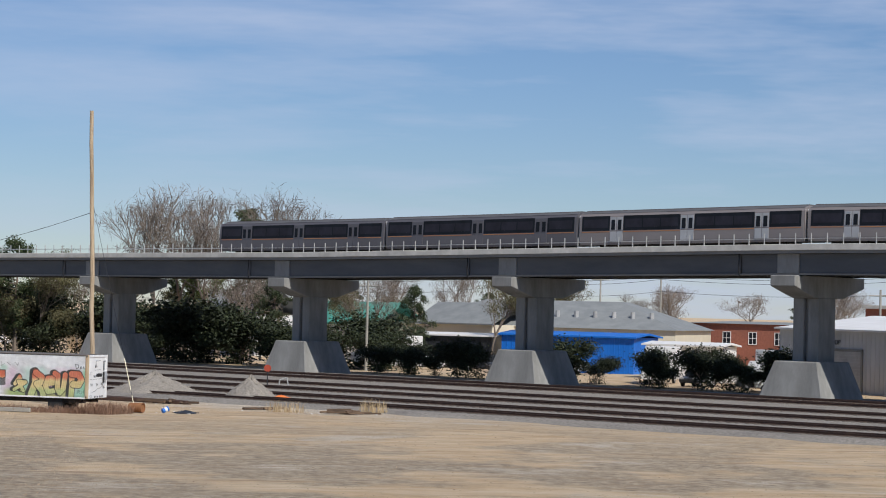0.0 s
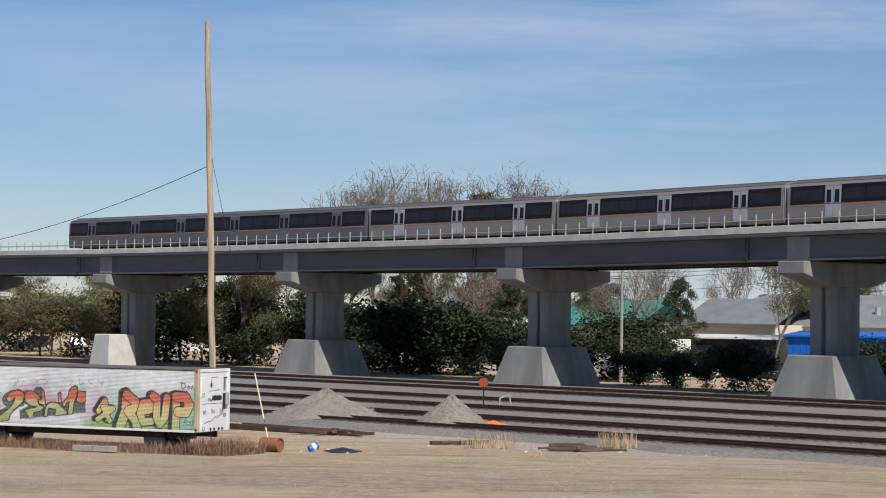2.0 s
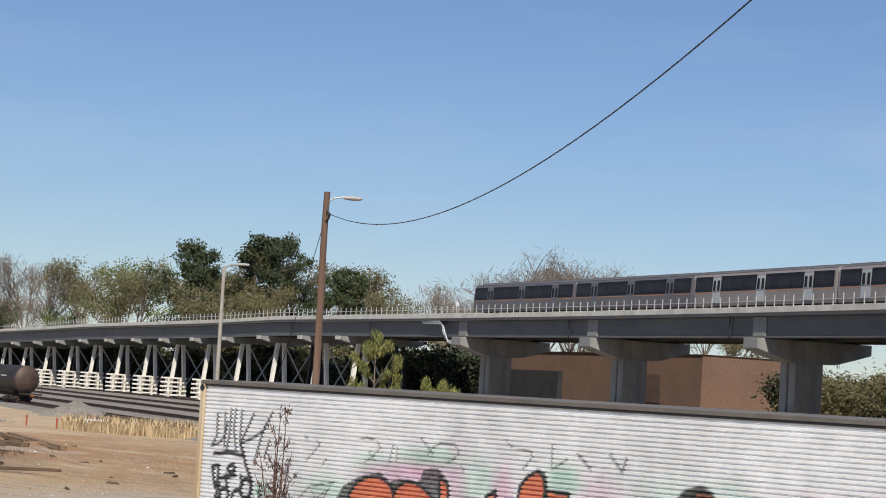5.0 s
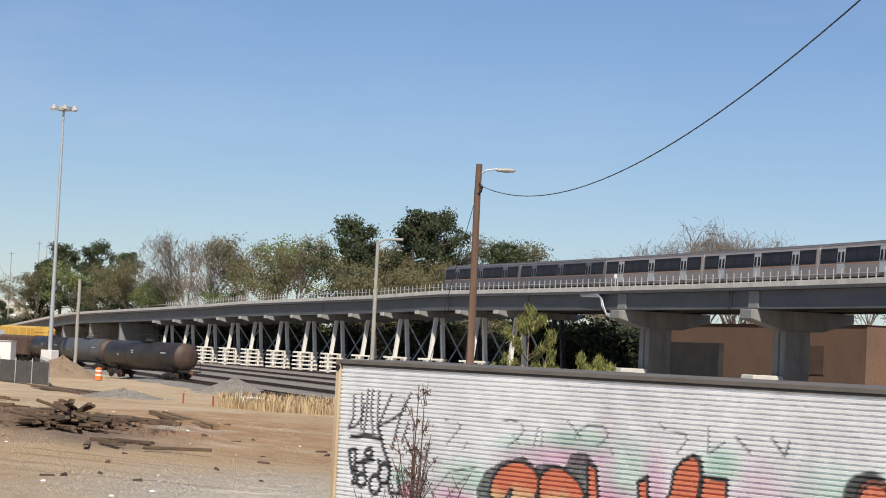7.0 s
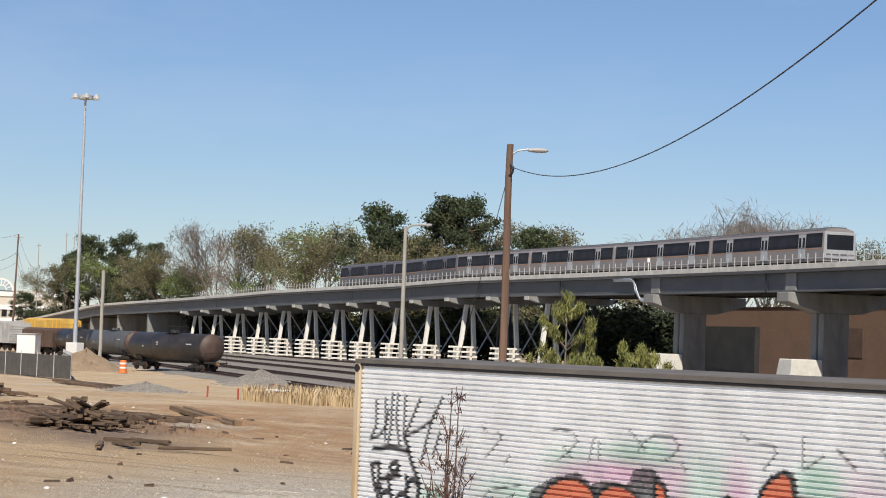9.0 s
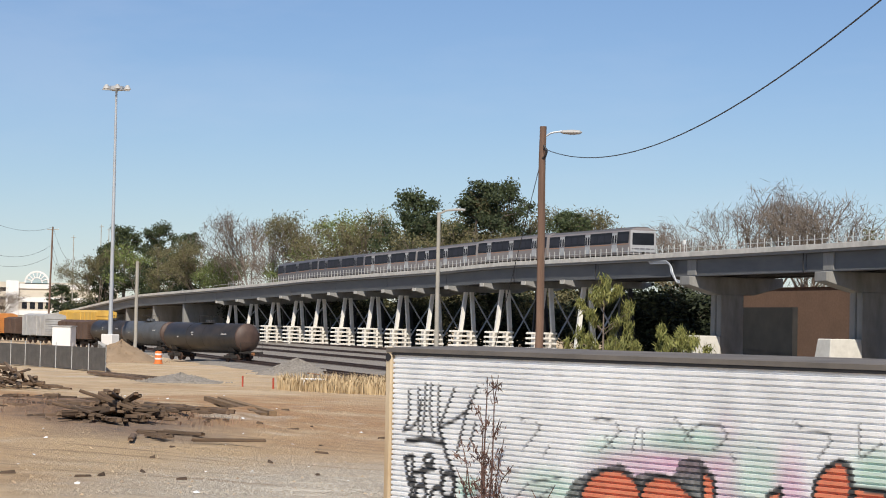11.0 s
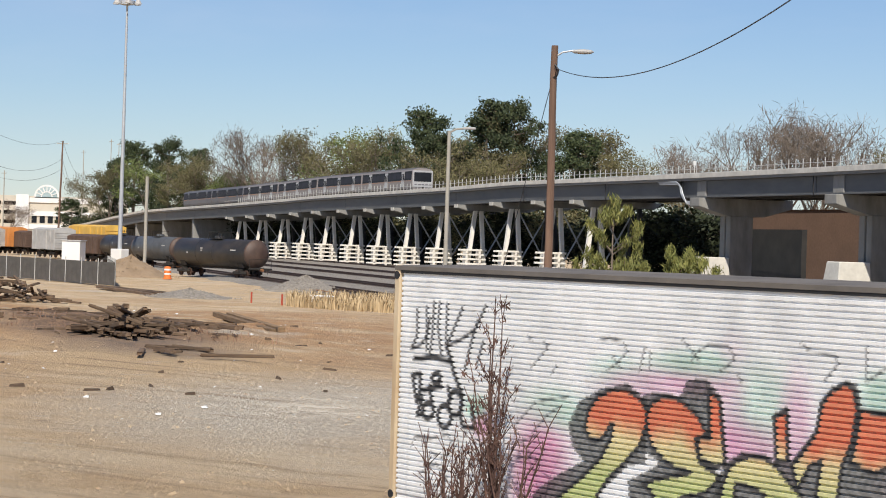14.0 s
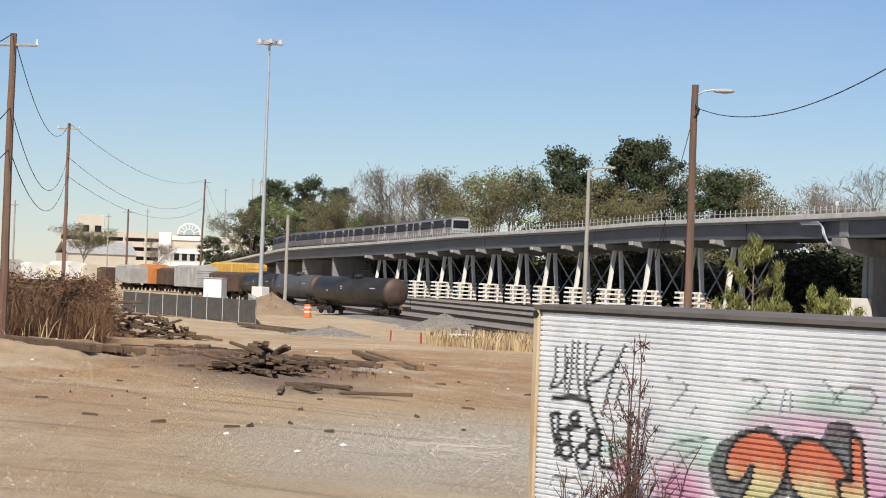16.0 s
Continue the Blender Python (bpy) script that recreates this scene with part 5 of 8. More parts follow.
def build_far_poles():
    # slim metal lamp post
    b = polar(-34.1, 112)
    t = thing("lamp_post", "slim tan lamp post with a small arm", "street lamp")
    bm = N()
    rod(bm, b, b + Vector((0, 0, 9.4)), 0.13, 0.09, 10)
    part("pole", bm, M["mast_pole"], t)
    right = Vector((math.cos(radians(-34.1)), -math.sin(radians(-34.1)), 0))
    bm = N()
    tube(bm, [b + Vector((0, 0, 9.3)), b + right * 0.35 + Vector((0, 0, 9.5)), b + right * 0.9 + Vector((0, 0, 9.55))], 0.05, 6)
    part("arm", bm, M["mast_pole"], t)
    bm = N()
    box(bm, -0.3, 0.35, -0.12, 0.12, -0.06, 0.07, 0.03)
    c = b + right * 1.0 + Vector((0, 0, 9.55))
    part("lamp_head", bm, M["hopper"], t, "", pose(c.x, c.y, c.z, 0, 0, 34))
    # high mast
    b = polar(-42.6, 230)
    t = thing("light_mast", "tall grey yard light mast with a ring of floodlights", "light mast")
    bm = N()
    rod(bm, b, b + Vector((0, 0, 28.0)), 0.24, 0.11, 12)
    part("pole", bm, M["steel_grey"], t)
    bm = N()
    box(bm, b.x - 0.75, b.x + 0.75, b.y - 0.6, b.y + 0.6, 0, 2.0, 0.05)
    part("base", bm, M["white"], t, "white base block")
    bm = N()
    rod(bm, b + Vector((0, 0, 27.5)), b + Vector((0, 0, 27.9)), 0.8, 0.8, 16)
    part("crown", bm, M["steel_grey"], t)
    for k in range(6):
        a = k * math.pi / 3 + 0.3
        bm = N()
        c = b + Vector((1.25 * math.cos(a), 1.25 * math.sin(a), 27.55))
        rod(bm, c, c + Vector((0, 0, 0.45)), 0.38, 0.16, 10)
        part("floodlight", bm, M["hopper"], t)
    # bare grey post by the tank cars
    b = polar(-41.95, 205)
    t = thing("wooden_post", "bare grey wooden post beside the tank cars", "post")
    bm = N()
    pole_mesh(bm, b, b + Vector((0, 0, 9.0)), 0.17, 0.15, 0.02, 2, 8)
    part("pole", bm, M["mast_pole"], t)
    # utility poles with cross-arms along the yard edge
    tops = []
    for az, r, h, lean in ((-49.2, 96, 13.5, 0.0), (-47.7, 210, 17.0, 0.0), (-44.2, 400, 20.0, 0.6), (-46.1, 360, 13.0, 0.0)):
        b = polar(az, r)
        t = thing("utility_pole", "brown wooden utility pole with short cross-arm", "utility pole", "yard edge utility poles")
        top = b + Vector((lean, 0, h))
        bm = N()
        pole_mesh(bm, b, top, 0.20, 0.14, 0.02, int(r), 8)
        part("pole", bm, M["wood_old"], t)
        bm = N()
        d = Vector((0.9, 0.43, 0)) * 1.1
        rod(bm, top - d + Vector((0, 0, -0.5)), top + d + Vector((0, 0, -0.5)), 0.06, 0.06, 6)
        part("cross_arm", bm, M["mast_pole"], t)
        bm = N()
        for e in (-1, 0, 1):
            rod(bm, top + d * e + Vector((0, 0, -0.5)), top + d * e + Vector((0, 0, -0.25)), 0.06, 0.04, 6)
        part("insulator", bm, M["white"], t)
        tops.append(top)
    t = thing("overhead_wire", "sagging utility wires along the edge of the yard", "wire", kind="structure")
    far = polar(-43.5, 520, 17)
    for dz, dr in ((0.0, 2.6), (-3.2, 3.4), (-5.0, 3.0)):
        bm = N()
        back = polar(-58, 55, 13.2)
        pts = [back, tops[0], tops[1], tops[2], far]
        for a, b in zip(pts[:-1], pts[1:]):
            tube(bm, sag(a + Vector((0, 0, dz)), b + Vector((0, 0, dz)), dr, 18), 0.022, 4)
        part("wire", bm, M["wire"], t)


build_near_pole()
build_lamp_pole()
build_wires()
build_far_poles()

# ---------- vegetation ----------
def grow(seed, h, spread=0.55, levels=4, fork=3, start=0.3):
    """Limbs as (start, end, r0, r1) and the twig tips of a branching tree."""
    rnd = random.Random(seed)
    segs, tips = [], []

    def limb(p, d, length, r, lev):
        k = 3
        for i in range(k):
            d = (d + Vector((rnd.uniform(-1, 1), rnd.uniform(-1, 1), rnd.uniform(-0.3, 0.7))) * 0.16).normalized()
            q = p + d * length / k
            segs.append((p.copy(), q.copy(), r * (1 - 0.22 * i), r * (1 - 0.22 * (i + 1))))
            p = q
            if lev and i == k - 2:
                side = (d + Vector((rnd.uniform(-1, 1), rnd.uniform(-1, 1), rnd.uniform(-0.2, 0.5))) * spread * 1.5).normalized()
                limb(p, side, length * 0.6, r * 0.45, lev - 1)
        if lev == 0:
            tips.append((p, d))
            return
        for _ in range(fork if lev > 1 else 2):
            e = (d + Vector((rnd.uniform(-1, 1), rnd.uniform(-1, 1), rnd.uniform(-0.35, 0.6))) * spread).normalized()
            limb(p, e, length * rnd.uniform(0.6, 0.82), r * 0.55, lev - 1)

    limb(Vector((0, 0, -0.2)), Vector((0, 0, 1)), h * start, h * 0.016 + 0.04, levels)
    top = max(t[0].z for t in tips)
    f = h / top
    return [(a * f, b * f, ra, rb) for a, b, ra, rb in segs], [(p * f, d) for p, d in tips]


def wood_mesh(name, segs, thin=0.012, n=5):
    vs, fs = [], []
    for a, b, r0, r1 in segs:
        d = (b - a)
        if d.length < 1e-4:
            continue
        d.normalize()
        u = d.orthogonal().normalized()
        v = d.cross(u)
        m = n if r0 > 0.05 else 3
        k = len(vs)
        for p, r in ((a, max(r0, thin)), (b, max(r1, thin))):
            for i in range(m):
                c = 2 * math.pi * i / m
                vs.append(p + (u * math.cos(c) + v * math.sin(c)) * r)
        fs += [(k + i, k + (i + 1) % m, k + m + (i + 1) % m, k + m + i) for i in range(m)]
    me = bpy.data.meshes.new(name)
    me.from_pydata([tuple(v) for v in vs], [], fs)
    return me


def leaf_mesh(name, tips, per, size, scatter, seed, long=1.6, up=0.2):
    """Small leaves or twig sprays round the limb ends."""
    rnd = random.Random(seed)
    vs, fs = [], []
    for p, d in tips:
        for _ in range(per):
            c = p + Vector((rnd.gauss(0, 1), rnd.gauss(0, 1), rnd.gauss(0, 0.8))) * scatter
            e = Vector((rnd.uniform(-1, 1), rnd.uniform(-1, 1), rnd.uniform(-1, 1) + up)).normalized()
            g = e.orthogonal().normalized()
            g.rotate(Matrix.Rotation(rnd.uniform(0, 6.28), 3, e))
            s = size * rnd.uniform(0.6, 1.4)
            k = len(vs)
            vs += [c - e * s * long * 0.5, c + g * s * 0.5, c + e * s * long * 0.5, c - g * s * 0.5]
            fs.append((k, k + 1, k + 2, k + 3))
    me = bpy.data.meshes.new(name)
    me.from_pydata([tuple(v) for v in vs], [], fs)
    return me


def pine_parts(seed, h, crown_from=0.4, width=0.2, per=70, size=0.42):
    rnd = random.Random(seed)
    segs = []
    p = Vector((0, 0, -0.2))
    for i in range(8):
        q = Vector((rnd.uniform(-0.2, 0.2), rnd.uniform(-0.2, 0.2), h * (i + 1) / 8.3))
        segs.append((p, q, 0.02 * h * (1 - i / 9), 0.02 * h * (1 - (i + 1) / 9)))
        p = q
    tips = []
    # boughs end in rounded tufts of needles with sky between them
    for i in range(58):
        g = (i + rnd.random()) / 58
        f = crown_from + (1 - crown_from) * g
        a = rnd.uniform(0, 6.28)
        w = h * width * (0.35 + 1.2 * math.sin((g * 0.84 + 0.16) * math.pi)) * rnd.uniform(0.35, 1.15)
        b = Vector((0, 0, h * f * 0.97))
        e = b + Vector((w * math.cos(a), w * math.sin(a), h * 0.035 * rnd.uniform(-0.3, 1.6)))
        segs.append((b, e, 0.09, 0.03))
        for k in range(3):
            c = b.lerp(e, rnd.uniform(0.6, 1.05)) + Vector((rnd.gauss(0, 0.5), rnd.gauss(0, 0.5), rnd.gauss(0, 0.35)))
            segs.append((b.lerp(e, 0.6), c, 0.04, 0.02))
            tips.append((c, Vector((0, 0, 1))))
    return segs, tips


PLANTS = {}


def make_plants():
    for k in range(3):
        s, t = grow(20 + k, 19.0, 0.62, 4, 3, 0.26)
        PLANTS["bare", k] = (wood_mesh("bare_limbs", s, 0.035), leaf_mesh("bare_twigs", t, 16, 0.045, 0.6, k, 24.0, 0.9), M["bark"], M["bud_grey"])
    for k in range(3):
        s, t = grow(40 + k, 17.0, 0.6, 4, 3, 0.2)
        PLANTS["bud", k] = (wood_mesh("budding_limbs", s, 0.03), leaf_mesh("budding_twigs", t, 44, 0.10, 0.5, 9 + k, 3.6, 0.5), M["bark"], M["bud"])
    for k in range(2):
        s, t = grow(60 + k, 15.0, 0.55, 4, 3, 0.22)
        PLANTS["green", k] = (wood_mesh("leafing_limbs", s, 0.03), leaf_mesh("spring_leaves", t, 34, 0.15, 0.48, 19 + k, 1.8), M["bark"], M["bud_green"])
    for k in range(3):
        s, t = pine_parts(80 + k, 24.0, 0.24 + 0.08 * k, 0.15)
        PLANTS["pine", k] = (wood_mesh("pine_limbs", s, 0.03), leaf_mesh("pine_needles", t, 75, 0.20, 0.46, 29 + k, 2.2, 0.8), M["bark"], M["pine"])
    for k in range(3):
        s, t = grow(100 + k, 4.0, 0.95, 3, 3, 0.12)
        t = t + [(q[1], Vector((0, 0, 1))) for q in s if q[1].z > 0.3][::2] + [(Vector((0.5 * math.cos(a), 0.5 * math.sin(a), 0.4)), Vector((0, 0, 1))) for a in range(6)]
        PLANTS["bush", k] = (wood_mesh("bush_stems", s, 0.015), leaf_mesh("bush_leaves", t, 40, 0.13, 0.42, 39 + k, 1.7), M["bark"], M["bush"])
    for k in range(2):
        s, t = grow(120 + k, 5.0, 0.9, 3, 3, 0.15)
        t = t + [(q[1], Vector((0, 0, 1))) for q in s][::3]
        PLANTS["scrub", k] = (wood_mesh("scrub_stems", s, 0.015), leaf_mesh("scrub_twigs", t, 34, 0.07, 0.5, 49 + k, 4.0), M["bark"], M["bud"])

    for k in range(2):
        PLANTS["brushwood", k] = (PLANTS["scrub", k][0], PLANTS["scrub", k][1].copy(), M["dead_stem"], M["brush"])


make_plants()
PLANT_TEXT = {"bare": ("grey bare-branched tree with fine twigs", "tree"), "bud": ("brown budding deciduous tree", "tree"), "green": ("tree with fresh yellow-green spring leaves", "tree"),
              "pine": ("tall dark green pine with a clumped crown", "tree"), "bush": ("dark green evergreen bush", "bush"), "scrub": ("brown budding scrub bush", "bush"), "brushwood": ("tangled leafless brown scrub at the lot's edge", "bush")}


def plant(kind, variant, p, h, turn=0.0, wide=1.0, group=""):
    wood, leaf, mw, ml = PLANTS[kind, variant]
    base = {"bare": 19.0, "bud": 17.0, "green": 15.0, "pine": 24.0, "bush": 4.0, "scrub": 5.0, "brushwood": 5.0}[kind]
    lab, cat = PLANT_TEXT[kind]
    t = thing("tree" if cat == "tree" else "bush", lab, cat, group or ("trees" if cat == "tree" else "bushes") + " behind the viaduct", m=pose(p[0], p[1], 0, 0, 0, turn) @ Matrix.Diagonal((h / base * wide, h / base * wide, h / base, 1)))
    link("trunk" if cat == "tree" else "stem", wood, mw, t)
    link("crown", leaf, ml, t)


def build_plants():
    rnd = random.Random(77)
    # tree line behind the trestle: azimuth, range, height, kind
    rows = [(-42.75, 385, 16.5, "pine", 1), (-42.3, 380, 19.5, "pine", 2), (-41.4, 375, 20, "pine", 0), (-40.6, 372, 18, "pine", 1), (-42.8, 372, 15, "bud", 2), (-41.9, 370, 16, "green", 1), (-41.0, 366, 15.5, "bud", 0), (-40.2, 352, 16, "bud", 1), (-39.6, 372, 15, "green", 1), (-38.9, 365, 22, "bare", 0), (-38.2, 362, 19.5, "bare", 1), (-39.8, 345, 13, "green", 0), (-38.0, 348, 13, "green", 1),
            (-37.3, 352, 20.5, "bud", 0), (-36.6, 350, 21, "green", 1), (-36.0, 348, 21, "bud", 2), (-34.75, 345, 24.8, "pine", 0), (-34.4, 346, 21, "pine", 2), (-33.9, 338, 19, "bud", 1), (-34.8, 336, 16.5, "green", 0), (-33.0, 330, 17.5, "bud", 2), (-33.1, 340, 25.5, "pine", 1), (-32.4, 338, 26, "pine", 0), (-32.0, 342, 24, "bud", 2), (-31.3, 345, 22, "bud", 0), (-30.7, 330, 21, "pine", 2), (-30.1, 335, 18.5, "bud", 1), (-29.4, 330, 17, "bud", 2), (-28.5, 322, 19, "bare", 2), (-27.9, 318, 18.5, "bare", 1), (-27.2, 315, 15, "bud", 0),
            (-26.3, 290, 21.5, "bare", 0), (-25.5, 285, 20, "bare", 2), (-24.7, 282, 22, "bare", 1), (-24.0, 278, 20, "bare", 0), (-22.6, 270, 17, "bud", 1), (-21.2, 262, 16, "bud", 2)]
    line = [on_line(40 + 2 * k, 9)[0] for k in range(220)]
    for az, r, h, kind, v in rows:
        edge = min(line, key=lambda p: abs(math.degrees(math.atan2(p.x, p.y)) - az)).length
        far = max(r, edge + rnd.uniform(22, 34))          # always clear of the viaduct
        h = 3.6 + (h - 3.6) * far / r
        plant(kind, v, polar(az, far), h, rnd.uniform(0, 360), rnd.uniform(1.0, 1.25))
    # trees and bushes close behind the viaduct
    for s in range(56, 178, 3):
        n = rnd.uniform(12, 21)
        p = on_line(s + rnd.uniform(-2, 2), n + (16 if 112 < s < 174 else 0))[0]
        plant(rnd.choice(["bush", "bush", "scrub"]), rnd.randrange(2), p, rnd.uniform(5, 8), rnd.uniform(0, 360), rnd.uniform(1.0, 1.5))
    for s in range(56, 100, 7):
        p = on_line(s + rnd.uniform(-2, 2), rnd.uniform(24, 34))[0]
        plant(rnd.choice(["bud", "green"]), rnd.randrange(2), p, rnd.uniform(8, 11), rnd.uniform(0, 360), 1.1)
    for s in range(176, 540, 4):
        p = on_line(s, rnd.uniform(12, 16))[0]
        plant(rnd.choice(["bush", "scrub"]), rnd.randrange(2), p, rnd.uniform(6, 8.5), rnd.uniform(0, 360), 1.5)
    for s in range(6, 60, 3):
        p = on_line(s + rnd.uniform(-2, 2), rnd.uniform(14, 20))[0]
        plant("bush", rnd.randrange(3), p, rnd.uniform(3.5, 6.5), rnd.uniform(0, 360), 1.4)
    for s in range(8, 58, 6):
        p = on_line(s + rnd.uniform(-2, 2), rnd.uniform(26, 40))[0]
        plant(rnd.choice(["bud", "green", "bare", "pine"]), rnd.randrange(2), p, rnd.uniform(9, 12), rnd.uniform(0, 360), 1.0)
    # the tall bare crowns over the deck
    for az, r, h, k, v in ((-3.6, 150, 19.5, "bare", 0), (-1.9, 155, 20.5, "bare", 1), (-0.2, 150, 19.0, "bare", 2), (2.6, 158, 20.5, "bare", 0), (0.9, 160, 18.0, "pine", 1), (-9.4, 150, 13.6, "pine", 0), (-8.2, 150, 12.2, "bud", 1)):
        plant(k, v, polar(az, r), h, rnd.uniform(0, 360), 1.0)
    # low bushes in front of the car parks, just past the far track
    for s in list(range(-14, 2, 3)) + list(range(-25, -16, 3)) + list(range(-50, -31, 3)):
        p = on_line(s + rnd.uniform(-1, 1), rnd.uniform(10.5, 13.5))[0]
        plant("bush", rnd.randrange(3), p, rnd.uniform(1.8, 3.9), rnd.uniform(0, 360), 1.3)
    # tangled scrub at the edge of the lot
    for k in range(26):
        az = rnd.uniform(-52.5, -46.7)
        plant("brushwood", k % 2, polar(az, rnd.uniform(100, 126)), rnd.uniform(1.8, 3.3), rnd.uniform(0, 360), 1.6, "scrub by the lot")
    # distant trees to the east
    for az in range(6, 48, 3):
        r = rnd.uniform(190, 240)
        plant(rnd.choice(["bare", "bare", "bud", "green"]), rnd.randrange(2), polar(az + rnd.uniform(-1, 1), r), rnd.uniform(10, 14), rnd.uniform(0, 360), 1.0)
    for az, r, h in ((38.5, 150, 13), (40.5, 146, 14.5), (42.5, 140, 14), (44.5, 140, 13), (47, 140, 14)):
        plant("pine", int(az) % 3, polar(az, r), h, az * 9, 1.7)
    # far wooded skyline all round
    for az in range(-60, 75, 2):
        plant(rnd.choice(["bud", "bare", "pine"]), rnd.randrange(3), polar(az + rnd.uniform(-0.8, 0.8), rnd.uniform(560, 640)), rnd.uniform(10, 15), rnd.uniform(0, 360), 1.8)


build_plants()


def build_young_pine():
    t = thing("young_pine", "bushy young yellow-green pine beyond the trailer", "tree")
    for k, (x, y, h) in enumerate(((-29.7, 52.0, 5.0), (-27.6, 52.6, 3.6), (-30.6, 52.4, 3.0), (-28.8, 51.6, 3.2), (-26.6, 52.2, 2.7))):
        rnd = random.Random(200 + k)
        segs = [(Vector((0, 0, -0.2)), Vector((0, 0, h * 0.97)), 0.06, 0.012)]
        tips = []
        for i in range(24):
            f = 0.15 + 0.8 * (i // 4) / 6 + rnd.uniform(0, 0.03)
            a = i * 1.57 + rnd.uniform(-0.5, 0.5)
            w = (h * 0.24 * (1.25 - f) + 0.16) * rnd.uniform(0.6, 1.15)
            b = Vector((0, 0, h * f))
            e = b + Vector((w * math.cos(a), w * math.sin(a), w * 0.7))
            tip = e + Vector((0, 0, rnd.uniform(0.12, 0.35)))
            segs += [(b, e, 0.022, 0.010), (e, tip, 0.010, 0.006)]
            tips += [(b.lerp(e, q), Vector((0, 0, 1))) for q in (0.55, 0.85)] + [(e.lerp(tip, q), Vector((0, 0, 1))) for q in (0.1, 0.5, 0.9)]
        tips += [(Vector((0, 0, h * q)), Vector((0, 0, 1))) for q in (0.88, 0.91, 0.94, 0.97, 1.0)]
        m = pose(x, y, 0)
        link("stem", wood_mesh("young_stem", segs, 0.008), M["bark"], t, "", m)
        link("foliage", leaf_mesh("young_needles", tips, 34, 0.028, 0.065, 210 + k, 8.0, 1.4), M["pine_young"], t, "", m)


build_young_pine()


def blades(name, label, area, count, h, material, seed, cat="grass", lean=0.35, wide=0.02):
    """Dry stalks in a patch given by a function that returns a place."""
    rnd = random.Random(seed)
    vs, fs = [], []
    for _ in range(count):
        x, y = area(rnd)
        z = ground_height(x, y)
        hh = h * rnd.uniform(0.45, 1.15)
        a, b = rnd.uniform(0, 6.28), rnd.uniform(0, lean)
        d = Vector((math.cos(a) * b, math.sin(a) * b, 1)).normalized()
        s = Vector((math.cos(a + 1.6), math.sin(a + 1.6), 0)) * wide * rnd.uniform(0.6, 1.4)
        p = Vector((x, y, z - 0.02))
        mid = p + d * hh * 0.6
        tip = p + d * hh + Vector((math.cos(a), math.sin(a), -0.3)) * hh * 0.18
        k = len(vs)
        vs += [p - s, p + s, mid + s * 0.7, mid - s * 0.7, tip]
        fs += [(k, k + 1, k + 2, k + 3), (k + 3, k + 2, k + 4)]
    me = bpy.data.meshes.new(name)
    me.from_pydata([tuple(v) for v in vs], [], fs)
    ob = link(name, me, material)
    return tagged(ob, label, cat, kind="stuff")


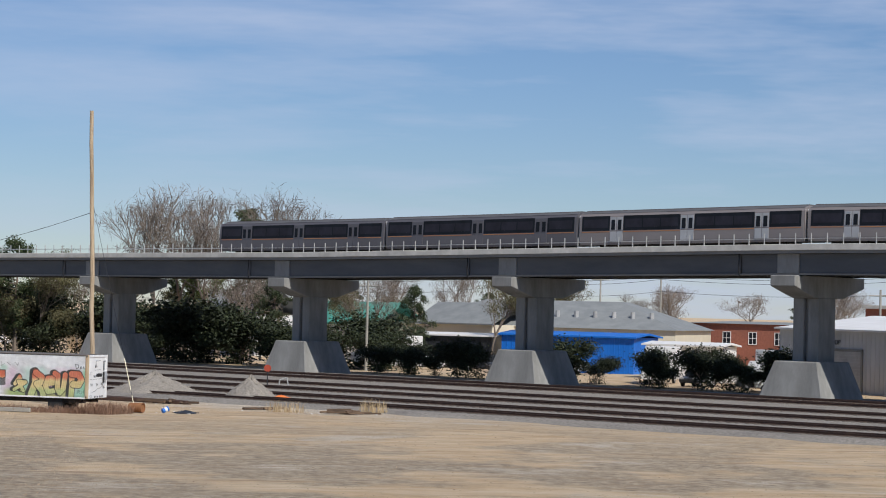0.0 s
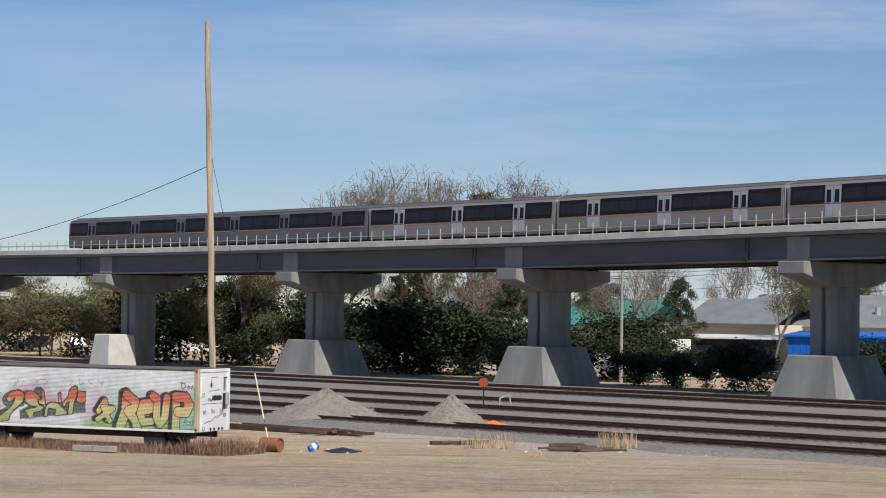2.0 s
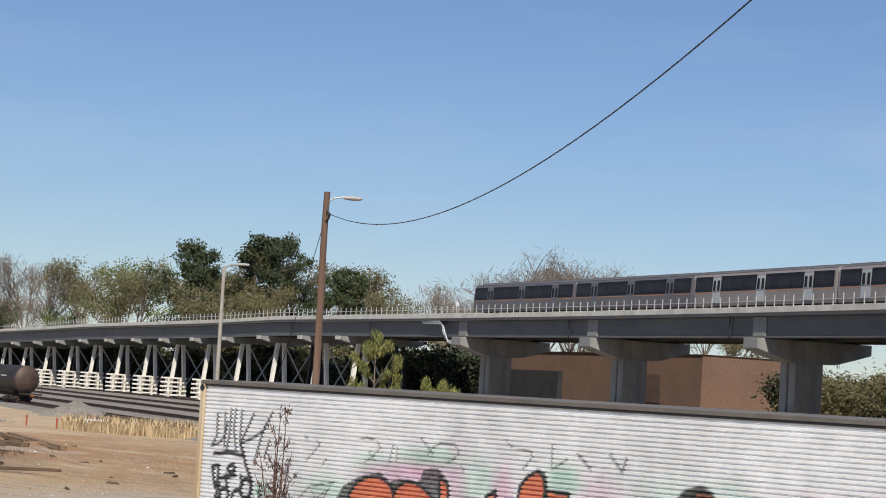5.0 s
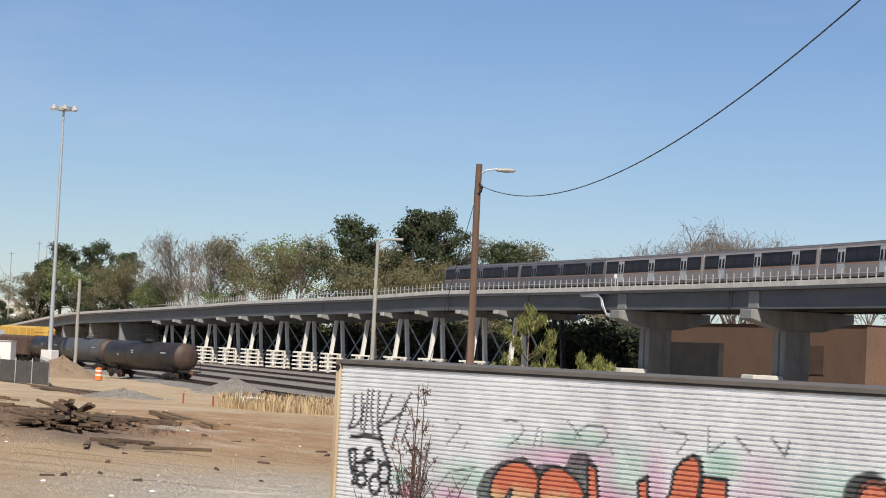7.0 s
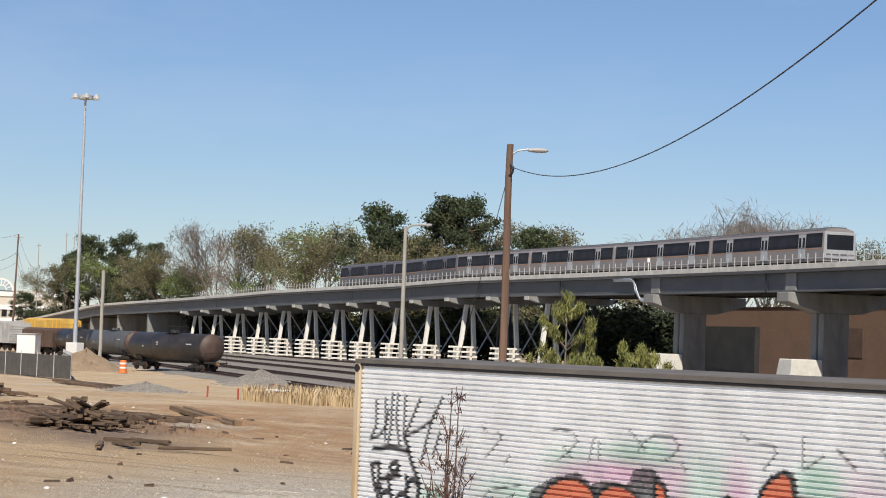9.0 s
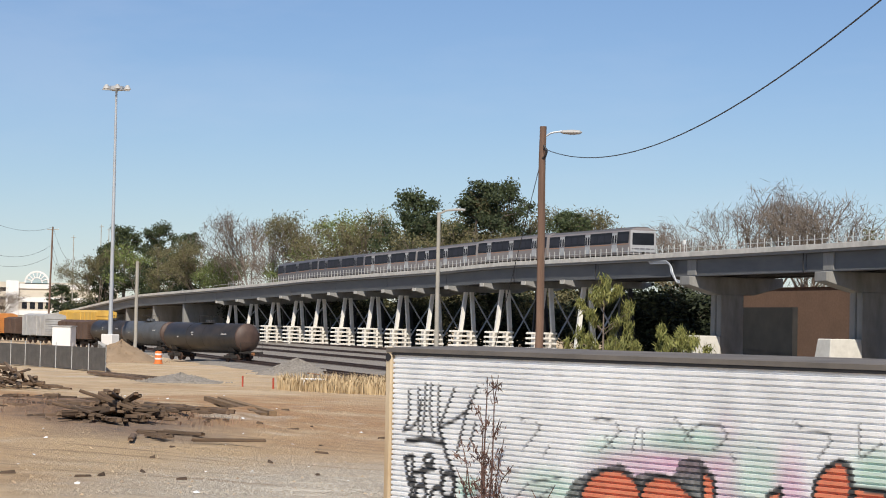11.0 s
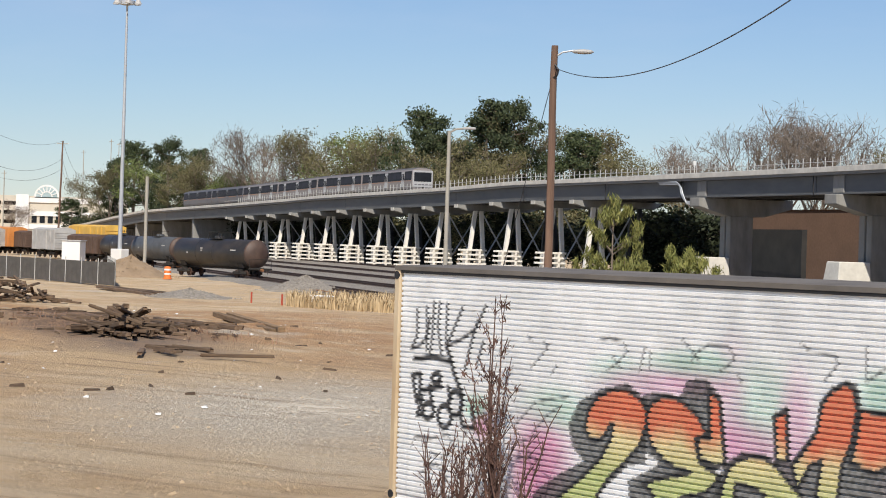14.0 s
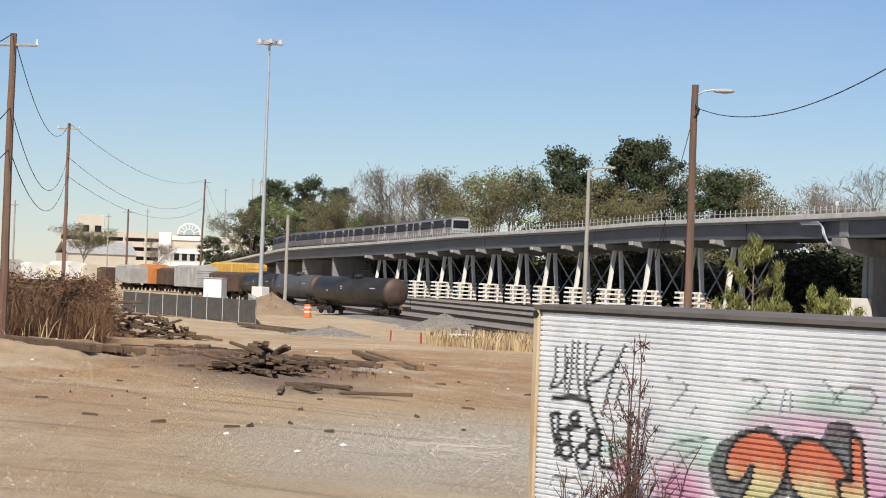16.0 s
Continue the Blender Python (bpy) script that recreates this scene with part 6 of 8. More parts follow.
def build_weeds():
    c = TR_POSE

    def along(x0, x1, y0, y1):
        def f(r):
            p = c @ Vector((r.uniform(x0, x1), r.uniform(y0, y1), 0))
            return p.x, p.y
        return f

    def disc(cx, cy, rad, squash=1.0):
        def f(r):
            a, q = r.uniform(0, 6.28), rad * math.sqrt(r.random())
            return cx + q * math.cos(a), cy + q * math.sin(a) * squash
        return f

    blades("dead_weeds", "tangled dead brown weeds along the trailer's foot", along(-0.5, 12.6, -1.5, -0.1), 2600, 0.55, M["weed"], 1, "weeds", 0.9, 0.012)
    blades("dead_weeds", "tangled dead brown weeds at the trailer's corner", along(12.2, 14.6, -1.4, 1.8), 1700, 0.8, M["weed"], 2, "weeds", 1.0, 0.012)
    blades("dry_grass", "straw-coloured dry grass by the yard tracks", disc(-67.5, 94, 6.0, 0.6), 3000, 1.0, M["dry_grass"], 3, "grass", 0.25, 0.035)
    blades("dry_grass", "straw-coloured tufts on the gravel", disc(9.5, 21.5, 1.2, 0.5), 160, 0.8, M["dry_grass"], 4, "grass", 0.4, 0.015)
    blades("dry_grass", "straw-coloured tufts on the gravel", disc(15, 23, 0.9, 0.5), 160, 1.0, M["dry_grass"], 5, "grass", 0.4, 0.015)
    def wedge(a0, a1, r0, r1):
        def f(r):
            p = polar(r.uniform(a0, a1), r.uniform(r0, r1))
            return p.x, p.y
        return f

    blades("brush", "reddish-brown dry brush at the edge of the lot", wedge(-53, -46.6, 98, 128), 21000, 2.4, M["brush"], 6, "brush", 1.6, 0.016)
    blades("brush", "straw-coloured dry stalks in the brush", wedge(-53, -46.4, 94, 118), 420, 1.5, M["dry_grass"], 7, "brush", 0.9, 0.018)
    blades("dead_weeds", "low reddish dead weeds among the broken timbers", disc(-49.5, 53.5, 6.5, 0.55), 500, 0.3, M["weed"], 9, "weeds", 1.0, 0.012)
    # dead stalks in front of the trailer's painted side
    for k, (x, h, w, stems, fork) in enumerate(((2.50, 2.95, 0.27, 7, 0.66), (2.52, 2.05, 0.30, 6, 0.60), (2.75, 2.15, 0.60, 7, 0.25), (1.75, 1.62, 0.5, 12, 0.12), (2.02, 1.6, 0.08, 7, 0.5))):
        p = c @ Vector((x, -0.55, 0))
        rnd = random.Random(300 + k)
        segs, tips = [], []
        base = Vector((0, 0, -0.05))
        for j in range(stems):
            a = j * 6.28 / stems + rnd.uniform(-0.4, 0.4)
            q = base
            lean = rnd.uniform(0.3, 1.0) * w
            top = Vector((math.cos(a) * lean, math.sin(a) * lean * 0.4, h * rnd.uniform(0.72, 1.0)))
            for i in range(8):
                f1 = (i + 1) / 8
                g = max(0.0, f1 - fork) / (1 - fork)
                r = Vector((top.x * g ** 0.8 + 0.03 * math.sin(a * 3 + i), top.y * g ** 0.8, top.z * f1))
                segs.append((q, r, 0.022 * (1 - 0.09 * i), 0.022 * (1 - 0.09 * (i + 1))))
                q = r
                if f1 > fork * 0.8:
                    tips.append((r, Vector((0, 0, 1))))
                    for _ in range(2):
                        e = r + Vector((rnd.uniform(-0.16, 0.16), rnd.uniform(-0.06, 0.06), rnd.uniform(0.08, 0.3)))
                        segs.append((r, e, 0.006, 0.003))
                        if k < 2:
                            tips.append((r.lerp(e, 0.6), Vector((0, 0, 1))))
        t = thing("dead_bush", "tall dead reddish-brown weed against the trailer", "dead weed", "dead weeds by the trailer", m=pose(p.x, p.y, 0))
        link("stalk", wood_mesh("stalks", segs, 0.004), M["dead_stem"], t)
        tagged(link("seed_head", leaf_mesh("seed_heads", tips, 9 if k in (0, 1, 4) else 3, 0.013, 0.028, 310 + k, 4.0, 1.2), M["dead_stem"], t), kind="stuff")


build_weeds()

# ---------- freight cars in the yard ----------
def truck(parent, cx, gauge=0.75):
    bm = N()
    for sy in (-1.0, 1.0):
        box(bm, cx - 1.25, cx + 1.25, sy - 0.1, sy + 0.1, 0.42, 0.75, 0.05)
    box(bm, cx - 0.25, cx + 0.25, -1.1, 1.1, 0.5, 0.95, 0.04)
    b = part("bogie", bm, M["under"], parent)
    for wx in (cx - 0.88, cx + 0.88):
        bm = N()
        for sy in (-gauge, gauge):
            rod(bm, (wx, sy - 0.07, 0.44), (wx, sy + 0.07, 0.44), 0.44, 0.44, 18)
        rod(bm, (wx, -0.8, 0.44), (wx, 0.8, 0.44), 0.08)
        part("wheelset", bm, M["rail"], b)


def build_tank_car(p, axis, length, body, label):
    t = thing("tank_car", label, "tank car", "yard freight cars", m=pose(p.x, p.y, 0.12, 0, 0, 90 - axis) @ Matrix.Scale(0.8, 4))
    h = length / 2 - 0.7
    bm = N()
    lathe(bm, [(0.05, -h - 0.55), (0.7, -h - 0.47), (1.2, -h - 0.28), (1.45, -h), (1.5, -h + 0.1), (1.5, h - 0.1), (1.45, h), (1.2, h + 0.28), (0.7, h + 0.47), (0.05, h + 0.55)], 32, "x")
    part("tank", bm, body, t, "", pose(0, 0, 2.62), smooth=True)
    for e in (-1, 1):
        bm = N()
        lathe(bm, [(1.505, e * (h - 0.25)), (1.515, e * (h - 0.05)), (1.46, e * (h + 0.02)), (1.22, e * (h + 0.30)), (0.72, e * (h + 0.49)), (0.06, e * (h + 0.57))], 32, "x")
        bmesh.ops.recalc_face_normals(bm, faces=bm.faces[:])
        part("end_cap", bm, M["tank_end"], t, "rusty brown end cap", pose(0, 0, 2.62), smooth=True)
    for x in (-h * 0.55, -h * 0.1, h * 0.35):
        bm = N()
        lathe(bm, [(1.508, x - 0.02), (1.52, x), (1.508, x + 0.02)], 32, "x")
        part("weld_band", bm, body, t, "", pose(0, 0, 2.62))
    bm = N()
    rod(bm, (0, 0, 4.05), (0, 0, 4.45), 0.55, 0.5, 18)
    dome = part("dome", bm, body, t)
    bm = N()
    for s in (-1, 1):
        tube(bm, [(-1.3, s * 0.62, 4.1), (-1.3, s * 0.62, 4.85), (1.3, s * 0.62, 4.85), (1.3, s * 0.62, 4.1)], 0.03, 6)
    box(bm, -1.3, 1.3, -0.7, 0.7, 4.12, 4.16)
    part("walkway_rail", bm, M["under"], dome)
    bm = N()
    box(bm, -h - 0.9, h + 0.9, -0.35, 0.35, 0.92, 1.2, 0.04)
    part("sill", bm, M["under"], t)
    for e in (-1, 1):
        bm = N()
        taper(bm, (e * (h - 1.6) - 0.5, e * (h - 1.6) + 0.5, -0.9, 0.9), (e * (h - 1.6) - 0.5, e * (h - 1.6) + 0.5, -1.25, 1.25), 1.15, 1.9)
        part("saddle", bm, M["under"], t)
        bm = N()
        x = e * (h + 0.75)
        box(bm, x - 0.06, x + 0.06, -1.45, 1.45, 1.0, 1.16, 0.02)
        for s in (-1.35, -0.9, 0.9, 1.35):
            rod(bm, (x, s, 0.55), (x, s, 2.1 if abs(s) > 1 else 1.1), 0.025, 0.025, 6)
        rod(bm, (x, -1.35, 2.1), (x, 1.35, 2.1), 0.025, 0.025, 6)
        part("end_platform", bm, M["under"], t)
        bm = N()
        rod(bm, (e * (h + 0.8), 0, 0.95), (e * (h + 1.25), 0, 0.95), 0.13, 0.16, 8)
        part("coupler", bm, M["rust"], t)
        truck(t, e * (h - 1.7))
    bm = N()
    for x, z, w in ((-h * 0.75, 2.9, 1.1), (h * 0.15, 3.0, 0.5), (h * 0.55, 2.5, 0.3), (h * 0.15, 2.78, 0.35)):
        for s in (-1, 1):
            y = s * math.sqrt(max(0.1, 1.508 ** 2 - (z - 2.62) ** 2))
            box(bm, x, x + w, min(y, y + s * 0.006), max(y, y + s * 0.006), z, z + 0.13)
    part("marking_bar", bm, M["hopper"], t, "pale lettering bars")


def build_box_car(p, axis, length, h, body, label, ribs=True):
    t = thing("box_car", label, "freight car", "yard freight cars", m=pose(p.x, p.y, 0.12, 0, 0, 90 - axis))
    bm = N()
    prof = [(-1.5, 1.05), (-1.5, h - 0.15), (-0.7, h + 0.1), (0.7, h + 0.1), (1.5, h - 0.15), (1.5, 1.05)]
    extrude_profile(bm, prof, -length / 2, length / 2)
    part("body", bm, body, t)
    if ribs:
        k = int(length / 1.2)
        for s in (-1, 1):
            bm = N()
            for i in range(k + 1):
                x = -length / 2 + 0.1 + i * (length - 0.2) / k
                box(bm, x - 0.05, x + 0.05, min(s * 1.5, s * 1.57), max(s * 1.5, s * 1.57), 1.05, h - 0.2)
            part("side_rib", bm, body, t)
        for s in (-1, 1):
            bm = N()
            box(bm, -1.3, 1.3, min(s * 1.55, s * 1.62), max(s * 1.55, s * 1.62), 1.1, h - 0.3, 0.02)
            part("sliding_door", bm, body, t)
        for e in (-1, 1):
            bm = N()
            for i in range(7):
                z = 1.3 + i * (h - 1.6) / 7
                box(bm, min(e * length / 2, e * (length / 2 + 0.06)), max(e * length / 2, e * (length / 2 + 0.06)), -1.4, 1.4, z, z + 0.12)
            part("end_rib", bm, body, t)
    bm = N()
    box(bm, -length / 2 - 0.2, length / 2 + 0.2, -0.3, 0.3, 0.8, 1.06)
    part("sill", bm, M["under"], t)
    for e in (-1, 1):
        truck(t, e * (length / 2 - 2.0))


def build_freight():
    c = polar(-39.0, 184) + Vector((-0.95, 0.31, 0)) * 6.2
    build_tank_car(c, -72, 16.2, M["tank_black"], "black railway tank car with rusty brown end")
    build_tank_car(polar(-41.56, 232), -64, 15.0, M["tank_grey"], "dark grey railway tank car with pale stain")
    build_tank_car(polar(-42.47, 252), -62, 15.0, M["tank_black"], "black railway tank car")
    build_box_car(polar(-43.2, 305), -66, 13, 4.5, M["yellow"], "yellow ribbed box car")
    build_box_car(polar(-43.27, 262), -66, 9, 3.2, M["brown"], "dark brown gondola car")
    build_box_car(polar(-44.3, 300), -66, 8, 3.9, M["hopper"], "grey covered hopper car")
    build_box_car(polar(-44.95, 330), -60, 8, 3.4, M["brown"], "dark brown box car")
    build_box_car(polar(-45.4, 335), -66, 6, 3.9, M["orange"], "orange ribbed box car")
    build_box_car(polar(-45.95, 335), -66, 6, 3.7, M["hopper"], "pale grey box car with faded panels")
    for k, (az, m_) in enumerate(((-46.57, "brown"), (-47.07, "cream"), (-47.51, "white"), (-48.01, "cream"), (-48.51, "white"), (-49.01, "hopper"))):
        build_box_car(polar(az - 0.1, 345), -80, 4.0 if k % 2 else 5.6, 3.2 + 0.35 * (k % 3), M[m_], "cream and white storage box on the far siding", False)
    # white equipment box
    p = polar(-43.78, 226)
    t = thing("equipment_box", "plain white equipment cabin beside the fence", "cabin", m=pose(p.x, p.y, 0, 0, 0, 30))
    bm = N()
    box(bm, -0.95, 0.95, -1.2, 1.2, 0, 2.7, 0.04)
    part("body", bm, M["white"], t)
    bm = N()
    box(bm, -1.05, 1.05, -1.3, 1.3, 2.7, 2.8, 0.02)
    part("roof", bm, M["hopper"], t)


build_freight()


# ---------- fence, heaps, scrap ----------
def build_fence():
    t = thing("fence", "dark slatted chain-link fence round the yard corner", "fence", kind="structure")
    a, b, c = Vector((-101.5, 110, 0)), Vector((-127, 122, 0)), Vector((-170, 132, 0))
    d = Vector((-118, 127, 0))
    for p, q in ((a, b), (a, d)):
        k = int((q - p).length / 3)
        ang = math.degrees(math.atan2((q - p).y, (q - p).x))
        for i in range(k + 1):
            r = p.lerp(q, i / k)
            bm = N()
            rod(bm, (0, 0, 0), (0, 0, 1.85), 0.035, 0.035, 6)
            part("post", bm, M["post"], t, "", pose(r.x, r.y, 0))
            if i < k:
                bm = N()
                w = (q - p).length / k
                n = 22
                for j in range(n):
                    x = 0.05 + (w - 0.1) * j / n
                    box(bm, x, x + (w - 0.1) / n * 0.86, -0.012, 0.012, 0.05, 1.62)
                part("panel", bm, M["fence"], t, "", pose(r.x, r.y, 0, 0, 0, ang))


build_fence()


def heap(name, label, cat, p, r, h, material, seed, sx=1.0, rough=0.18):
    """A mound of loose stuff, uneven all round."""
    rnd = random.Random(seed)
    vs, fs = [], []
    rings, n = 12, 36
    for i in range(rings + 1):
        f = i / rings
        for k in range(n):
            a = 2 * math.pi * k / n
            q = Vector((math.cos(a) * 1.3, math.sin(a) * 1.3, seed * 3.1))
            rr = r * f * (1 + 0.16 * noise.noise(q))
            z = h * (1 - f) ** 1.05 * (1 + 0.2 * noise.noise(q * 2 + Vector((0, 0, f * 2)))) + h * 0.05 * noise.noise(Vector((rr * math.cos(a), rr * math.sin(a), seed)) * 2.2)
            vs.append((rr * math.cos(a) * sx, rr * math.sin(a), max(-0.08, z) if f < 1 else -0.1))
    for i in range(rings):
        for k in range(n):
            fs.append((i * n + k, (i + 1) * n + k, (i + 1) * n + (k + 1) % n, i * n + (k + 1) % n))
    # loose stones on the slope
    for _ in range(240):
        a, f = rnd.uniform(0, 6.28), math.sqrt(rnd.uniform(0.02, 1.5))
        c = Vector((math.cos(a) * r * f * sx, math.sin(a) * r * f, max(0.0, h * (1 - f)) * 0.98))
        s = rnd.uniform(0.03, 0.09) * (r / 2.5) ** 0.5
        k = len(vs)
        vs += [tuple(c + Vector(v) * s) for v in ((1, 0.2, 0), (-0.3, 1, 0.1), (-0.8, -0.7, 0), (0.1, 0, 1.0))]
        fs += [(k, k + 1, k + 3), (k + 1, k + 2, k + 3), (k + 2, k, k + 3)]
    me = bpy.data.meshes.new(name)
    me.from_pydata(vs, [], fs)
    ob = link(name, me, material, None, "", pose(p[0], p[1], ground_height(p[0], p[1]) + 0.05))
    return tagged(ob, label, cat, kind="stuff")


heap("gravel_heap", "conical heap of tan gravel beside the tracks", "gravel heap", (6.9, 37.2), 2.2, 1.55, M["gravel"], 1)
heap("gravel_heap", "broad low heap of pale gravel beside the tracks", "gravel heap", (0.0, 42.5), 3.2, 1.5, M["gravel"], 2, 1.2)
heap("gravel_heap", "small grey stone heap by the tank car", "gravel heap", polar(-37.75, 150), 2.6, 1.1, M["ballast"], 3, 1.2)
heap("gravel_heap", "small grey stone heap on the lot", "gravel heap", polar(-40.75, 128), 2.2, 0.5, M["ballast"], 4, 1.2)
heap("dirt_heap", "mound of brown dirt at the mast's foot", "dirt heap", polar(-42.3, 186), 3.6, 1.75, M["dirt"], 5, 1.0)


def timber_mesh(l, w, h, seed):
    rnd = random.Random(seed)
    bm = N()
    box(bm, -l / 2, l / 2, -w / 2, w / 2, 0, h, 0.015)
    for v in bm.verts:
        v.co += Vector((rnd.uniform(-0.04, 0.04), rnd.uniform(-0.012, 0.012), rnd.uniform(-0.012, 0.012)))
    me = bpy.data.meshes.new("timber")
    bm.to_mesh(me)
    bm.free()
    return me


TIMBER = [timber_mesh(l, w, h, k) for k, (l, w, h) in enumerate(((1.5, 0.18, 0.14), (0.9, 0.2, 0.13), (2.1, 0.16, 0.09), (0.6, 0.16, 0.08)))]
for me_ in TIMBER:
    me_.materials.append(M["plank"])


def pile(label, cx, cy, rx, ry, height, count, seed, main=None, tilt=14):
    """A tumbled pile of old timbers; each piece is a part."""
    rnd = random.Random(seed)
    t = thing("timber_pile", label, "timber pile", m=pose(cx, cy, ground_height(cx, cy)))
    for k in range(count):
        a, q = rnd.uniform(0, 6.28), math.sqrt(rnd.random())
        x, y = rx * q * math.cos(a), ry * q * math.sin(a)
        z = height * max(0, 1 - q) * rnd.uniform(0.2, 1.0)
        yaw = rnd.gauss(main, 25) if main is not None else rnd.uniform(0, 180)
        me = TIMBER[rnd.randrange(4)]
        link("timber", me, None, t, "", pose(x, y, z + 0.02, 0, rnd.uniform(-tilt, tilt) * min(1.0, z * 2 + 0.15), yaw))


pile("tumbled pile of broken weathered timbers on the dirt", -47.0, 51.2, 1.5, 1.4, 1.05, 64, 1, -20, 16)
pile("scattered splintered boards on the dirt", -43.4, 48.4, 4.2, 1.8, 0.06, 13, 2, -10, 5)
pile("scattered splintered boards on the dirt", -51.0, 55.5, 5.0, 2.4, 0.2, 60, 3, -10, 7)
pile("long heap of dark old sleepers by the brush", -83.0, 80.0, 5.5, 2.6, 1.9, 170, 4, -35, 14)
pile("low pile of old boards beside the brush", -57.0, 58.5, 3.0, 1.6, 0.35, 20, 5, 10, 8)
pile("broken sleepers lying on the gravel", 13.2, 20.6, 1.3, 0.6, 0.25, 12, 6, 20, 8)
pile("broken sleepers lying on the gravel", 8.2, 23.6, 1.1, 0.5, 0.12, 7, 7, 20, 5)
pile("old sleepers lying beside the tracks", 1.8, 29.0, 1.8, 0.7, 0.3, 12, 8, -30, 6)


M["timber_tan"] = mat("tan_timber", (0.15, 0.095, 0.05), (0.30, 0.20, 0.11), 4, 0.9, 0, 0.5, 30, (0.07, 0.05, 0.035), 0.8, 0.5, (0.2, 2, 2), 0.2)


def long_timbers(label, p, q, count, w, seed, mat_=None, height=0.22):
    rnd = random.Random(seed)
    t = thing("timber_stack", label, "timbers")
    p, q = Vector(p), Vector(q)
    ang = math.degrees(math.atan2((q - p).y, (q - p).x))
    for k in range(count):
        bm = N()
        l = (q - p).length * rnd.uniform(0.82, 1.0)
        box(bm, -l / 2, l / 2, -w / 2, w / 2, 0, height * 0.8, 0.02)
        c = p.lerp(q, 0.5) + Vector((-(q - p).y, (q - p).x, 0)).normalized() * (k - count / 2) * w * 1.7
        part("timber", bm, mat_ or M["plank"], t, "", pose(c.x, c.y, ground_height(c.x, c.y) + 0.02, 0, rnd.uniform(-0.5, 0.5), ang + rnd.uniform(-2, 2)))


long_timbers("two long weathered timbers lying on the lot", (-59.2, 71.0, 0), (-47.2, 60.0, 0), 2, 0.26, 1, M["timber_tan"], 0.24)
long_timbers("long dark timbers lying below the brush", (-63.5, 54.0, 0), (-53.5, 51.8, 0), 5, 0.3, 2, None, 0.3)
long_timbers("rusty rails laid out beside the stone heap", (-86, 118, 0), (-68, 104, 0), 4, 0.2, 3, M["rail"])
long_timbers("rusty rails laid out along the lot", (-95, 122, 0), (-66, 96, 0), 3, 0.2, 4, M["rust"])
long_timbers("rusty rails stacked beside the trailer", (-3.5, 33.5, 0), (3.2, 28.9, 0), 4, 0.18, 5, M["rail"], 0.3)
long_timbers("dark sleepers by the fence end", (-98, 106, 0), (-86, 98, 0), 4, 0.3, 6)
b_ = TR_POSE @ Vector((7.4, -1.3, 0))
c_ = TR_POSE @ Vector((9.7, -1.35, 0))
long_timbers("weathered grey beam lying before the trailer", tuple(b_), tuple(c_), 1, 0.2, 7, M["mast_pole"], 0.3)


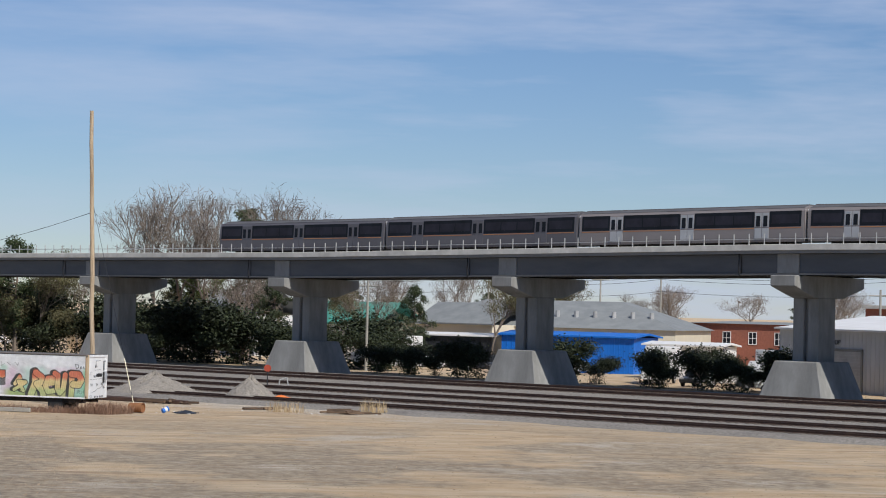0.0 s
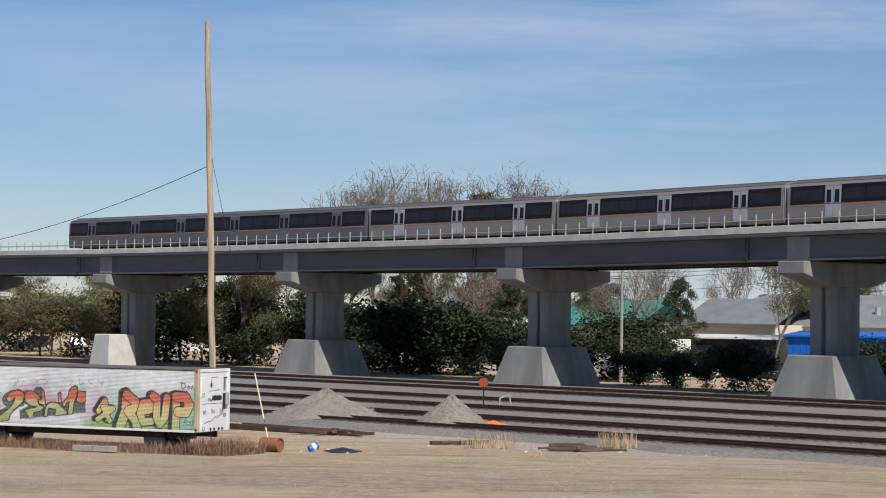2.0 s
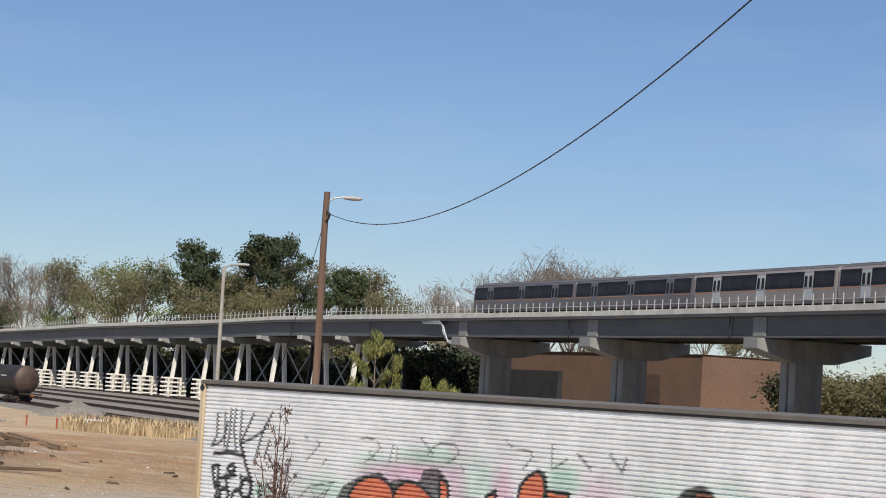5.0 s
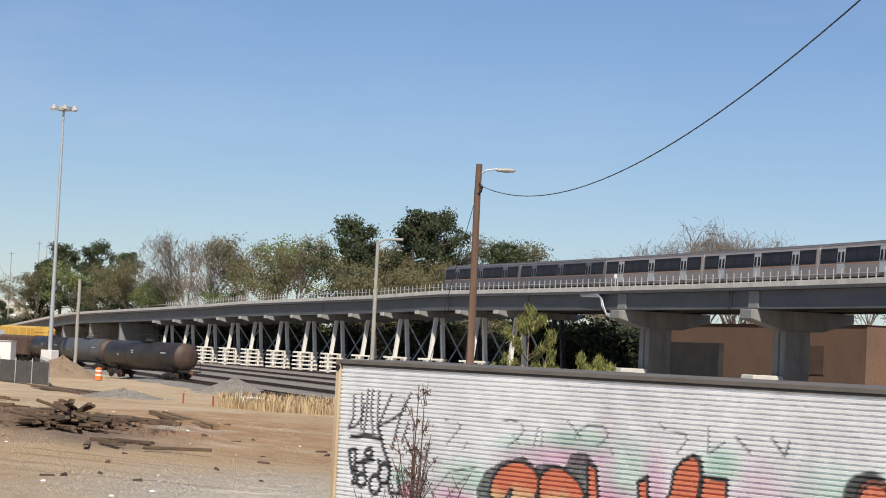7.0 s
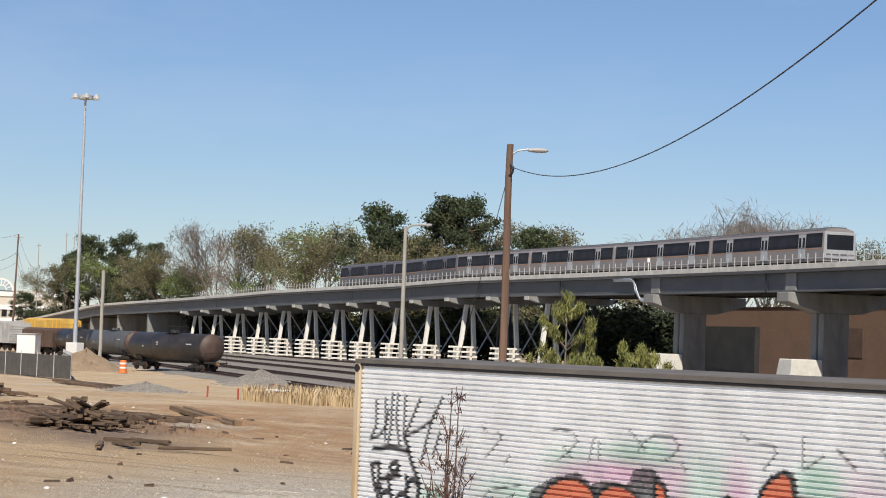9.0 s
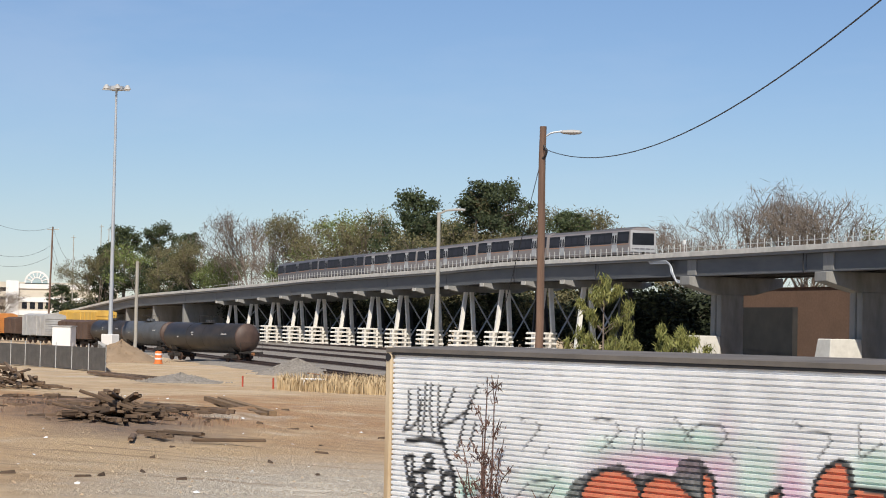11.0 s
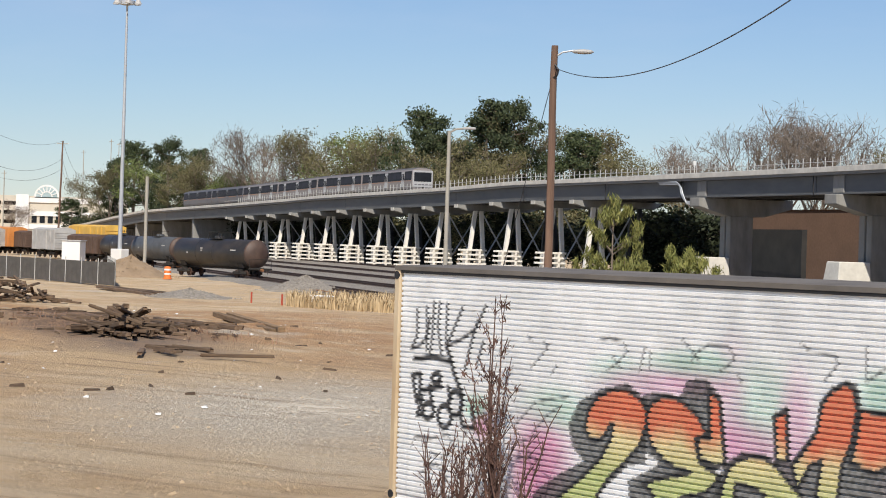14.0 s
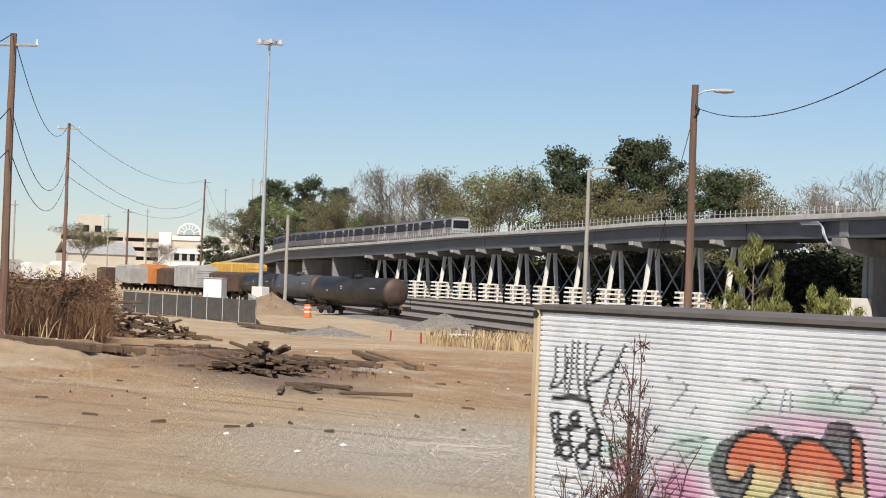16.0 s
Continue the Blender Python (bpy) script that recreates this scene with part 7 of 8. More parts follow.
def build_litter():
    # rusty barrel on its side
    t = thing("barrel", "rusty orange steel barrel lying in dead weeds", "barrel", m=pose(0.85, 16.7, 0.28, 0, 0, -25))
    bm = N()
    lathe(bm, [(0.02, -0.44), (0.28, -0.44), (0.29, -0.40), (0.28, -0.15), (0.295, -0.13), (0.28, -0.11), (0.28, 0.13), (0.295, 0.15), (0.28, 0.17), (0.28, 0.42), (0.29, 0.44), (0.25, 0.44), (0.25, 0.38), (0.02, 0.38)], 20, "x")
    part("shell", bm, M["rust"], t)
    # bucket
    t = thing("bucket", "blue and white plastic bucket on its side", "bucket", m=pose(2.5, 17.2, 0.16, 0, 70, 35))
    bm = N()
    lathe(bm, [(0.02, -0.19), (0.135, -0.19), (0.16, 0.17), (0.168, 0.18), (0.168, 0.2), (0.15, 0.2), (0.125, -0.17), (0.02, -0.17)], 20)
    part("shell", bm, M["blue"], t)
    bm = N()
    lathe(bm, [(0.146, -0.06), (0.152, -0.055), (0.162, 0.10), (0.157, 0.105)], 20)
    part("label_band", bm, M["white"], t, "white label band")
    # heap of dark chips
    heap("scrap_heap", "small heap of dark metal chips", "scrap heap", (3.7, 17.3), 0.55, 0.16, M["paint_dark"], 8, 1.2)
    # trackside disc signal
    t = thing("switch_stand", "small switch stand with a red disc", "switch stand", m=pose(7.6, 55.6, 0.2))
    bm = N()
    rod(bm, (0, 0, 0), (0, 0, 1.25), 0.04, 0.04, 8)
    part("post", bm, M["black"], t)
    bm = N()
    rod(bm, (0, -0.03, 1.45), (0, 0.03, 1.45), 0.28, 0.28, 20)
    part("disc", bm, M["red"], t, "red disc", pose(0, 0, 0, 0, 0, -12))
    bm = N()
    tube(bm, [(0.9, 0.1, 0), (0.95, 0.1, 0.55), (1.5, 0.1, 0.75), (1.6, 0.1, 0.2)], 0.05, 6)
    part("lever", bm, M["hopper"], t)
    # orange netting
    heap("safety_net", "crumpled orange safety netting on the ballast", "safety net", (9.0, 37.0), 0.8, 0.35, M["orange_net"], 9, 1.6)
    # traffic barrel
    p = polar(-41.35, 180)
    t = thing("traffic_barrel", "orange and white traffic barrel", "traffic barrel", m=pose(p.x, p.y, 0))
    bm = N()
    lathe(bm, [(0.05, 0), (0.38, 0), (0.38, 0.06), (0.3, 0.07), (0.28, 1.0), (0.1, 1.05)], 16)
    part("shell", bm, M["orange_net"], t)
    for z in (0.35, 0.7):
        bm = N()
        lathe(bm, [(0.296, z), (0.30, z + 0.01), (0.295, z + 0.13), (0.29, z + 0.14)], 16)
        part("band", bm, M["white"], t)
    # red posts in the scrap line
    for az, r in ((-38.35, 118), (-39.15, 121)):
        p = polar(az, r)
        t = thing("marker_post", "short red steel post in the scrap line", "post", "red posts", m=pose(p.x, p.y, 0))
        bm = N()
        rod(bm, (0, 0, 0), (0, 0, 0.6), 0.05, 0.05, 10)
        part("post", bm, M["red"], t)
    p = polar(-37.3, 116)
    t = thing("saw_horse", "small white trestle standing in the grass", "trestle", m=pose(p.x, p.y, 0, 0, 0, 20))
    bm = N()
    for e in (-0.5, 0.5):
        rod(bm, (e, -0.3, 0), (e, 0, 0.6), 0.05)
        rod(bm, (e, 0.3, 0), (e, 0, 0.6), 0.05)
    rod(bm, (-0.7, 0, 0.6), (0.7, 0, 0.6), 0.06)
    part("frame", bm, M["white"], t)
    # paper and plastic scraps
    rnd = random.Random(31)
    vs, fs = [], []
    for _ in range(150):
        if rnd.random() < 0.6:
            x, y = rnd.uniform(-75, -25), 0
            y = -0.95 * x + rnd.uniform(-14, 18)
        else:
            x, y = rnd.uniform(-1, 20), rnd.uniform(17, 29)
        s = rnd.uniform(0.02, 0.075)
        z = ground_height(x, y) + 0.01
        a = rnd.uniform(0, 6.28)
        u, v = Vector((math.cos(a), math.sin(a), 0)) * s, Vector((-math.sin(a), math.cos(a), 0)) * s * 0.6
        k = len(vs)
        c = Vector((x, y, z))
        vs += [tuple(c - u - v), tuple(c + u - v), tuple(c + u + v + Vector((0, 0, s * 0.6))), tuple(c - u + v + Vector((0, 0, s * 0.3))), tuple(c + Vector((0, 0, s * 0.7)))]
        fs += [(k, k + 1, k + 4), (k + 1, k + 2, k + 4), (k + 2, k + 3, k + 4), (k + 3, k, k + 4)]
    me = bpy.data.meshes.new("litter")
    me.from_pydata(vs, [], fs)
    tagged(link("litter", me, M["white"]), "scattered white paper and plastic litter", "litter", kind="stuff")
    # stones and clods over the lot
    vs, fs = [], []
    for _ in range(19000):
        r = rnd.uniform(18, 95)
        az = rnd.uniform(-58, 52)
        x, y = r * math.sin(radians(az)), r * math.cos(radians(az))
        if rnd.random() < 0.55:
            x, y, r = rnd.uniform(-30, 45), rnd.uniform(-60, 26), 60
        off = 0.6606 * x + 0.7507 * y
        if off > 30:
            continue
        s = rnd.uniform(0.008, 0.035) * (1.4 if r > 40 else 1.0)
        c = Vector((x, y, ground_height(x, y) - 0.004))
        k = len(vs)
        vs += [tuple(c + Vector(v) * s) for v in ((1, rnd.uniform(-0.4, 0.4), 0), (-0.4, 1, 0), (-0.8, -0.8, 0), (rnd.uniform(-0.3, 0.3), 0, 0.9))]
        fs += [(k, k + 1, k + 3), (k + 1, k + 2, k + 3), (k + 2, k, k + 3)]
    # coarse pale grit on the worn patch
    gv, gf = [], []
    for _ in range(7000):
        a, q = rnd.uniform(0, 6.28), abs(rnd.gauss(0, 0.55))
        u, v = 10.0 * q * math.cos(a), 5.0 * q * math.sin(a)
        x, y = -28.5 + 0.62 * u + 0.79 * v, 37.5 - 0.79 * u + 0.62 * v
        if (TR_POSE.inverted() @ Vector((x, y, 0))).x > -0.3:
            continue
        s = rnd.uniform(0.006, 0.02)
        c = Vector((x, y, ground_height(x, y)))
        k = len(gv)
        gv += [tuple(c + Vector(v_) * s) for v_ in ((1, rnd.uniform(-0.4, 0.4), 0), (-0.4, 1, 0), (-0.8, -0.8, 0), (rnd.uniform(-0.3, 0.3), 0, 0.9))]
        gf += [(k, k + 1, k + 3), (k + 1, k + 2, k + 3), (k + 2, k, k + 3)]
    me = bpy.data.meshes.new("grit")
    me.from_pydata(gv, [], gf)
    tagged(link("grit", me, mat("pale_grit", (0.26, 0.235, 0.20), (0.52, 0.48, 0.42), 9.0, 0.95, 0, 0)), "coarse pale grit on the worn lot", "gravel", kind="stuff")
    # bark strips and splinters
    gv, gf = [], []
    for _ in range(60):
        a, q = rnd.uniform(0, 6.28), math.sqrt(rnd.random())
        u, v = 24 * q * math.cos(a), 9 * q * math.sin(a)
        x, y = -49 - 0.69 * u + 0.72 * v, 53 + 0.72 * u + 0.69 * v
        s, b = rnd.uniform(0.05, 0.26), rnd.uniform(0, 3.14)
        d, e = Vector((math.cos(b), math.sin(b), 0)) * s, Vector((-math.sin(b), math.cos(b), 0)) * 0.035
        c = Vector((x, y, ground_height(x, y)))
        k = len(gv)
        gv += [tuple(c + w_) for w_ in (-d - e, d - e, d + e, -d + e, -d * 0.9 + Vector((0, 0, 0.06)), d * 0.9 + Vector((0, 0, rnd.uniform(0.03, 0.1))))]
        gf += [(k, k + 1, k + 5, k + 4), (k + 2, k + 3, k + 4, k + 5), (k + 1, k + 2, k + 5), (k + 3, k, k + 4)]
    me = bpy.data.meshes.new("splinters")
    me.from_pydata(gv, [], gf)
    tagged(link("splinters", me, M["plank"]), "bark strips and splinters strewn on the dirt", "debris", kind="stuff")
    me = bpy.data.meshes.new("stones")
    me.from_pydata(vs, [], fs)
    tagged(link("stones", me, mat("soil_clod", (0.22, 0.15, 0.09), (0.50, 0.385, 0.255), 0.8, 0.95, 0, 0, world_space=True)), "loose stones and clods strewn over the lot", "stones", kind="stuff")


build_litter()


# ---------- parked vehicles ----------
def build_vehicle(p, yaw, paint, kind, label):
    """Local x forward."""
    t = thing("car" if kind != "truck" else "box_truck", label, "car" if kind != "truck" else "truck", "parked vehicles", m=pose(p[0], p[1], 0, 0, 0, yaw))
    if kind == "truck":
        bm = N()
        box(bm, -4.0, 1.6, -1.2, 1.2, 0.95, 3.5, 0.05)
        part("cargo_box", bm, M["white"], t)
        bm = N()
        prof = [(1.7, 0.5), (1.7, 2.45), (2.5, 2.45), (3.1, 1.6), (3.9, 1.4), (3.95, 0.5)]
        a = [bm.verts.new((x, -1.0, z)) for x, z in prof]
        b = [bm.verts.new((x, 1.0, z)) for x, z in prof]
        for k in range(6):
            bm.faces.new((a[k], b[k], b[(k + 1) % 6], a[(k + 1) % 6]))
        bm.faces.new(a)
        bm.faces.new(b[::-1])
        bmesh.ops.recalc_face_normals(bm, faces=bm.faces[:])
        part("cab", bm, paint, t)
        wheels, r, hw, gl = ((2.9, -2.6)), 0.45, 1.05, [(1.9, 1.62, 2.5, 2.3)]
    else:
        hi = {"suv": 1.75, "sedan": 1.42, "pickup": 1.72}[kind]
        L = {"suv": 2.35, "sedan": 2.3, "pickup": 2.75}[kind]
        hood = 1.05 if kind != "sedan" else 0.92
        bm = N()
        prof = [(-L, 0.35), (-L - 0.02, 0.8), (-L + 0.06, hood), (L - 1.25, hood + 0.02), (L - 0.15, hood - 0.12), (L, 0.7), (L - 0.02, 0.35)]
        a = [bm.verts.new((x, -0.9, z)) for x, z in prof]
        b = [bm.verts.new((x, 0.9, z)) for x, z in prof]
        n = len(prof)
        for k in range(n):
            bm.faces.new((a[k], b[k], b[(k + 1) % n], a[(k + 1) % n]))
        bm.faces.new(a)
        bm.faces.new(b[::-1])
        bmesh.ops.recalc_face_normals(bm, faces=bm.faces[:])
        bmesh.ops.bevel(bm, geom=bm.edges[:], offset=0.06, segments=2, affect="EDGES")
        part("body", bm, paint, t)
        x0 = {"suv": -L + 0.12, "sedan": -L + 0.75, "pickup": -0.6}[kind]
        bm = N()
        taper(bm, (x0, L - 1.15, -0.84, 0.84), (x0 + 0.3, L - 1.85, -0.68, 0.68), hood - 0.02, hi)
        bmesh.ops.bevel(bm, geom=bm.edges[:], offset=0.05, segments=2, affect="EDGES")
        part("cabin", bm, paint, t)
        for s in (-1, 1):
            bm = N()
            zb, zt = hood + 0.08, hi - 0.12
            f = (zb - hood) / (hi - hood), (zt - hood) / (hi - hood)
            ys = [s * (0.84 - 0.16 * q + 0.006) for q in f]
            vs = [bm.verts.new(v) for v in ((x0 + 0.22, ys[0], zb), (L - 1.42, ys[0], zb), (L - 1.9, ys[1], zt), (x0 + 0.42, ys[1], zt))]
            bm.faces.new(vs)
            part("side_window", bm, M["window"], t)
        bm = N()
        vs = [bm.verts.new(v) for v in ((L - 1.19, -0.72, hood + 0.06), (L - 1.19, 0.72, hood + 0.06), (L - 1.78, 0.6, hi - 0.07), (L - 1.78, -0.6, hi - 0.07))]
        bm.faces.new(vs)
        part("windscreen", bm, M["window"], t, "", pose(0.02, 0, 0.01))
        for s in (-0.62, 0.62):
            bm = N()
            box(bm, L - 0.06, L + 0.015, s - 0.18, s + 0.18, 0.68, 0.84, 0.02)
            part("headlight", bm, M["hopper"], t)
        wheels, r = (L - 0.85, -L + 0.85), 0.34
    for x in wheels:
        for s in (-0.82, 0.82):
            bm = N()
            rod(bm, (x, s - 0.1, r), (x, s + 0.1, r), r, r, 18)
            w = part("wheel", bm, M["tyre"], t)
            bm = N()
            y = s + (0.105 if s > 0 else -0.105)
            rod(bm, (x, y - 0.006, r), (x, y + 0.006, r), r * 0.6, r * 0.6, 14)
            part("rim", bm, M["paint_silver"], w)


def build_vehicles():
    rnd = random.Random(8)
    rows = [(34.4, 92, "suv", "white", "white sport utility vehicle parked on the lot"), (35.6, 90, "pickup", "white", "white pickup parked by the body shop"), (36.6, 89, "sedan", "paint_red", "dark red saloon car parked on the lot"), (37.6, 88, "pickup", "paint_dark", "dark pickup parked on the lot"),
            (38.6, 87, "suv", "paint_silver", "silver sport utility vehicle parked on the lot"), (33.3, 93, "pickup", "paint_dark", "dark pickup parked on the lot"), (28.2, 98, "sedan", "paint_dark", "dark saloon car parked by the trees"), (29.6, 100, "sedan", "white", "white saloon car parked by the trees"),
            (9.2, 122, "pickup", "white", "white pickup parked in the yard"), (10.6, 124, "sedan", "white", "white saloon car parked in the yard"), (13.4, 124, "suv", "paint_dark", "dark sport utility vehicle parked in the yard"), (15.2, 122, "pickup", "paint_dark", "dark pickup parked in the yard"),
            (15.9, 124, "sedan", "white", "white saloon car parked in the yard"), (18.4, 122, "sedan", "paint_silver", "silver saloon car parked in the yard")]
    for az, r, k, c, lab in rows:
        build_vehicle(polar(az, r), rnd.uniform(150, 240), M[c], k, lab)
    build_vehicle(polar(25.6, 101), 250, M["white"], "truck", "white box truck parked behind the bushes")
    build_vehicle(polar(8.4, 128), 190, M["white"], "truck", "white box truck parked in the yard")
    build_vehicle(polar(31.6, 103), 215, M["white"], "truck", "white box truck beside the body shop")
    for k in range(16):
        s = 62 + 6 * k
        p = on_line(s, 42 + rnd.uniform(-3, 3))[0]
        build_vehicle(p, rnd.uniform(0, 360), M[rnd.choice(["white", "paint_dark", "paint_silver", "white"])], rnd.choice(["sedan", "suv", "pickup"]), "car parked on a lot behind the viaduct")


build_vehicles()


# ---------- buildings ----------
def window_unit(parent, x, z, w, h, y, deep=0.08, frame_mat=None, cols=2, rows=2):
    """A window on a wall that faces -y."""
    bm = N()
    for a, b, c, d in ((x, x + w, z, z + 0.08), (x, x + w, z + h - 0.08, z + h), (x, x + 0.08, z, z + h), (x + w - 0.08, x + w, z, z + h)):
        box(bm, a, b, y - deep, y + 0.02, c, d)
    for i in range(1, cols):
        box(bm, x + w * i / cols - 0.03, x + w * i / cols + 0.03, y - deep * 0.7, y + 0.02, z, z + h)
    for i in range(1, rows):
        box(bm, x, x + w, y - deep * 0.7, y + 0.02, z + h * i / rows - 0.03, z + h * i / rows + 0.03)
    f = part("window", bm, frame_mat or M["white"], parent)
    bm = N()
    box(bm, x + 0.05, x + w - 0.05, y - 0.03, y - 0.01, z + 0.05, z + h - 0.05)
    part("pane", bm, M["window"], f)


def lettering(text, size, parent, m, material):
    cu = bpy.data.curves.new("sign_text", "FONT")
    cu.body, cu.size, cu.extrude = text, size, 0.02
    tmp = bpy.data.objects.new("sign_text", cu)
    scene.collection.objects.link(tmp)
    bpy.context.view_layer.update()
    me = bpy.data.meshes.new_from_object(tmp.evaluated_get(bpy.context.evaluated_depsgraph_get()))
    bpy.data.objects.remove(tmp)
    me.materials.clear()
    link("sign_lettering", me, material, parent, "dark painted letters", m)


def simple_house(label, m, w, d, h, wall, roof, rise, gable=True, cat="building", over=0.4):
    t = thing("building", label, cat, m=m)
    bm = N()
    box(bm, 0, w, 0, d, -0.2, h)
    part("wall", bm, wall, t)
    bm = N()
    if gable:
        prof = [(-over, h - 0.05), (d / 2, h + rise), (d + over, h - 0.05), (d + over, h + 0.12), (d / 2, h + rise + 0.2), (-over, h + 0.12)]
        extrude_profile(bm, prof, -over, w + over)
    else:
        taper(bm, (-over, w + over, -over, d + over), (d * 0.42, w - d * 0.42, d * 0.42, d * 0.58), h - 0.02, h + rise)
    part("roof", bm, roof, t)
    return t


def build_buildings():
    # metal body shop
    a, b = Vector((54.0, 86.6, 0)), Vector((69.5, 52.4, 0))
    ang = math.degrees(math.atan2((b - a).y, (b - a).x))
    w = (b - a).length
    t = simple_house("long pale metal workshop with a roller door", pose(a.x, a.y, 0, 0, 0, ang), w, 22, 5.5, M["metal_siding"], M["white"], 1.2, cat="workshop")
    bm = N()
    for i in range(int(w / 0.6)):
        box(bm, i * 0.6, i * 0.6 + 0.06, -0.03, 0.0, 0, 5.4)
    part("siding_rib", bm, M["metal_siding"], t)
    bm = N()
    for i in range(12):
        box(bm, 4.0, 12.0, -0.08 - 0.01 * (i % 2), 0.0, 0.05 + i * 0.3, 0.33 + i * 0.3)
    part("roller_door", bm, M["hopper"], t, "grey roller door")
    bm = N()
    for q in ((3.8, 4.0), (12.0, 12.2)):
        box(bm, q[0], q[1], -0.14, 0, 0, 3.9)
    box(bm, 3.8, 12.2, -0.14, 0, 3.66, 3.9)
    part("door_frame", bm, M["concrete"], t)
    lettering("BODY SHOP", 0.62, t, pose(5.6, -0.05, 4.25, 90, 0, 0), M["black"])
    # black sheet on the wall for the shade inside the bay
    bm = N()
    box(bm, 18, 26, -0.06, 0, 2.2, 3.6)
    part("opening", bm, M["black"], t, "open bay, its inner shade painted as a black sheet")
    # red brick building behind it
    p = polar(29.2, 150)
    t = simple_house("two-storey red brick building with white cornice", pose(p.x, p.y, 0, 0, 0, -48), 25, 16, 7.8, M["brick_red"], M["grey_roof"], 0.3, False)
    bm = N()
    box(bm, -0.3, 25.3, -0.3, 16.3, 7.75, 8.15)
    part("cornice", bm, M["concrete_pale"], t)
    for k in range(4):
        window_unit(t, 1.8 + k * 6.0, 4.6, 2.6, 1.7, 0, 0.08, None, 4, 2)
    p = polar(24.5, 165)
    t = simple_house("low red brick house with gabled porch", pose(p.x, p.y, 0, 0, 0, -36), 20, 10, 3.9, M["brick_red"], M["grey_roof"], 2.0)
    for k in range(4):
        window_unit(t, 1.5 + k * 4.6, 1.2, 1.5, 1.6, 0)
    p = polar(19.8, 172)
    t = simple_house("red-orange brick block with sash windows", pose(p.x, p.y, 0, 0, 0, -30), 18, 10, 5.6, M["brick_red"], M["grey_roof"], 0.3, False)
    for k in range(5):
        window_unit(t, 1.2 + k * 3.4, 3.0, 1.1, 1.6, 0)
    # cream hall with grey hipped roof
    p = polar(8.0, 152)
    t = simple_house("cream hall with grey hipped roof", pose(p.x, p.y, 0, 0, 0, -22), 34, 20, 4.7, M["cream"], M["grey_roof"], 3.2, False)
    # the doorway's dark inside is a black sheet on the wall
    bm = N()
    box(bm, 1.0, 5.5, -0.06, 0, 0.3, 3.7)
    part("opening", bm, M["black"], t, "open doorway, its inner shade painted as a black sheet")
    bm = N()
    for k in range(9):
        x = 12 + k * 2.3
        rod(bm, (x, 3.2, 5.6), (x, 3.2, 6.7), 0.28, 0.28, 8)
    part("roof_vent", bm, M["hopper"], t)
    # blue and white sheds
    p = polar(13.9, 132)
    t = simple_house("bright blue metal shed", pose(p.x, p.y, 0, 0, 0, -28), 15.5, 8, 3.9, M["blue"], M["blue"], 0.3)
    bm = N()
    for i in range(26):
        box(bm, i * 0.6, i * 0.6 + 0.08, -0.04, 0, 0, 3.85)
    part("siding_rib", bm, M["blue"], t)
    p = polar(9.6, 134)
    simple_house("dark blue trailer shed with white trim", pose(p.x, p.y, 0, 0, 0, -22), 9, 5, 3.6, M["paint_dark"], M["white"], 0.15)
    p = polar(22.4, 118)
    simple_house("small white metal shed by the trees", pose(p.x, p.y, 0, 0, 0, -30), 8, 5, 3.4, M["white"], M["white"], 0.2)
    # brown brick substation right behind the viaduct
    m = line_pose(166, 14, 0) @ pose(0, 0, 0, 0, 0, -90)
    t = simple_house("brown brick equipment building behind the viaduct", m, 42, 12, 8.3, M["brick_brown"], M["deck"], 0.15, False, over=0.15)
    bm = N()
    box(bm, 28.5, 34.5, -0.08, 0, 3.4, 6.2)
    part("louvre", bm, M["brown"], t, "dark brown louvre")
    bm = N()
    box(bm, 26, 27.2, -0.07, 0, 0, 2.4, 0.02)
    part("door", bm, M["brown"], t)
    # near-black box on the wall stands for the viaduct's shade in the bay
    bm = N()
    box(bm, 0.5, 14, -0.6, 0, 0, 6.2)
    part("recess", bm, M["shade_dark"], t, "recessed bay with its shade painted near-black")
    bm = N()
    rod(bm, (22, 4, 8.3), (22, 4, 9.3), 0.5, 0.4, 10)
    part("roof_vent", bm, M["hopper"], t)
    # houses further back, seen between the piers
    m = line_pose(78, 38, 0) @ pose(0, 0, 0, 0, 0, -90)
    simple_house("small orange stucco building", m, 11, 8, 4.3, M["rust_tan"], M["grey_roof"], 0.6)
    m = line_pose(62, 44, 0) @ pose(0, 0, 0, 0, 0, -90)
    t = simple_house("white clapboard house with grey gable roof", m, 12, 9, 5.2, M["white"], M["grey_roof"], 3.0)
    for k in range(3):
        window_unit(t, 1.2 + k * 3.6, 1.6, 1.3, 1.8, 0)
    m = line_pose(44, 46, 0) @ pose(0, 0, 0, 0, 0, -90)
    simple_house("white house with dark green roof", m, 12, 9, 4.4, M["white"], M["teal"], 2.6)
    m = line_pose(28, 48, 0) @ pose(0, 0, 0, 0, 0, -90)
    t = simple_house("pale siding house behind trees", m, 12, 9, 4.8, M["cream"], M["grey_roof"], 2.4)
    for k in range(3):
        window_unit(t, 1.2 + k * 3.6, 1.6, 1.3, 1.8, 0)
    # parking deck and station far down the line
    c = polar(-46.0, 740)
    ang = 47.0
    t = thing("parking_garage", "five-storey tan concrete parking garage with stair tower", "parking garage", m=pose(c.x, c.y, 0, 0, 0, ang))
    for k in range(5):
        bm = N()
        box(bm, -24, 34, 0, 30, 1.0 + k * 3.1, 2.85 + k * 3.1)
        part("parapet", bm, M["garage"], t)
    # dark block in place of the shade inside the open storeys
    bm = N()
    box(bm, -23.5, 33.5, 1.5, 29, 0, 14.5)
    part("core", bm, M["under"], t)
    for k in range(9):
        bm = N()
        box(bm, -24 + k * 7.1, -23.2 + k * 7.1, -0.2, 0.6, 0, 14.5)
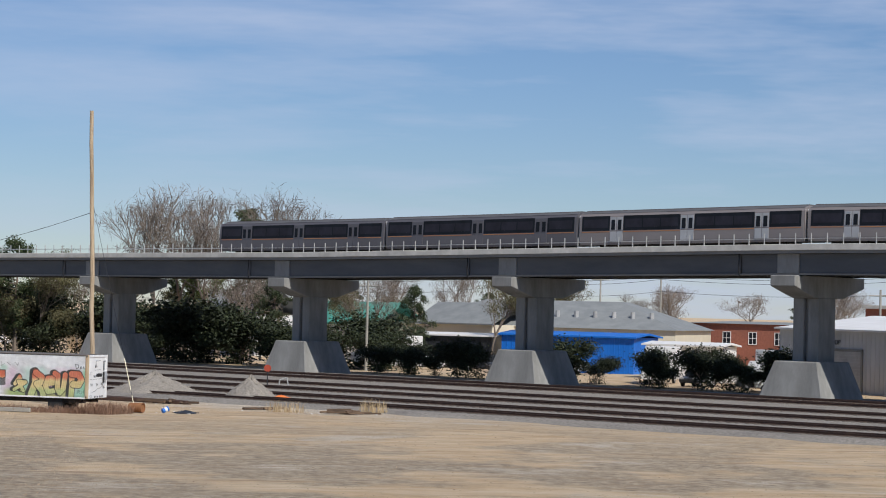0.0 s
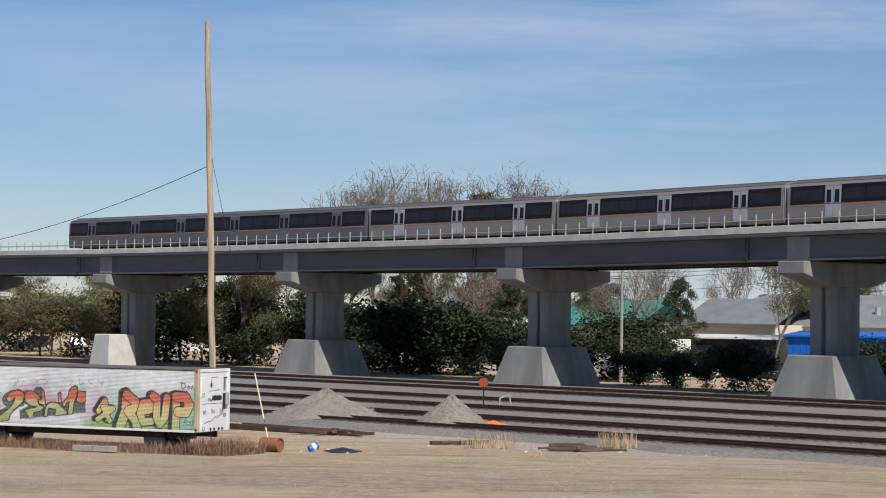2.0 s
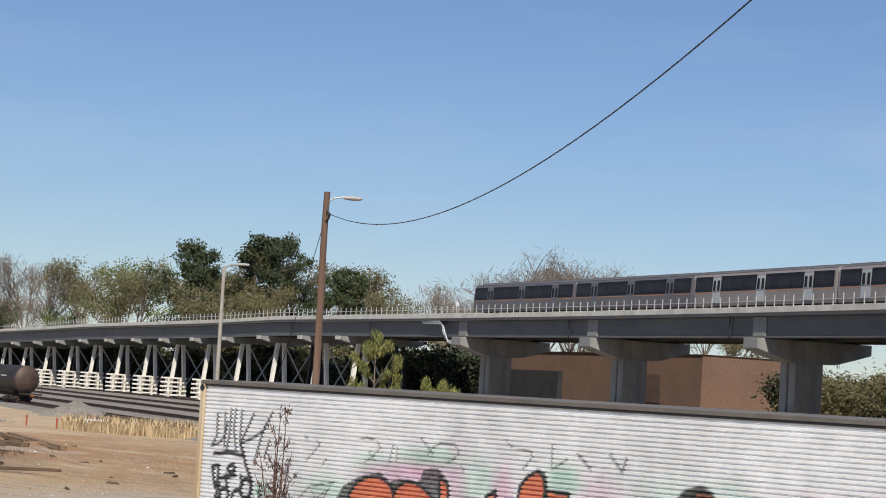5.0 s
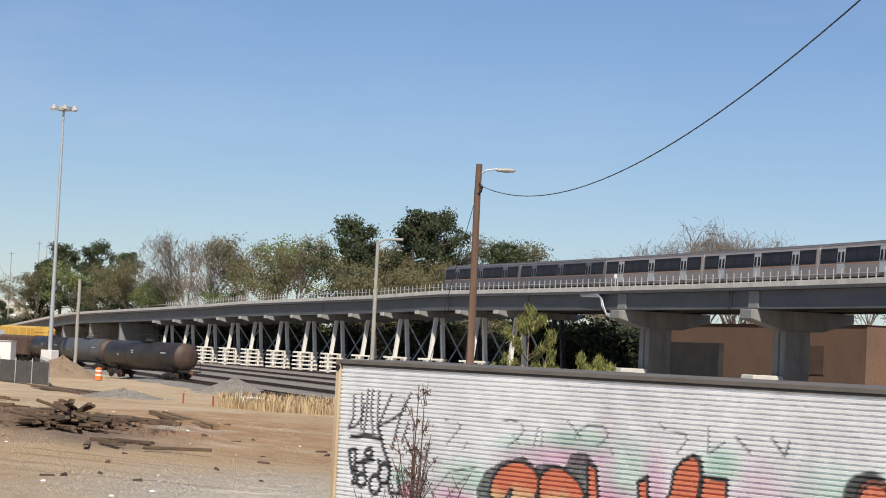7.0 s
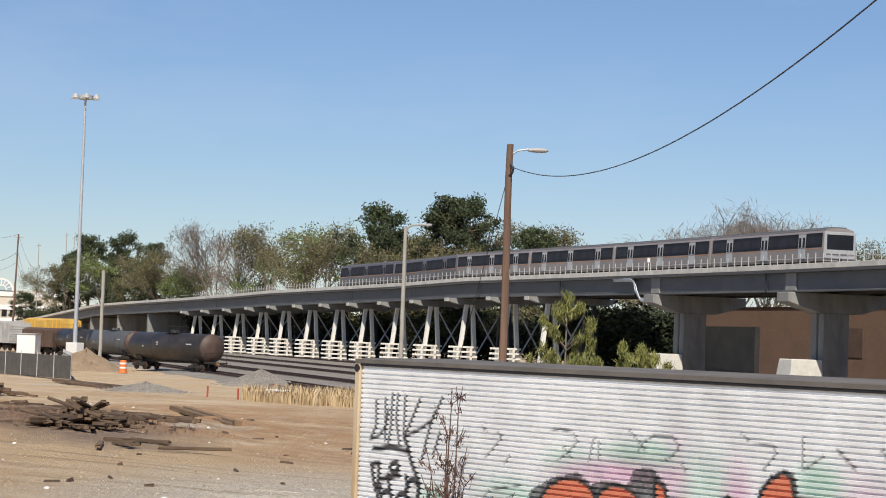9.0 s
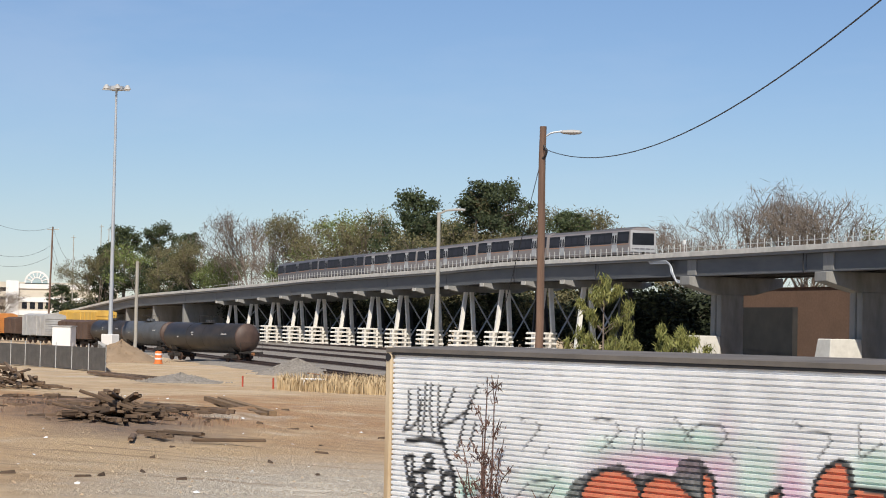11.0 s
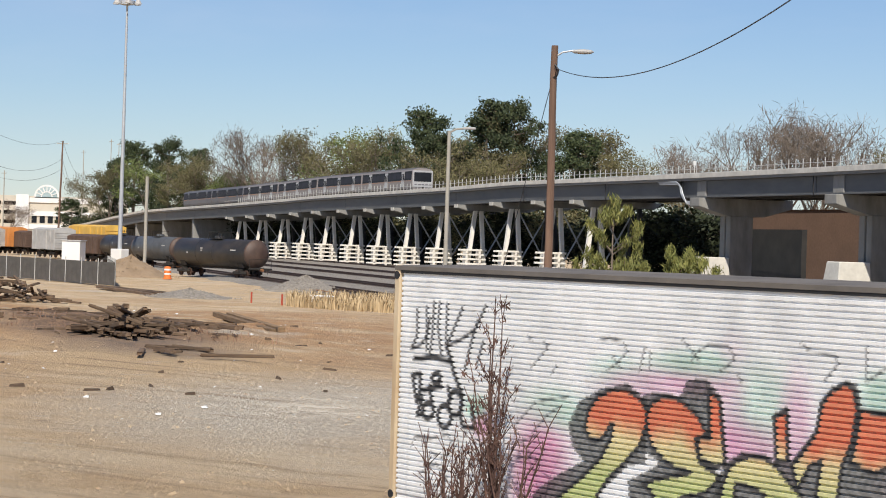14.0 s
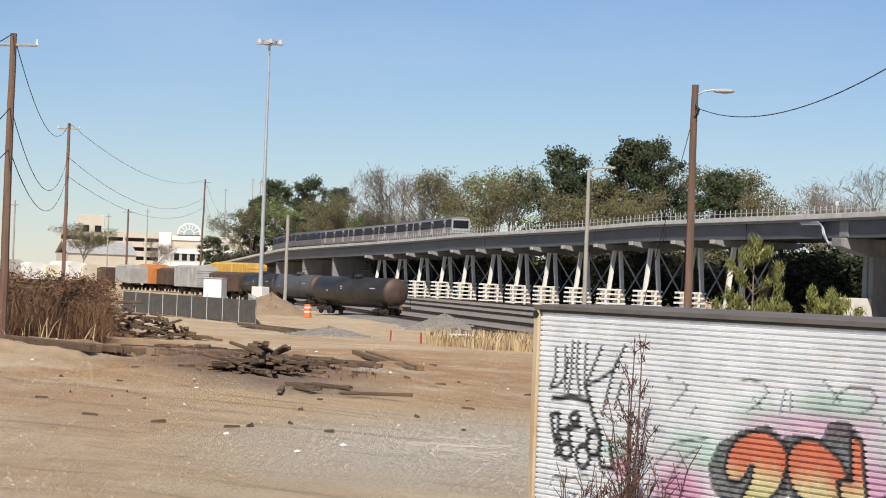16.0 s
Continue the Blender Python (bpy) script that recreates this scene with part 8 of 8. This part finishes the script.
        part("column", bm, M["garage"], t)
    bm = N()
    box(bm, -18, -9, -1.5, 6, 0, 20.5, 0.1)
    tw = part("stair_tower", bm, M["garage"], t)
    for k in range(4):
        for x in (-16.2, -12.2):
            bm = N()
            box(bm, x, x + 2.2, -1.58, -1.5, 4 + k * 3.6, 6.2 + k * 3.6)
            part("window", bm, M["window"], tw)
    c = polar(-44.55, 700)
    t = thing("station", "white station building with an arched glass gable", "station", m=pose(c.x, c.y, 0, 0, 0, 44.5))
    bm = N()
    box(bm, -5, 26, 0, 20, 0, 14.3)
    part("hall", bm, M["garage"], t)
    for z in (4.2, 8.4, 12.6):
        bm = N()
        box(bm, -6, 27, -0.4, 0.0, z, z + 1.5)
        part("parapet", bm, M["white"], t)
    for k in range(12):
        bm = N()
        box(bm, -4 + k * 2.5, -2.4 + k * 2.5, -0.15, 0, 6.2, 8.6)
        part("window", bm, M["window"], t)
    bm = N()
    box(bm, -9, -5, -1, 8, 0, 15, 0.05)
    part("tower", bm, M["white"], t)
    bm = N()
    prof = [(-3.8 + 3.8 * (1 - math.cos(k * math.pi / 12)), 14.4 + 3.8 * math.sin(k * math.pi / 12)) for k in range(13)]
    a = [bm.verts.new((x + 0.5, -0.6, z)) for x, z in prof]
    b = [bm.verts.new((x + 0.5, 14, z)) for x, z in prof]
    for k in range(12):
        bm.faces.new((a[k], b[k], b[k + 1], a[k + 1]))
    bm.faces.new(a)
    bm.faces.new(b[::-1])
    bmesh.ops.recalc_face_normals(bm, faces=bm.faces[:])
    v = part("vault", bm, M["teal"], t, "teal barrel vault")
    bm = N()
    for k in range(12):
        a0, a1 = k * math.pi / 12, (k + 1) * math.pi / 12
        for r0, r1 in ((3.35, 3.9), (1.5, 1.85)):
            pts = [(0.5 - r * math.cos(q), 14.4 + r * math.sin(q)) for r, q in ((r0, a0), (r1, a0), (r1, a1), (r0, a1))]
            vs = [bm.verts.new((x, -0.75, z)) for x, z in pts]
            bm.faces.new(vs)
    part("fan_tracery", bm, M["white"], v, "white fan tracery")
    for k in range(1, 8):
        q = k * math.pi / 8
        bm = N()
        rod(bm, (0.5 - 1.7 * math.cos(q), -0.75, 14.4 + 1.7 * math.sin(q)), (0.5 - 3.6 * math.cos(q), -0.75, 14.4 + 3.6 * math.sin(q)), 0.2, 0.2, 4)
        part("fan_bar", bm, M["white"], v)
    bm = N()
    ends = [[bm.verts.new((0.5 - 3.4 * math.cos(k * math.pi / 16), y, 14.4 + 3.4 * math.sin(k * math.pi / 16))) for k in range(17)] for y in (-0.70, -0.62)]
    bm.faces.new(ends[0])
    bm.faces.new(ends[1][::-1])
    for k in range(17):
        bm.faces.new((ends[0][k], ends[1][k], ends[1][(k + 1) % 17], ends[0][(k + 1) % 17]))
    part("fan_glass", bm, M["fan_glass"], v)
    # old freight shed roof beside it
    c = polar(-47.6, 640)
    simple_house("low tan freight shed with pale gable roof", pose(c.x, c.y, 0, 0, 0, 60), 20, 16, 7.0, M["garage"], M["hopper"], 3.4)


build_buildings()

# lattice and plain poles over the far yard
for az, r, h in ((-43.6, 600, 26), (-42.9, 620, 30), (-42.7, 640, 30), (-45.6, 500, 17), (-46.6, 480, 15), (-49.0, 300, 12), (10.5, 190, 12), (15.6, 180, 11.5), (17.9, 185, 12), (31.5, 175, 13), (33.8, 120, 9.5), (8.4, 112, 9.3)):
    p = polar(az, r)
    t = thing("utility_pole", "thin distant utility pole with cross-arm", "utility pole", "distant utility poles", m=pose(p.x, p.y, 0))
    bm = N()
    rod(bm, (0, 0, 0), (0, 0, h), 0.16, 0.11, 7)
    part("pole", bm, M["mast_pole"], t)
    bm = N()
    rod(bm, (-1.1, 0.3, h - 0.6), (1.1, -0.3, h - 0.6), 0.07, 0.07, 5)
    part("cross_arm", bm, M["mast_pole"], t)
t_ = thing("overhead_wire", "thin distant utility wires behind the viaduct", "wire", kind="structure")
bm_ = N()
for dz in (0.0, 0.5, -1.6):
    pts_ = [polar(2, 200, 11 + dz), polar(10.5, 190, 11.2 + dz), polar(17.9, 185, 11.2 + dz), polar(31.5, 175, 12.2 + dz), polar(48, 170, 12 + dz)]
    for a_, c2_ in zip(pts_[:-1], pts_[1:]):
        tube(bm_, sag(a_, c2_, 0.9, 12), 0.03, 4)
part("wire", bm_, M["wire"], t_)


motions()
